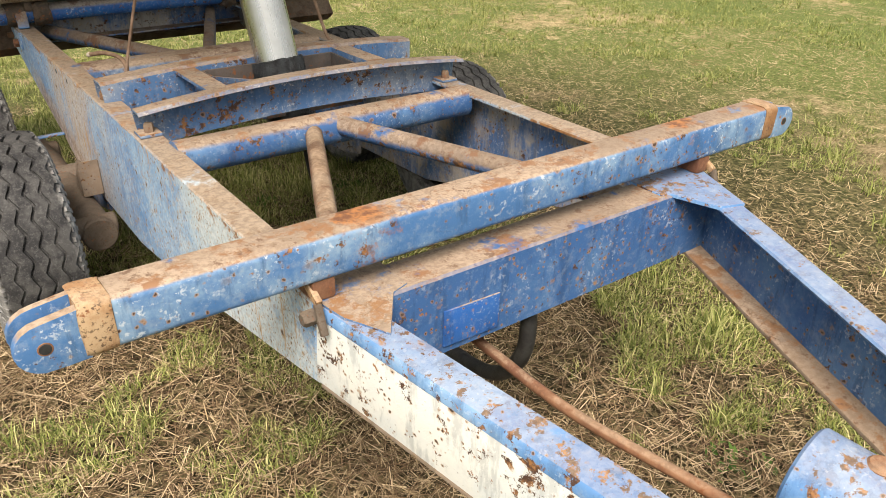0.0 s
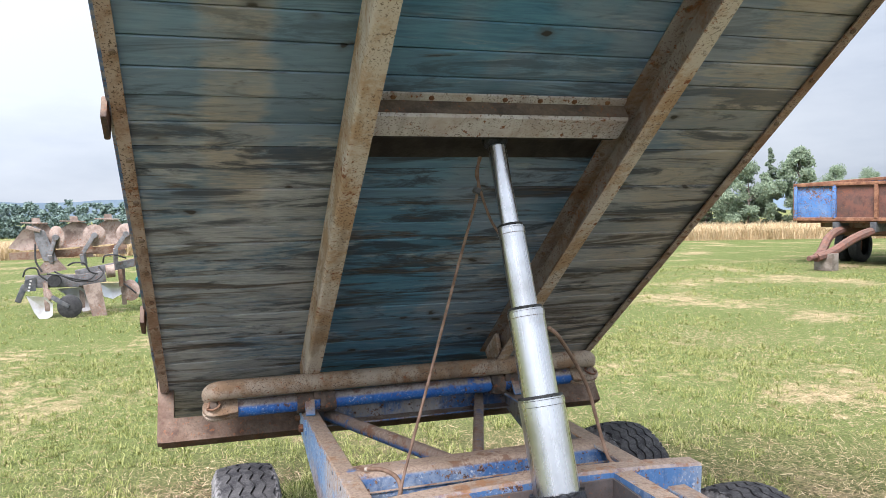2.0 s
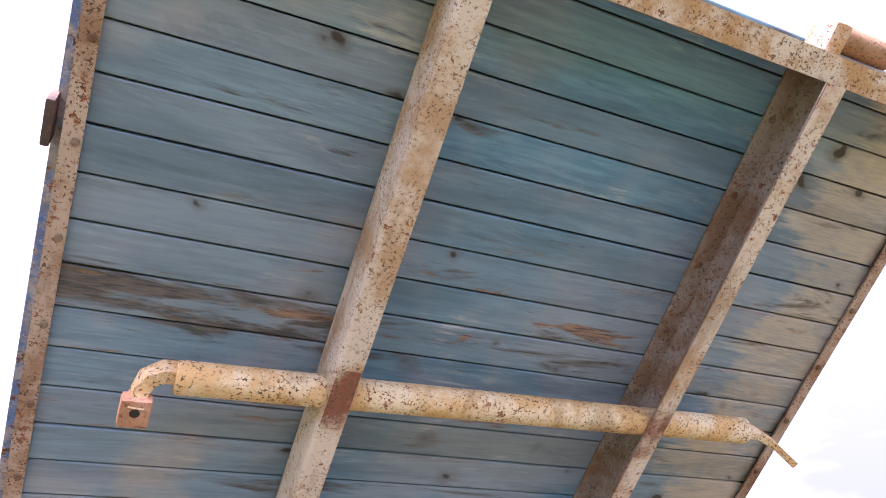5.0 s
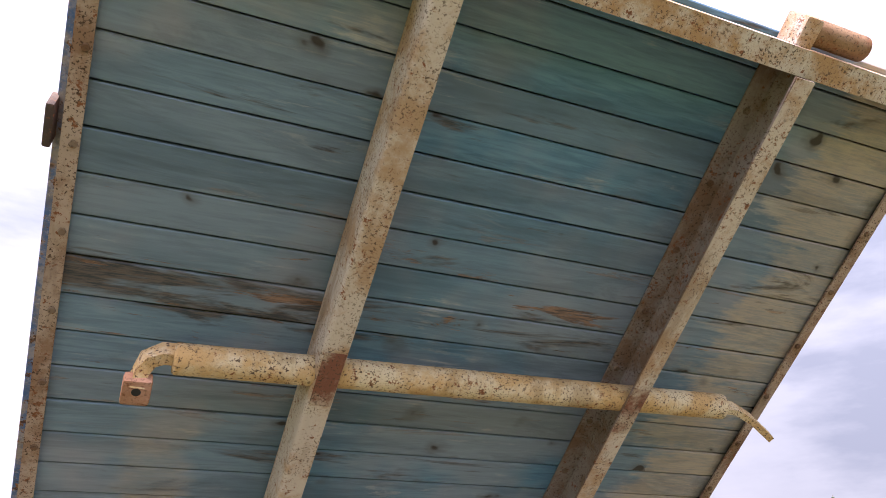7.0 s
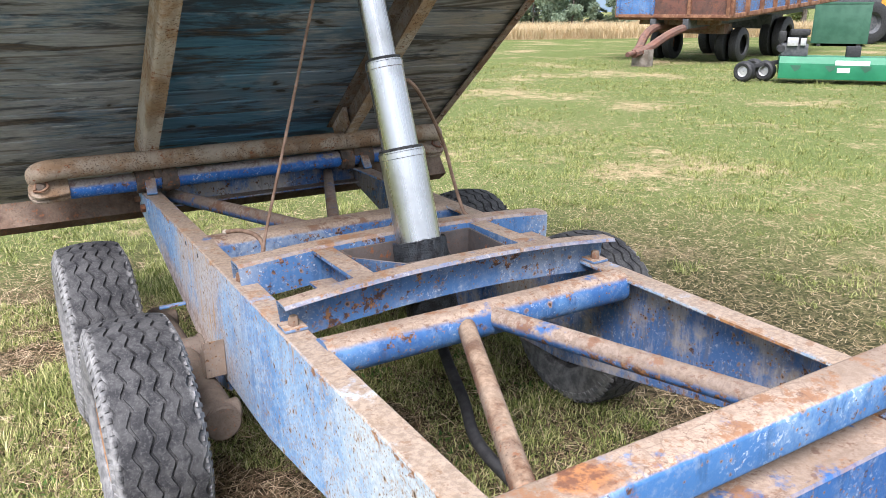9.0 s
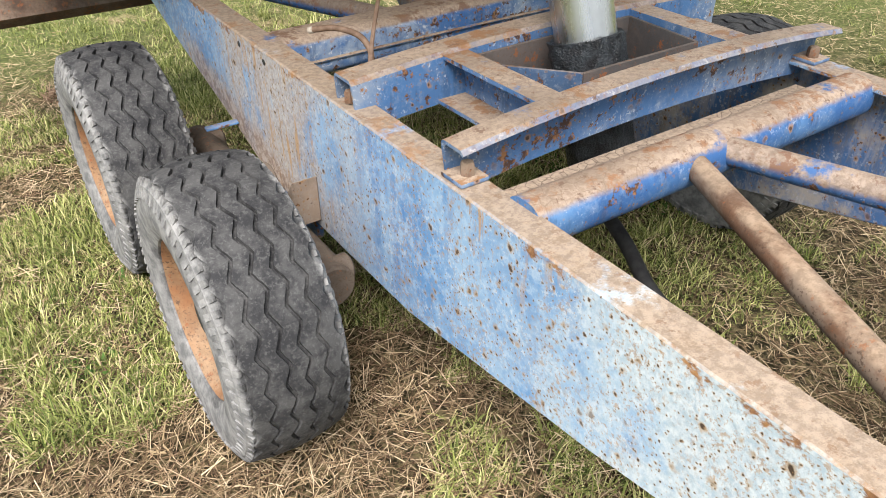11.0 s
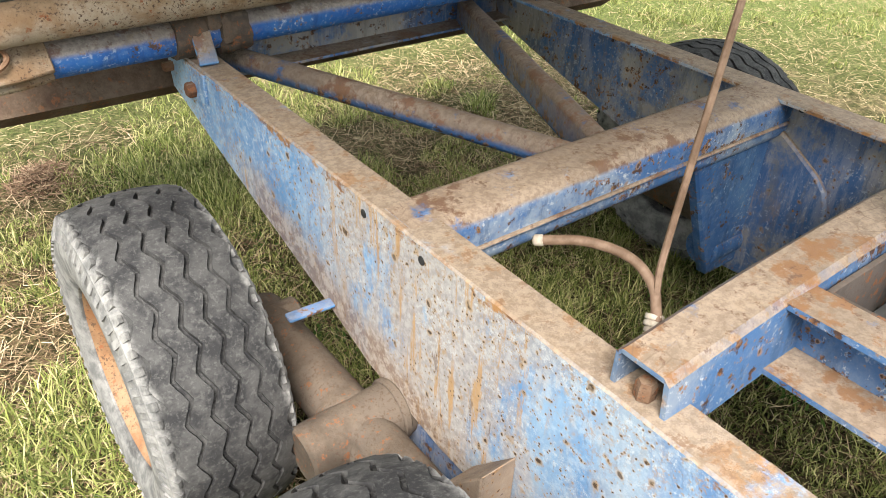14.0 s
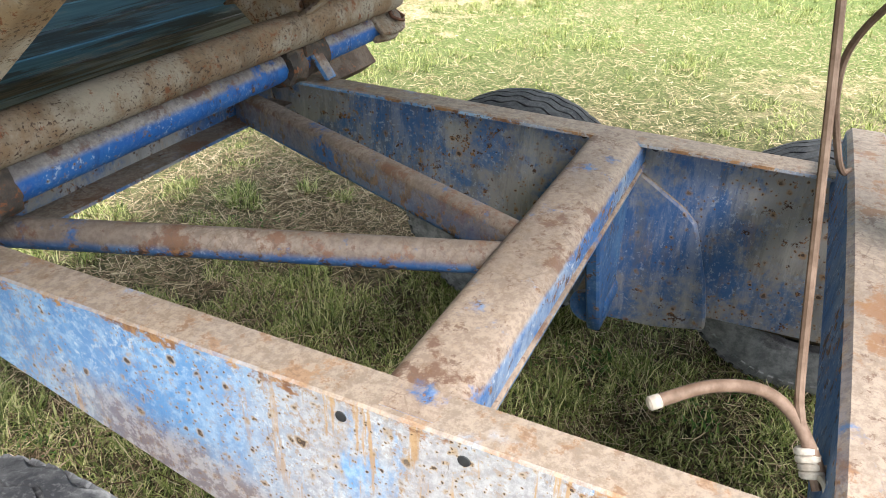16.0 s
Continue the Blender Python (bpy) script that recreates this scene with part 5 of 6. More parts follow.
def grease_collar():
    bm = bmesh.new()
    seg, rows = 60, 9
    grid = []
    for j in range(rows + 1):
        z = -0.075 + 0.098 * j / rows
        ring = []
        for i in range(seg):
            t = 2 * math.pi * i / seg
            r = 0.091 + 0.008 * noise.noise((3 * math.cos(t), 3 * math.sin(t), 25 * z)) + 0.006 * noise.noise((9 * math.cos(t), 9 * math.sin(t), 60 * z))
            ring.append(bm.verts.new((r * math.cos(t), r * math.sin(t), z + 0.008 * noise.noise((4 * math.cos(t), 4 * math.sin(t), 1)))))
        grid.append(ring)
    for a, b in zip(grid, grid[1:]):
        for i in range(seg):
            bm.faces.new((a[i], a[(i + 1) % seg], b[(i + 1) % seg], b[i]))
    bm.faces.new(grid[-1])
    return bm


part("base_collar", grease_collar(), M_GREASE, ram, "collar caked in black grease")
part("foot", tube((0, 0, -0.30), (0, 0, -0.07), 0.088, 28), M_GREASE, ram, "black greasy cylinder foot under the cradle")
hose_l = thing("return_hose", "thin brown hydraulic hose hanging from the ram head", "hose")
part("hose", rope([(-0.13, 0.66, 1.99), (-0.148, 0.66, 1.93), (-0.142, 0.665, 1.86), (-0.232, 0.630, 1.60), (-0.366, 0.570, 1.21), (-0.464, 0.527, 0.93), (-0.486, 0.512, 0.865), (-0.506, 0.492, 0.825), (-0.525, 0.478, 0.800)], 0.0054), M_HOSE, hose_l)
part("loop", rope([(-0.135, 0.665, 1.99), (-0.138, 0.665, 1.90), (-0.125, 0.60, 1.78), (-0.105, 0.55, 1.71)], 0.0048), M_HOSE, hose_l)
part("clip", tube((-0.146, 0.664, 1.855), (-0.136, 0.664, 1.875), 0.02, 12), M_DARK, hose_l)
stub = thing("cut_hose_end", "cut brown hose end tied to a hanging hose beside the cradle", "hose")
part("hose", rope([(-0.515, 0.470, 0.800), (-0.498, 0.496, 0.838), (-0.484, 0.522, 0.866), (-0.492, 0.562, 0.892), (-0.526, 0.615, 0.902), (-0.566, 0.665, 0.892)], 0.0078, 10), M_HOSE, stub)
part("cut_end", tube((-0.563, 0.661, 0.8928), (-0.573, 0.674, 0.889), 0.0086, 12), M_STRING, stub, "pale frayed cut")
for k in range(4):
    p = Vector((-0.512 + 0.004 * k, 0.484 + 0.004 * k, 0.806 + 0.007 * k))
    part("twine", tube(p, p + Vector((0.004, 0.003, 0.007)), 0.0145 - 0.001 * (k % 2), 12), M_STRING, stub, "pale twine wound round both hoses")
for d in ((-0.03, -0.02, -0.012), (0.02, -0.03, -0.02)):
    part("twine_end", rope([(-0.51, 0.485, 0.812), (-0.51 + 0.6 * d[0], 0.485 + 0.6 * d[1], 0.815), (-0.51 + d[0], 0.485 + d[1], 0.805 + d[2])], 0.004, 6), M_STRING, stub)
hose_r = thing("supply_hose", "dark rusty hose sagging from the ram to the frame", "hose")
part("hose", rope([(0.0, 0.38, 1.40), (0.05, 0.40, 1.36), (0.16, 0.48, 1.24), (0.235, 0.53, 1.13), (0.265, 0.53, 1.03), (0.285, 0.50, 0.92), (0.30, 0.48, 0.875), (0.33, 0.46, 0.87)], 0.0070), M_HOSE, hose_r)
hose_b = thing("ground_hose", "thick black rubber hose drooping under the frame", "hose")
part("hose", rope([(0.13, 0.42, 0.62), (0.12, 0.36, 0.42), (0.05, 0.10, 0.33), (-0.01, -0.08, 0.28), (-0.01, -0.32, 0.24), (-0.01, -0.58, 0.22), (-0.03, -0.95, 0.26), (-0.08, -1.15, 0.45), (-0.08, -1.16, 0.66)], 0.021, 12), M_BLACK, hose_b)

# ---- grass ----
def island_mat(name, c1, c2, c3, rough=0.8, trans=0.25):
    """Many small blades or leaves: colour varies from piece to piece."""
    n = Nodes(name, rough, spec=0.25)
    r = n.rand(True)
    c = n.mix(n.step(r, 0.0, 0.55), c1, c2)
    c = n.mix(n.step(r, 0.55, 1.0), c, c3)
    n.color(c)
    if trans:
        t = n.nt.nodes.new("ShaderNodeBsdfTranslucent")
        n.put(c, t.inputs["Color"])
        m = n.nt.nodes.new("ShaderNodeMixShader")
        m.inputs[0].default_value = trans
        out = n.nt.nodes["Material Output"]
        n.put(n.bsdf.outputs[0], m.inputs[1])
        n.put(t.outputs[0], m.inputs[2])
        n.put(m.outputs[0], out.inputs["Surface"])
    return n.mat


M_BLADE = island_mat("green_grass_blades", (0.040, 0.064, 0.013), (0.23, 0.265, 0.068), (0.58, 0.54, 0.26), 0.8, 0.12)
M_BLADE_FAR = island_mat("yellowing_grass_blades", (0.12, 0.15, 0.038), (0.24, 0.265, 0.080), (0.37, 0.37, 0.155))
# near straw is darkened for the shade under the frame; the far copy is paler
M_STRAW = island_mat("shade_darkened_straw", (0.060, 0.033, 0.018), (0.20, 0.135, 0.076), (0.56, 0.44, 0.29), 0.8, 0.08)
M_STRAW_FAR = island_mat("pale_mown_stubble", (0.24, 0.175, 0.095), (0.37, 0.28, 0.16), (0.50, 0.40, 0.25), 0.8, 0.05)
M_CROP = island_mat("ripe_meadow_stalks", (0.44, 0.32, 0.17), (0.53, 0.41, 0.24), (0.62, 0.51, 0.33))
M_WEED = island_mat("dark_clover_leaves", (0.035, 0.085, 0.018), (0.06, 0.13, 0.025), (0.10, 0.19, 0.04))


def mesh_from(name, verts, faces, mat, label, category):
    me = bpy.data.meshes.new(name)
    me.vertices.add(len(verts))
    me.vertices.foreach_set("co", np.asarray(verts, dtype=np.float32).ravel())
    k = faces.shape[1]
    me.loops.add(faces.size)
    me.loops.foreach_set("vertex_index", faces.astype(np.int32).ravel())
    me.polygons.add(len(faces))
    me.polygons.foreach_set("loop_start", np.arange(len(faces), dtype=np.int32) * k)
    me.update(calc_edges=True)
    me.validate()
    me.materials.append(mat)
    return tagged(new(name, me), label, category, "", "stuff")


def soft_noise(x, y, scale, seed):
    """Smooth value noise on arrays, 0 to 1."""
    rng = np.random.default_rng(seed)
    tab = rng.random((256, 256))
    u, v = x * scale + 1000, y * scale + 1000
    i, j = np.floor(u).astype(int), np.floor(v).astype(int)
    a, b = u - i, v - j
    a, b = a * a * (3 - 2 * a), b * b * (3 - 2 * b)
    g = lambda p, q: tab[p % 256, q % 256]
    return (g(i, j) * (1 - a) + g(i + 1, j) * a) * (1 - b) + (g(i, j + 1) * (1 - a) + g(i + 1, j + 1) * a) * b


def blades(x, y, length, width, lean, rng, droop=0.5):
    """Three-faced blades at x, y: returns vertices and triangles."""
    n = len(x)
    a = rng.uniform(0, 2 * np.pi, n)
    b = a + rng.uniform(0.9, 2.2, n)
    z = np.zeros(n)
    sx, sy = np.cos(b) * width / 2, np.sin(b) * width / 2
    lx, ly = np.cos(a) * np.sin(lean), np.sin(a) * np.sin(lean)
    up = np.cos(lean)
    mid = 0.55 * length
    lz = np.maximum(np.cos(lean + droop), 0.02)
    mx, my, mz = x + lx * mid, y + ly * mid, up * mid
    tx = mx + np.cos(a) * np.sin(lean + droop) * (length - mid)
    ty = my + np.sin(a) * np.sin(lean + droop) * (length - mid)
    tz = mz + lz * (length - mid)
    v = np.stack([np.stack([x - sx, y - sy, z], 1), np.stack([x + sx, y + sy, z], 1), np.stack([mx + sx * 0.8, my + sy * 0.8, mz], 1), np.stack([mx - sx * 0.8, my - sy * 0.8, mz], 1), np.stack([tx, ty, tz], 1)], 1).reshape(-1, 3)
    o = np.arange(n)[:, None] * 5
    f = np.concatenate([o + np.array([[0, 1, 2]]), o + np.array([[0, 2, 3]]), o + np.array([[3, 2, 4]])], 0)
    return v, f


def stalks(x, y, length, width, rng):
    """Flat dry stalks lying at all angles, one quad each."""
    n = len(x)
    a, e = rng.uniform(0, 2 * np.pi, n), rng.normal(0.10, 0.22, n)
    dx, dy, dz = np.cos(a) * np.cos(e) * length, np.sin(a) * np.cos(e) * length, np.abs(np.sin(e)) * length
    sx, sy = -np.sin(a) * width / 2, np.cos(a) * width / 2
    z = rng.uniform(0.002, 0.024, n)
    tilt = rng.uniform(-0.7, 0.7, n) * width / 2
    v = np.stack([np.stack([x - sx, y - sy, z - tilt], 1), np.stack([x + sx, y + sy, z + tilt], 1), np.stack([x + dx + sx, y + dy + sy, z + dz + tilt], 1), np.stack([x + dx - sx, y + dy - sy, z + dz - tilt], 1)], 1).reshape(-1, 3)
    return v, np.arange(4 * n).reshape(-1, 4)


def scatter(n, rng, x0, x1, y0, y1, green, tufts):
    """Random places, thinned to green or dry patches."""
    x, y = rng.uniform(x0, x1, n), rng.uniform(y0, y1, n)
    if green and tufts:
        # two thirds stand in tufts
        m = 2 * n // 3
        k = rng.integers(0, max(1, m // 16), m)
        x[:m], y[:m] = x[k] + rng.normal(0, 0.016, m), y[k] + rng.normal(0, 0.016, m)
    p = 0.60 * soft_noise(x, y, 0.9, 1) + 0.40 * soft_noise(x, y, 3.1, 2)
    t = soft_noise(x, y, 9.0, 3)
    dry = 0.10 * np.clip((1.2 - np.hypot(x + 0.9, y + 1.0)) / 0.8, 0, 1)
    dry = np.maximum(dry, 0.12 * np.clip((1.15 - np.hypot(x + 1.9, y - 0.3)) / 0.6, 0, 1))
    keep = (p - dry + 0.28 * (t - 0.5) > (0.46 if tufts else 0.41)) if green else (rng.random(n) < np.clip(1.08 - 1.3 * (p - 1.6 * dry), 0.14, 0.95))
    # thin out towards the sheet's edges, so that sheets run into one another
    edge = np.minimum(np.minimum(x - x0, x1 - x), np.minimum(y - y0, y1 - y))
    keep &= rng.random(n) < np.clip(edge / (0.08 * (x1 - x0) + 0.4), 0, 1)
    return x[keep], y[keep]


def grow():
    rng = np.random.default_rng(5)
    sheets = [(-2.9, 2.2, -2.4, 3.4, 1.0, 1), (-6.0, 7.0, -6.0, 8.5, 1.15, 0), (-12, 19, -10, 19, 1.7, 0)]
    counts = [(450000, 330000), (360000, 330000), (430000, 320000)]
    for (x0, x1, y0, y1, k, near), (ng, ns) in zip(sheets, counts):
        x, y = scatter(ng, rng, x0, x1, y0, y1, True, k < 2)
        n = len(x)
        tall = soft_noise(x, y, 5.0, 8)
        L = rng.uniform(0.022, 0.078, n) * (0.55 + 1.1 * tall ** 2) * (1 + 0.15 * k)
        v, f = blades(x, y, L, rng.uniform(0.0020, 0.0050, n) * k, rng.uniform(0.1, 1.15, n), rng)
        v[:, 2] += np.repeat(0.018 * (soft_noise(x, y, 0.5, 4) - 0.5), 5)
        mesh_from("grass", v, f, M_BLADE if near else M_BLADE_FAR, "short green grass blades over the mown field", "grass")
        x, y = scatter(ns, rng, x0, x1, y0, y1, False, False)
        n = len(x)
        L = rng.uniform(0.018, 0.085, n) * (1.1 if near else 0.8)
        v, f = stalks(x, y, L, rng.uniform(0.0010, 0.0024, n) * k, rng)
        v[:, 2] += np.repeat(0.018 * (soft_noise(x, y, 0.5, 4) - 0.5), 4)
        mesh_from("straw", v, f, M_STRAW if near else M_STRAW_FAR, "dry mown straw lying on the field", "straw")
    # broad-leaved weeds in small clumps
    cx, cy = rng.uniform(-2.6, 2.0, 46), rng.uniform(-2.0, 3.2, 46)
    x = np.repeat(cx, 45) + rng.normal(0, 0.05, 46 * 45)
    y = np.repeat(cy, 45) + rng.normal(0, 0.05, 46 * 45)
    v, f = blades(x, y, rng.uniform(0.02, 0.05, len(x)), rng.uniform(0.008, 0.016, len(x)), rng.uniform(0.2, 1.0, len(x)), rng, 0.8)
    mesh_from("weeds", v, f, M_WEED, "low clumps of dark broad-leaved weeds", "weeds")


def hay_clump():
    rng = np.random.default_rng(61)
    n = 900
    r, a = 0.13 * rng.random(n) ** 0.6, rng.uniform(0, 2 * np.pi, n)
    x, y = -0.88 + r * np.cos(a), 2.95 + r * np.sin(a)
    v, f = stalks(x, y, rng.uniform(0.02, 0.07, n), rng.uniform(0.002, 0.004, n), rng)
    v[:, 2] += np.repeat(0.06 * (1 - (r / 0.13) ** 2) * rng.random(n), 4)
    mesh_from("hay_clump", v, f, M_HAY, "small brown clod of matted dry hay", "hay")


M_HAY = island_mat("matted_brown_hay", (0.10, 0.055, 0.032), (0.20, 0.125, 0.08), (0.36, 0.25, 0.165), 0.9, 0.0)
grow()
hay_clump()


# ---- far field, woods and hills ----
def crop_field(name, corners, n, height, seed):
    rng = np.random.default_rng(seed)
    (ax, ay), (bx, by), (dx, dy) = corners
    u, w = rng.random(n), rng.random(n) ** 2.0
    x, y = ax + (bx - ax) * u + dx * w, ay + (by - ay) * u + dy * w
    v, f = blades(x, y, rng.uniform(0.65, 1.1, n) * height, rng.uniform(0.012, 0.03, n), rng.uniform(0, 0.45, n), rng, 0.5)
    v[:, 2] += np.repeat(dip_array(x, y), 5)
    return mesh_from(name, v, f, M_CROP, "belt of tall ripe yellow meadow grass", "meadow")


def dip_array(x, y):
    return np.array([dip(a, b) for a, b in zip(x, y)])


crop_field("meadow", ((14, 36), (46, 24), (14, 22)), 60000, 0.95, 11)
crop_field("meadow", ((-14, 34), (2, 36), (-6, 50)), 36000, 0.85, 12)


def leaf_cloud(centres, radii, n, size, rng):
    """Leaf quads spread through clumps, with gaps between."""
    k = rng.integers(0, len(centres), n)
    d = rng.normal(0, 1, (n, 3))
    d /= np.linalg.norm(d, axis=1)[:, None]
    r = rng.random(n) ** 0.7
    p = np.asarray(centres)[k] + d * (np.asarray(radii)[k] * r)[:, None] * np.array([1, 1, 0.8])
    a = rng.normal(0, 1, (n, 3))
    a /= np.linalg.norm(a, axis=1)[:, None]
    b = np.cross(a, rng.normal(0, 1, (n, 3)))
    b /= np.linalg.norm(b, axis=1)[:, None]
    s = (size * rng.uniform(0.6, 1.4, n))[:, None]
    v = np.stack([p - a * s, p + b * s * 0.5, p + a * s, p - b * s * 0.5], 1).reshape(-1, 3)
    f = np.arange(n * 4).reshape(-1, 4)
    return v, f


# foliage colours are lightened and greyed to stand for haze over the field
M_LEAF = island_mat("haze_paled_birch_leaves", (0.22, 0.29, 0.12), (0.33, 0.40, 0.15), (0.48, 0.50, 0.21), 0.8, 0.5)
M_BUSH = island_mat("haze_paled_willow_leaves", (0.19, 0.25, 0.17), (0.27, 0.34, 0.235), (0.38, 0.45, 0.31), 0.8, 0.5)
M_NEEDLE = island_mat("haze_paled_spruce_needles", (0.16, 0.21, 0.155), (0.23, 0.29, 0.205), (0.33, 0.39, 0.28), 0.8, 0.45)
M_BARK = simple("grey_bark", (0.10, 0.08, 0.06), (0.22, 0.19, 0.16), 6, 0.9)


def raw_part(name, v, f, mat, parent):
    ob = mesh_from(name, v, f, mat, "", "")
    for key in ("kind", "label", "category"):
        if key in ob:
            del ob[key]
    ob.parent = parent
    return ob


def leafy_tree(x, y, h, spread, seed, mat, n=5200, size=0.13, label="leafy tree with a loose open crown"):
    rng = np.random.default_rng(seed)
    z0 = dip(x, y)
    t = thing("tree", label, "tree", pose(x, y, z0), "trees behind the field")
    bm = tube((0, 0, 0), (0.02 * h, 0, 0.55 * h), 0.022 * h, 10, None, 0.012 * h)
    bm = tube((0.02 * h, 0, 0.54 * h), (0, 0.02 * h, 0.93 * h), 0.012 * h, 8, bm, 0.003 * h)
    centres, radii = [], []
    for i in range(64):
        a, u = rng.uniform(0, 6.28), rng.uniform(0.12, 1.0)
        r = spread * math.sin(math.pi * min(0.95, u * 0.86 + 0.08)) * rng.uniform(0.3, 1.0)
        c = Vector((r * math.cos(a), r * math.sin(a), h * u))
        centres.append(c)
        radii.append(spread * rng.uniform(0.16, 0.36))
        if i % 3 == 0:
            bm = tube((0, 0, max(0.1, u - 0.16) * h), c, 0.006 * h, 6, bm, 0.002 * h)
    part("trunk", bm, M_BARK, t)
    v, f = leaf_cloud([tuple(c) for c in centres], radii, n, size, rng)
    raw_part("crown", v, f, mat, t)
    return t


def spruce(x, y, h, seed):
    rng = np.random.default_rng(seed)
    t = thing("spruce_tree", "slender dark spruce with ragged drooping branches", "tree", pose(x, y, dip(x, y)), "trees behind the field")
    bm = tube((0, 0, 0), (0, 0, h), 0.016 * h, 8, None, 0.002 * h)
    pts, sizes = [], []
    for i in range(64):
        u = 0.08 + 0.9 * (i + rng.random()) / 64
        reach = 0.29 * h * (1 - u) ** 0.95 * rng.uniform(0.55, 1.15) + 0.05
        a = rng.uniform(0, 6.28)
        tip = Vector((reach * math.cos(a), reach * math.sin(a), h * u - 0.25 * reach))
        if i % 3 == 0:
            bm = tube((0, 0, h * u), tip, 0.012, 5, bm, 0.004)
        for k in range(5):
            w = (k + 0.6) / 5
            pts.append((tip.x * w, tip.y * w, h * u + (tip.z - h * u) * w - 0.05 * w))
            sizes.append(0.07 + 0.12 * reach * (1.2 - w))
    part("trunk", bm, M_BARK, t)
    v, f = leaf_cloud(pts, sizes, 22000, 0.085, rng)
    raw_part("crown", v, f, M_NEEDLE, t)
    return t


def polar(bearing, dist):
    """A place by compass bearing from where the walk begins."""
    return -1.2 + dist * math.sin(radians(bearing)), -2.0 + dist * math.cos(radians(bearing))


for bearing, dist, h, seed in ((51.4, 62, 9.6, 21), (52.6, 66, 9.4, 22), (41.6, 58, 5.9, 23), (60.5, 70, 11.0, 24), (38.7, 64, 5.0, 30)):
    spruce(*polar(bearing, dist), h, seed)
for bearing, dist, h, w, seed in ((55.4, 60, 9.2, 2.6, 25), (57.4, 66, 9.0, 2.4, 26), (64.0, 66, 11.0, 3.0, 27)):
    leafy_tree(*polar(bearing, dist), h, w, seed, M_LEAF, 26000, 0.10, "tall birch with yellow-green leaves")
for bearing, dist, h, w, seed in ((43.4, 56, 5.4, 1.6, 31), (40.2, 55, 4.6, 1.9, 32), (37.4, 58, 4.4, 2.0, 33), (45.8, 120, 7.0, 2.6, 34), (47.6, 125, 6.6, 2.8, 35), (49.6, 130, 7.4, 2.6, 36), (35.0, 60, 4.8, 2.2, 37), (32.5, 64, 4.2, 2.2, 38)):
    leafy_tree(*polar(bearing, dist), h, w, seed, M_BUSH, 20000, 0.09, "bushy dark green willow at the field edge")


def far_wood():
    rng = np.random.default_rng(40)
    cs, rs = [], []
    for i in range(620):
        b = rng.uniform(-32, 26)
        d = rng.uniform(270, 330)
        x, y = polar(b, d)
        h = rng.uniform(9.5, 13.5)
        for k in range(3):
            cs.append((x + rng.normal(0, 1.5), y, dip(x, y) + h * (0.16 + 0.33 * k)))
            rs.append(2.6 - 0.6 * k)
    v, f = leaf_cloud(cs, rs, 190000, 0.52, rng)
    mesh_from("far_wood", v, f, M_FARWOOD, "distant belt of mixed woodland across the valley, coloured with haze", "woodland")


# distance haze is mixed into these greens, no air is modelled
M_FARWOOD = island_mat("haze_tinted_woodland", (0.115, 0.165, 0.155), (0.135, 0.19, 0.165), (0.155, 0.215, 0.175), 0.9, 0.0)
far_wood()


def hills():
    bm = bmesh.new()
    for d, top, seed in ((1500, 46, 1), (2100, 62, 9)):
        lo, hi = [], []
        for i in range(90):
            b = -50 + 100 * i / 89
            x, y = polar(b, d)
            z = top * (0.55 + 0.6 * noise.noise((i * 0.09, seed, 0)) + 0.12 * noise.noise((i * 0.6, seed, 4)))
            lo.append(bm.verts.new((x, y, -60)))
            hi.append(bm.verts.new((x, y, max(z, 4))))
        for i in range(89):
            bm.faces.new((lo[i], lo[i + 1], hi[i + 1], hi[i]))
    # the blue is painted haze, not the colour of the hills
    m = simple("haze_tinted_hills", (0.15, 0.205, 0.275), (0.19, 0.25, 0.32), 0.01, 1.0, 0, 0.0)
    tagged(link("backdrop", bm, m, None, "", True), "wooded hills far off, coloured with blue haze", "hills", "", "structure")


hills()


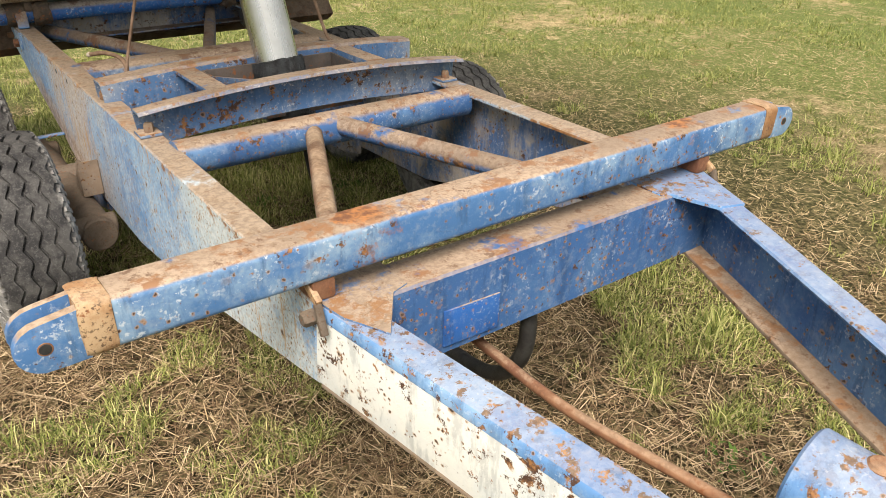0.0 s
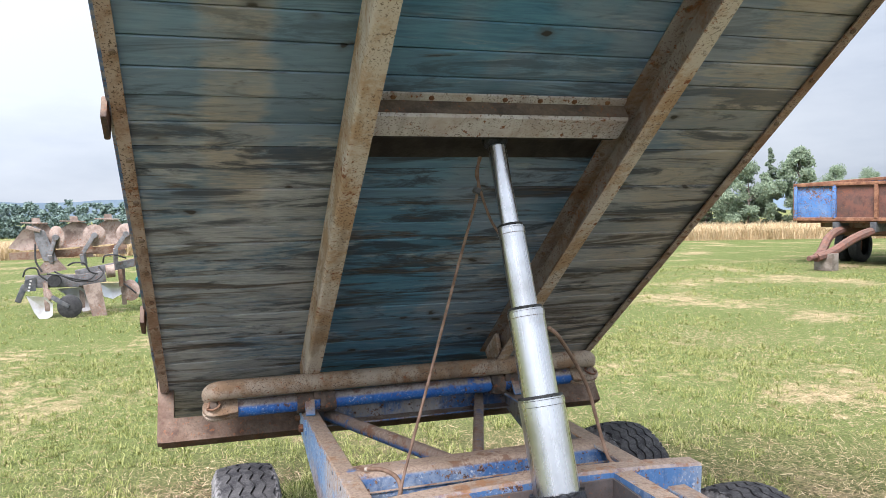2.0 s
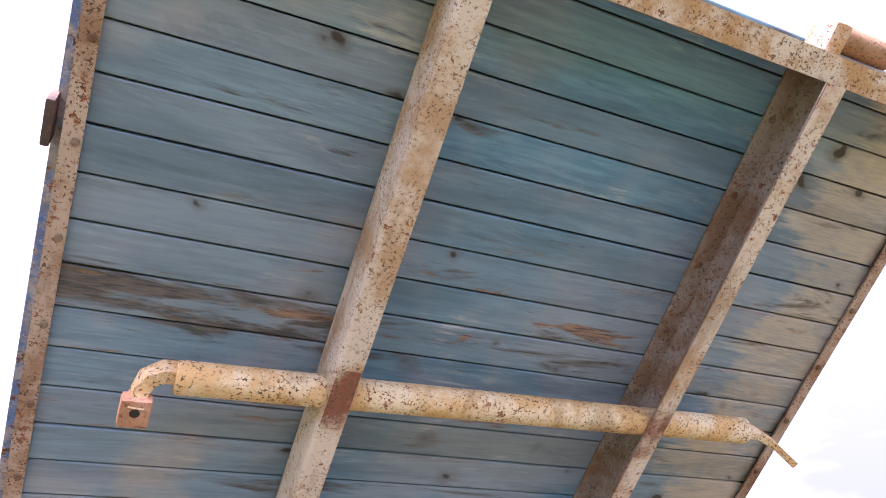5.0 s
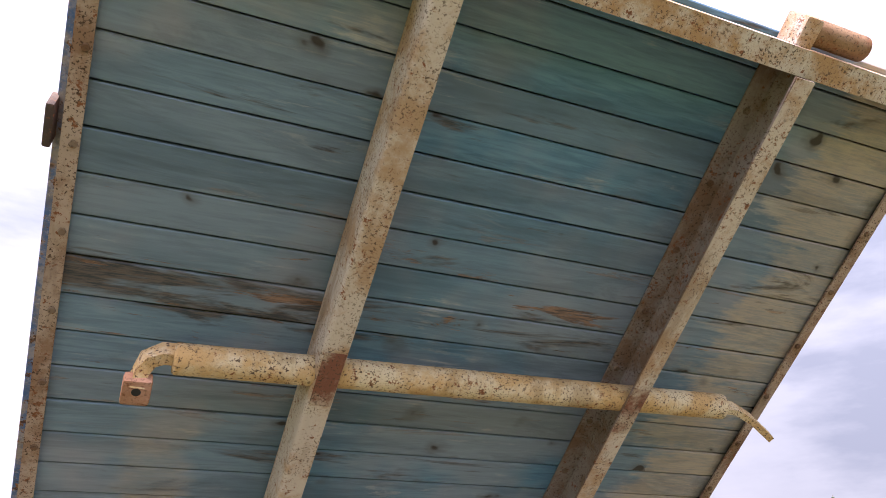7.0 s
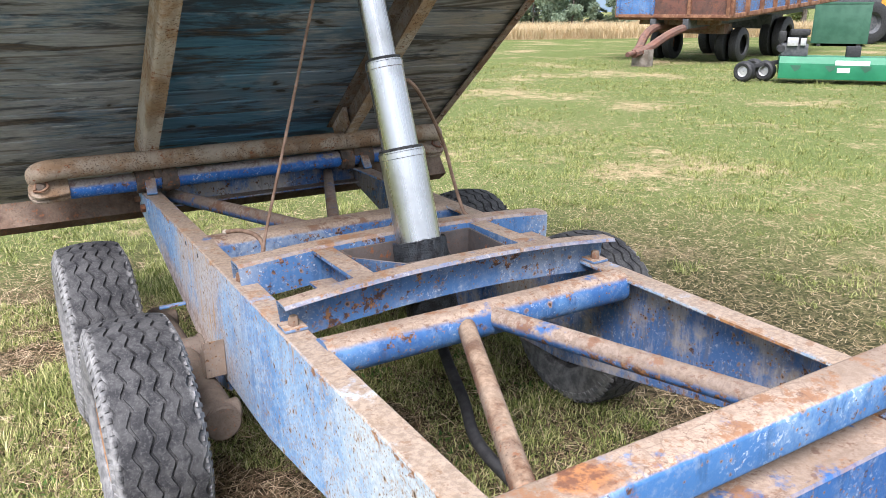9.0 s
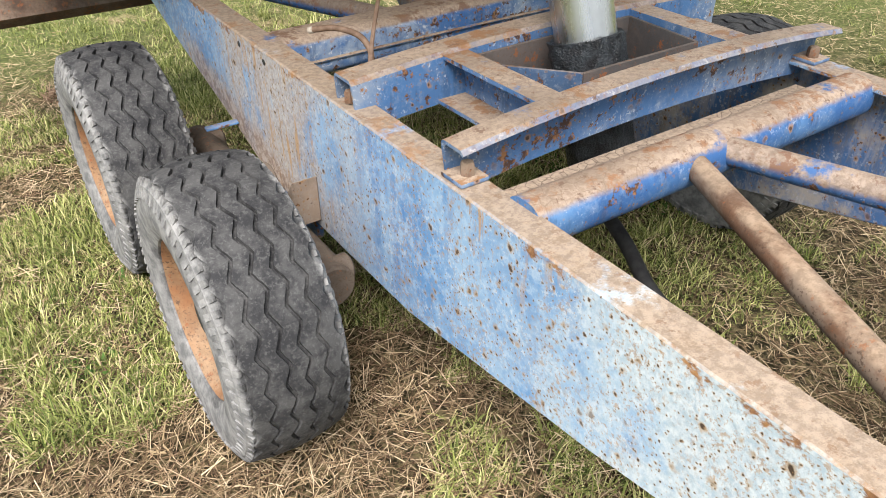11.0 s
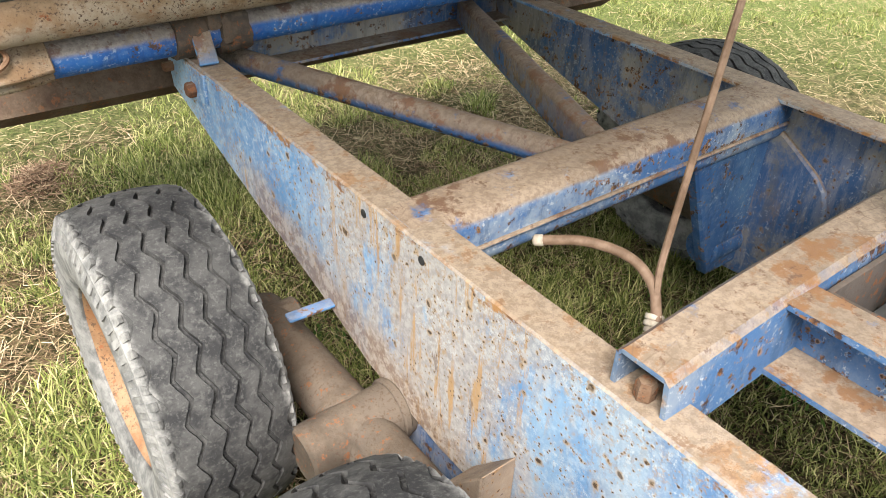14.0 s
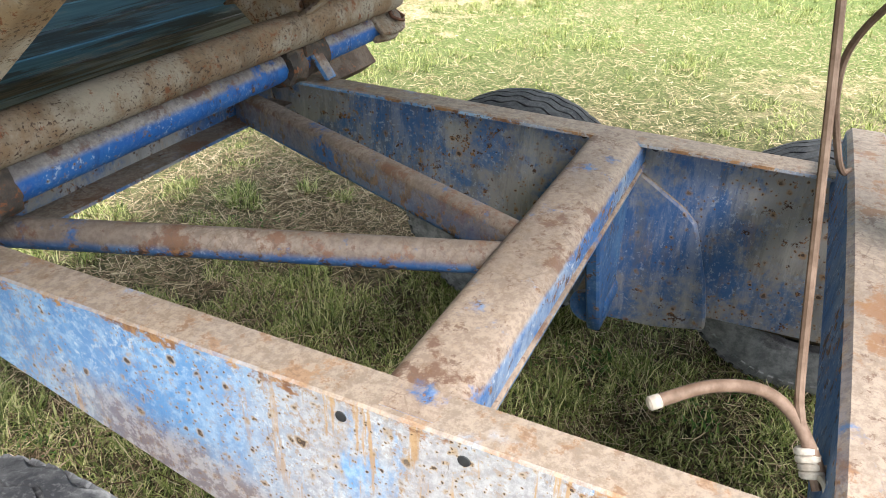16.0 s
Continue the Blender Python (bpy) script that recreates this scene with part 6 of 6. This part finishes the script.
# ---- parked trailer beyond ----
def far_trailer():
    t = thing("parked_tipper_trailer", "parked tipping trailer with rusted blue steel sides", "trailer", pose(14.9, 14.45, 0, 0, 0, -73) @ Matrix.Scale(1.18, 4))
    # own frame: y runs back along the trailer from the drawbar eye, x across
    m_red = rusty("rust_red_paint", (0.13, 0.058, 0.042), (0.085, 0.048, 0.038), 0.15)
    m_side = painted("chipped_blue_side", (0.05, 0.15, 0.36), (0.11, 0.21, 0.38), (0.45, 0.7), 0.53, dust=0.3)
    z0, z1, w, y0, y1 = 1.17, 2.04, 1.5, 1.9, 10.5
    bodybox = part("floor", bar((0, y0, z0 - 0.05), (0, y1, z0 + 0.45), 2 * w, 0.10), M_RUST, t)
    tilt = 0.47 / (y1 - y0)
    k = 9
    for s in (-1, 1):
        part("side_panel", bar((s * w, y0, z0 + 0.435), (s * w, y1, z0 + 0.435 + 0.47), 0.04, 0.86), m_side, t, "dented blue side with rust")
        part("top_rail", bar((s * w, y0, z1), (s * w, y1, z1 + 0.47), 0.12, 0.08), M_RUST, t)
        part("bottom_rail", bar((s * (w + 0.02), y0, z0), (s * (w + 0.02), y1, z0 + 0.47), 0.10, 0.10), M_RUST, t)
        for i in range(k + 1):
            y = y0 + 0.05 + (y1 - y0 - 0.1) * i / k
            part("rib", bar((s * (w + 0.06), y, z0 + tilt * (y - y0)), (s * (w + 0.06), y, z1 + tilt * (y - y0)), 0.10, 0.10), M_RUST, t)
    for i, m in enumerate((m_side, m_red, m_red)):
        xa = w - 2 * w * i / 3
        xb = w - 2 * w * (i + 1) / 3
        part("front_panel", bar((-xa, y0, z0 + 0.435), (-xb, y0, z0 + 0.435), 0.04, 0.86), m, t, "blue front panel, flaking" if i == 0 else "rust-red front panel")
    for i in range(4):
        x = -w + 2 * w * i / 3
        part("rib", bar((x, y0 - 0.05, z0), (x, y0 - 0.05, z1), 0.08, 0.08), M_RUST if i > 1 else m_side, t)
    part("top_rail", bar((-w - 0.06, y0 - 0.03, z1), (w + 0.06, y0 - 0.03, z1), 0.12, 0.08), M_RUST, t)
    part("bottom_rail", bar((-w - 0.06, y0 - 0.03, z0), (w + 0.06, y0 - 0.03, z0), 0.12, 0.08), M_RUST, t)
    part("tailgate", bar((-w, y1, z0 + 1.05), (w, y1, z0 + 1.05), 0.05, 1.1), m_red, t)
    part("corner_stake", bar((-w, y1, z1 + 0.4), (-w, y1, z1 + 0.85), 0.08, 0.08), M_RUST, t)
    for s in (-1, 1):
        part("chassis_rail", bar((s * 0.45, 1.8, 0.98), (s * 0.45, 10.4, 1.36), 0.14, 0.24), M_DARK, t)
        part("drawbar", rope([(s * 0.42, 3.0, 0.92), (s * 0.40, 1.9, 0.88), (s * 0.30, 1.2, 0.72), (s * 0.12, 0.55, 0.42), (0.0, 0.1, 0.31)], 0.105, 8, 6), m_red, t, "cranked red drawbar arm")
    part("front_bolster", bar((-1.1, 2.4, 1.02), (1.1, 2.4, 1.02), 0.16, 0.14), M_RUST_TUBE, t)
    part("front_bolster", bar((-0.9, 3.4, 0.84), (0.9, 3.4, 0.84), 0.5, 0.26), M_RUST_TUBE, t)
    part("rear_bolster", bar((-0.9, 7.0, 0.98), (0.9, 7.0, 0.98), 0.9, 0.40), M_DARK, t)
    part("drawbar_eye", tube((0, 0.15, 0.34), (0, -0.22, 0.30), 0.06), m_red, t)
    part("stand_block", bar((0.05, 0.45, 0.0), (0.05, 0.45, 0.40), 0.42, 0.30), M_BARK, t, "upright timber block")

    def big_wheel(x, y, r, wd):
        wheel_ob = new("wheel")
        wheel_ob.parent = t
        wheel_ob.location = (x, y, r)
        h = wd / 2
        part("tyre", lathe([(r * 0.56, -h + 0.04), (r * 0.62, -h), (r * 0.9, -h + 0.01), (r, -h + 0.05), (r + 0.01, 0), (r, h - 0.05), (r * 0.9, h - 0.01), (r * 0.62, h), (r * 0.56, h - 0.04)], 36), M_BLACK, wheel_ob, "black truck tyre")
        part("rim", lathe([(r * 0.58, -h + 0.05), (r * 0.5, -h + 0.09), (r * 0.2, -h + 0.10), (0.03, -h + 0.06)], 24), M_RUST, wheel_ob)

    for x in (-1.12, -0.76, 0.76, 1.12):
        big_wheel(x, 3.7, 0.44, 0.28)
        big_wheel(x, 7.0, 0.56, 0.32)


far_trailer()


# ---- mower, loader and box ----
M_GREEN = simple("green_machine_paint", (0.010, 0.125, 0.058), (0.02, 0.165, 0.078), 3, 0.4)
M_TEAL = simple("dark_green_box_paint", (0.022, 0.078, 0.047), (0.038, 0.105, 0.066), 2, 0.5)
M_YELLOW = simple("amber_machine_paint", (0.58, 0.235, 0.028), (0.64, 0.28, 0.045), 3, 0.4)
M_WHITE = simple("white_sticker", (0.62, 0.62, 0.60), (0.72, 0.71, 0.68), 6, 0.5)
M_STEEL = simple("dull_bright_steel", (0.45, 0.45, 0.46), (0.60, 0.60, 0.60), 8, 0.4, 0.6)


def pane_mat():
    m = Nodes("tinted_cab_glass", 0.08, 0.0, 0.5)
    m.color((0.17, 0.28, 0.28))
    m.bsdf.inputs["Transmission Weight"].default_value = 0.5
    return m.mat


M_PANE = pane_mat()


def mower():
    t = thing("towed_mower", "green towed finishing mower with a small engine", "mower", pose(14.14, 9.62, 0, 0, 0, -52) @ Matrix.Scale(1.12, 4))
    part("deck", prism([(-0.45, 0.18), (0.45, 0.18), (0.45, 0.32), (0.30, 0.52), (-0.35, 0.52), (-0.45, 0.40)], (0.35, 0.2, 0), (3.1, 0.2, 0)), M_GREEN, t, "bright green sheet-steel deck")
    part("skirt", bar((0.35, -0.26, 0.25), (3.1, -0.26, 0.25), 0.02, 0.30), M_GREEN, t)
    for i in range(4):
        x = 0.65 + 0.62 * i
        part("bracket", prism([(-0.10, 0.0), (0.10, 0.0), (0.0, -0.12), (-0.08, -0.06)], (x, -0.275, 0.36), (x, -0.262, 0.36)), M_TEAL, t)
    part("sticker", bar((1.35, -0.273, 0.42), (1.95, -0.273, 0.42), 0.004, 0.09), M_WHITE, t)
    part("sticker", bar((1.40, -0.273, 0.28), (1.62, -0.273, 0.28), 0.004, 0.09), M_WHITE, t)
    eng = part("engine", bar((0.36, 0.2, 0.64), (0.86, 0.2, 0.64), 0.42, 0.24, bevel=0.03), M_DARK, t, "black petrol engine")
    part("cowl", tube((0.66, 0.2, 0.74), (0.66, 0.2, 1.02), 0.17, 24), M_BLACK, eng)
    part("air_filter", bar((0.50, 0.1, 0.98), (0.86, 0.1, 0.98), 0.24, 0.12, bevel=0.03), M_BLACK, eng)
    part("cylinder_fins", bar((0.46, -0.02, 0.80), (0.66, -0.02, 0.80), 0.10, 0.16, bevel=0.01), M_STEEL, eng)
    part("cylinder_fins", bar((0.70, -0.02, 0.80), (0.80, -0.02, 0.80), 0.10, 0.14, bevel=0.01), M_STEEL, eng)
    part("muffler", tube((0.36, -0.02, 0.66), (0.36, 0.42, 0.66), 0.075, 16), M_BLACK, eng)
    part("fuel_tank", bar((0.30, 0.2, 0.90), (0.44, 0.2, 0.90), 0.20, 0.20, bevel=0.03), M_BLACK, eng)
    part("battery", bar((1.55, 0.1, 0.62), (1.80, 0.1, 0.62), 0.20, 0.20), M_BLACK, t)
    part("tow_arm", bar((0.4, 0.2, 0.40), (-0.35, 0.1, 0.26), 0.08, 0.08), M_BLACK, t)
    for x, y in ((-0.28, -0.14), (0.12, 0.20), (2.9, 0.72), (-0.1, 0.75)):
        w = new("wheel")
        w.parent = t
        w.location, w.rotation_euler, w.scale = (x, y, 0.21), (0, 0, radians(62)), (0.8, 0.8, 0.8)
        part("tyre", lathe([(0.13, -0.10), (0.20, -0.115), (0.25, -0.085), (0.262, 0), (0.25, 0.085), (0.20, 0.115), (0.13, 0.10)], 32), M_BLACK, w, "fat black turf tyre")
        part("rim", lathe([(0.135, -0.09), (0.11, -0.05), (0.04, -0.06), (0.01, -0.06)], 24), M_STEEL, w)
    part("lift_link", bar((2.75, -0.30, 0.15), (2.75, -0.30, 0.55), 0.05, 0.05), M_STEEL, t)


mower()


def steel_box():
    t = thing("steel_container", "dark green open steel container", "container", pose(30.45, 19.35, 0, 0, 0, -57))
    for a, b in (((0, 0), (2.15, 0)), ((2.15, 0), (2.15, 5)), ((2.15, 5), (0, 5)), ((0, 5), (0, 0))):
        part("wall", bar((*a, 0.95), (*b, 0.95), 0.06, 1.66), M_TEAL, t)
        part("rim", bar((*a, 1.80), (*b, 1.80), 0.10, 0.08), M_TEAL, t)
    part("floor", bar((0, 2.5, 0.2), (2.15, 2.5, 0.2), 5, 0.1), M_TEAL, t)
    for x in (0.3, 1.85):
        part("skid", bar((x, 0, 0.07), (x, 5, 0.07), 0.15, 0.15), M_BLACK, t)


steel_box()


def loader():
    t = thing("amber_loader", "amber yellow wheeled machine with a glazed cab", "loader", pose(34.26, 20.49, 0, 0, 0, -20) @ Matrix.Scale(1.25, 4))
    part("chassis", bar((-0.6, 0, 1.0), (2.6, 0, 1.0), 1.3, 0.7, bevel=0.06), M_DARK, t)
    part("engine_hood", bar((0.9, 0, 1.85), (3.0, 0, 1.80), 1.2, 1.1, bevel=0.1), M_YELLOW, t)
    cab = part("cab_floor", bar((-1.4, 0, 1.5), (0.9, 0, 1.5), 1.7, 0.5, bevel=0.04), M_DARK, t)
    for x in (-1.35, -0.15, 0.85):
        for y in (-0.8, 0.8):
            part("pillar", bar((x, y, 1.7), (x * 0.97, y * 0.95, 3.75), 0.14, 0.14), M_YELLOW, cab)
    part("roof", bar((-1.5, 0, 3.80), (1.0, 0, 3.80), 1.8, 0.20, bevel=0.06), M_YELLOW, cab)
    for y in (-0.78, 0.78):
        part("pane", bar((-1.28, y, 2.72), (-0.22, y, 2.72), 0.02, 1.8), M_PANE, cab)
        part("pane", bar((-0.08, y, 2.72), (0.80, y, 2.72), 0.02, 1.8), M_PANE, cab)
    part("pane", bar((-1.34, -0.7, 2.72), (-1.34, 0.7, 2.72), 0.02, 1.8), M_PANE, cab)
    for x, y in ((-1.3, -0.7), (-1.3, 0.7)):
        part("beacon", tube((x, y, 3.9), (x, y, 4.18), 0.09, 14), M_YELLOW, cab)
    part("exhaust", rope([(-3.3, 0.5, 1.2), (-3.3, 0.5, 2.6), (-3.32, 0.5, 3.2), (-3.5, 0.5, 3.45)], 0.13, 12), M_DARK, t, "grey exhaust pipe")
    for x in (0.4, 2.6):
        for y in (-0.95, 0.95):
            w = new("wheel")
            w.parent = t
            w.location, w.rotation_euler = (x, y, 0.75), (0, 0, radians(90))
            part("tyre", lathe([(0.38, -0.20), (0.6, -0.24), (0.74, -0.18), (0.76, 0), (0.74, 0.18), (0.6, 0.24), (0.38, 0.20)], 32), M_BLACK, w)
            part("rim", lathe([(0.39, -0.18), (0.3, -0.06), (0.05, -0.06)], 20), M_DARK, w)


loader()


# ---- mounted plough ----
def sheet(pts, y, t=0.02, bow=0.0, bm=None):
    """A plate from its outline (x, z) at depth y, bowed towards its middle."""
    nb = bmesh.new()
    cx = sum(q[0] for q in pts) / len(pts)
    cz = sum(q[1] for q in pts) / len(pts)
    for d in (0.0, t):
        rim = [nb.verts.new((x, y + d, z)) for x, z in pts]
        hub = nb.verts.new((cx, y + d + bow, cz))
        for i in range(len(rim)):
            nb.faces.new((rim[i], rim[(i + 1) % len(rim)], hub))
        if d == 0.0:
            first = rim
    for i in range(len(rim)):
        nb.faces.new((first[i], first[(i + 1) % len(rim)], rim[(i + 1) % len(rim)], rim[i]))
    bmesh.ops.recalc_face_normals(nb, faces=nb.faces)
    return merge(bm, nb)


def disc_mesh(x, y, z, r, turn):
    d = lathe([(0.0, 0.0), (0.4 * r, 0.006), (0.97 * r, 0.014), (r, 0.018), (0.4 * r, 0.020), (0.0, 0.024)], 36)
    bmesh.ops.rotate(d, verts=d.verts, cent=(0, 0, 0), matrix=Matrix.Rotation(radians(turn), 3, "Z"))
    bmesh.ops.translate(d, verts=d.verts, vec=(x, y, z))
    return d


def plough():
    t = thing("reversible_plough", "grey reversible plough with discs, mud-worn mouldboards and hoses", "plough", pose(-3.06, 12.77, 0, 0, 0, 7))
    m_grey = rusty("grey_plough_paint", (0.17, 0.175, 0.18), (0.10, 0.10, 0.10), 0.3, 0.6)
    m_mud = rusty("dried_soil_on_steel", (0.30, 0.24, 0.20), (0.17, 0.125, 0.10), 0.2, 0.6)
    m_bright = simple("scoured_steel", (0.62, 0.63, 0.65), (0.46, 0.42, 0.38), 3, 0.3, 0.5)
    m_teal = simple("teal_wheel_paint", (0.02, 0.19, 0.18), (0.04, 0.26, 0.24), 4, 0.5)
    part("main_beam", bar((-0.830, 0.10, 0.646), (0.018, 0.10, 0.620), 0.16, 0.22, bevel=0.02), m_grey, t, "square grey main beam")
    part("rear_beam", bar((-0.037, 0.10, 0.738), (1.033, 0.22, 0.915), 0.12, 0.14, bevel=0.015), m_grey, t)
    part("lower_beam", bar((0.000, 0.05, 0.627), (0.443, 0.08, 0.683), 0.10, 0.20, bevel=0.015), m_grey, t)
    part("hitch_hook", bar((-0.952, 0.05, 0.295), (-0.830, 0.05, 0.590), 0.08, 0.10, bevel=0.02), M_DARK, t)
    plate = part("hole_plate", sheet([(-0.867, 0.480), (-0.830, 0.664), (-0.664, 0.720), (-0.664, 0.480)], 0.0), M_DARK, t)
    for k in range(4):
        part("hole", tube((-0.775 + 0.012 * k, -0.004, 0.49 + 0.056 * k), (-0.775 + 0.012 * k, 0.004, 0.49 + 0.056 * k), 0.018, 10), m_bright, plate)
    part("headstock", sheet([(-0.627, 0.756), (-0.166, 0.830), (-0.332, 1.033), (-0.461, 1.063), (-0.609, 0.867)], 0.02, 0.16), m_mud, t)
    for c in (0.0, 0.16):
        part("turnover_arm", sheet([(-0.535, 0.996), (-0.314, 0.996), (-0.498, 1.513), (-0.664, 1.605), (-0.646, 1.365)], c, 0.025), m_grey, t)
    part("turnover_cap", bar((-0.775, 0.08, 1.587), (-0.561, 0.08, 1.513), 0.22, 0.06, bevel=0.01), m_mud, t)
    part("turnover_ram", tube((-0.369, -0.12, 0.646), (-0.369, 0.02, 0.646), 0.11, 24), M_BLACK, t, "black turnover motor")
    part("accumulator", tube((0.450, -0.02, 0.768), (0.598, -0.02, 0.782), 0.115, 24), m_mud, t)
    for k in range(3):
        dx, dz, y = (0.0, 0.60, 1.17)[k], (0.0, 0.02, 0.05)[k], 0.25 + 0.12 * k
        up = part("upper_leg", sheet([(x + dx, z + dz) for x, z in ((-0.708, 1.742), (-0.583, 1.742), (-0.546, 1.550), (-0.332, 0.996), (-0.480, 0.996), (-0.701, 1.550))], y + 0.10, 0.05), m_mud, t)
        part("mouldboard", sheet([(x + dx, z + dz) for x, z in ((-0.849, 1.531), (-0.664, 1.642), (-0.461, 1.624), (-0.295, 1.384), (-0.461, 1.199), (-0.867, 1.173), (-1.077, 1.225))], y, 0.015, 0.10), m_mud, up, "raised mouldboard, soil-coloured")
        part("share", sheet([(x + dx, z + dz) for x, z in ((-1.070, 1.144), (-0.664, 1.151), (-0.351, 1.218), (-0.332, 1.107), (-0.664, 1.011), (-1.052, 1.026))], y - 0.03), M_RUST_TUBE, up)
        part("trash_bar", bar((-0.87 + dx, y, 1.66 + dz), (-0.45 + dx, y, 1.645 + dz), 0.10, 0.02), m_mud, up)
    for cx, cz, r, ax, az, bx, bz, turn in ((-0.33, 1.40, 0.20, -0.42, 1.10, -0.40, 0.95, 40), (0.28, 1.42, 0.195, 0.08, 1.10, 0.11, 0.90, 74), (0.80, 1.43, 0.19, 0.62, 1.18, 0.62, 0.92, 60)):
        arm = part("disc_arm", bar((bx, 0.05, bz), (ax, 0.0, az), 0.08, 0.08, bevel=0.012), m_grey, t)
        part("disc_link", bar((ax, 0.0, az), (cx, -0.02, cz), 0.07, 0.07, bevel=0.012), m_grey, arm)
        part("coulter_disc", disc_mesh(cx, 0.03, cz, r, turn), m_mud, arm, "round coulter disc")
        part("hub", tube((cx, -0.06, cz), (cx, 0.03, cz), 0.055, 16), m_grey, arm)
    part("coulter_disc", disc_mesh(-0.15, -0.22, 0.20, 0.205, 78), M_BLACK, t, "dark lower disc")
    part("disc_arm", bar((-0.424, -0.1, 0.369), (-0.148, -0.2, 0.203), 0.07, 0.07), M_DARK, t)
    part("disc_arm", bar((-0.498, 0.0, 0.480), (-0.424, -0.1, 0.332), 0.06, 0.08), m_mud, t)
    part("skid_plate", sheet([(0.074, 0.554), (0.351, 0.590), (0.450, -0.044), (0.221, -0.066)], -0.18, 0.03, 0.03), m_mud, t)
    for outline, y in (([(-0.812, 0.406), (-0.517, 0.369), (-0.406, 0.258), (-0.424, 0.037), (-0.590, -0.055), (-0.701, 0.111)], -0.05), ([(-0.351, 0.487), (0.037, 0.498), (0.166, 0.369), (0.185, 0.074), (0.055, 0.055), (-0.111, 0.295)], 0.15), ([(0.351, 0.535), (0.738, 0.535), (0.738, 0.332), (0.554, 0.240), (0.406, 0.295)], 0.28)):
        part("mouldboard", sheet(outline, y, 0.015, 0.08), m_bright, t, "scoured bright mouldboard")
        part("lower_leg", bar((outline[1][0], y + 0.08, outline[1][1] + 0.25), (outline[1][0] + 0.02, y + 0.08, 0.12), 0.08, 0.12), m_mud, t)
    part("coulter_disc", disc_mesh(0.84, 0.10, 0.40, 0.195, 52), m_mud, t)
    part("disc_arm", bar((0.683, 0.10, 0.793), (0.701, 0.08, 0.480), 0.07, 0.08), M_RUST_TUBE, t)
    part("end_bracket", bar((0.996, 0.2, 0.941), (1.114, 0.2, 0.904), 0.14, 0.12, bevel=0.02), M_DARK, t)
    w = new("depth_wheel")
    w.parent = t
    w.location, w.rotation_euler = (1.06, 0.12, 0.46), (0, 0, radians(24))
    part("tyre", lathe([(0.10, -0.06), (0.18, -0.07), (0.205, -0.05), (0.207, 0.05), (0.18, 0.07), (0.10, 0.06)], 28), m_teal, w, "teal painted depth wheel")
    part("wheel_arm", rope([(1.041, 0.1, 0.941), (1.144, 0.08, 0.849), (1.218, 0.06, 0.627), (1.162, 0.06, 0.443)], 0.03, 8), M_DARK, t)
    for pts in ([(-0.849, -0.05, 0.738), (-0.793, -0.08, 0.867), (-0.646, -0.08, 0.878), (-0.590, -0.1, 0.756), (-0.480, -0.1, 0.664)], [(-0.155, -0.05, 0.904), (-0.055, -0.1, 0.952), (0.111, -0.12, 0.930), (0.185, -0.12, 0.793), (0.314, -0.1, 0.738)], [(0.406, -0.02, 0.923), (0.443, -0.06, 1.052), (0.609, -0.06, 1.063), (0.793, 0.0, 0.996)], [(-0.480, -0.1, 0.775), (-0.258, -0.13, 0.738), (-0.037, -0.14, 0.635), (0.258, -0.12, 0.627), (0.406, -0.1, 0.756), (0.332, -0.06, 0.867)], [(-0.369, -0.1, 0.812), (-0.148, -0.14, 0.701), (0.148, -0.14, 0.646), (0.295, -0.1, 0.756)], [(0.738, 0.0, 0.535), (0.849, -0.02, 0.443), (0.941, 0.0, 0.351)], [(-0.646, -0.02, 1.292), (-0.646, -0.04, 0.996), (-0.554, -0.08, 0.812)]):
        part("hose", rope(pts, 0.016, 6, 6), M_BLACK, t)


plough()
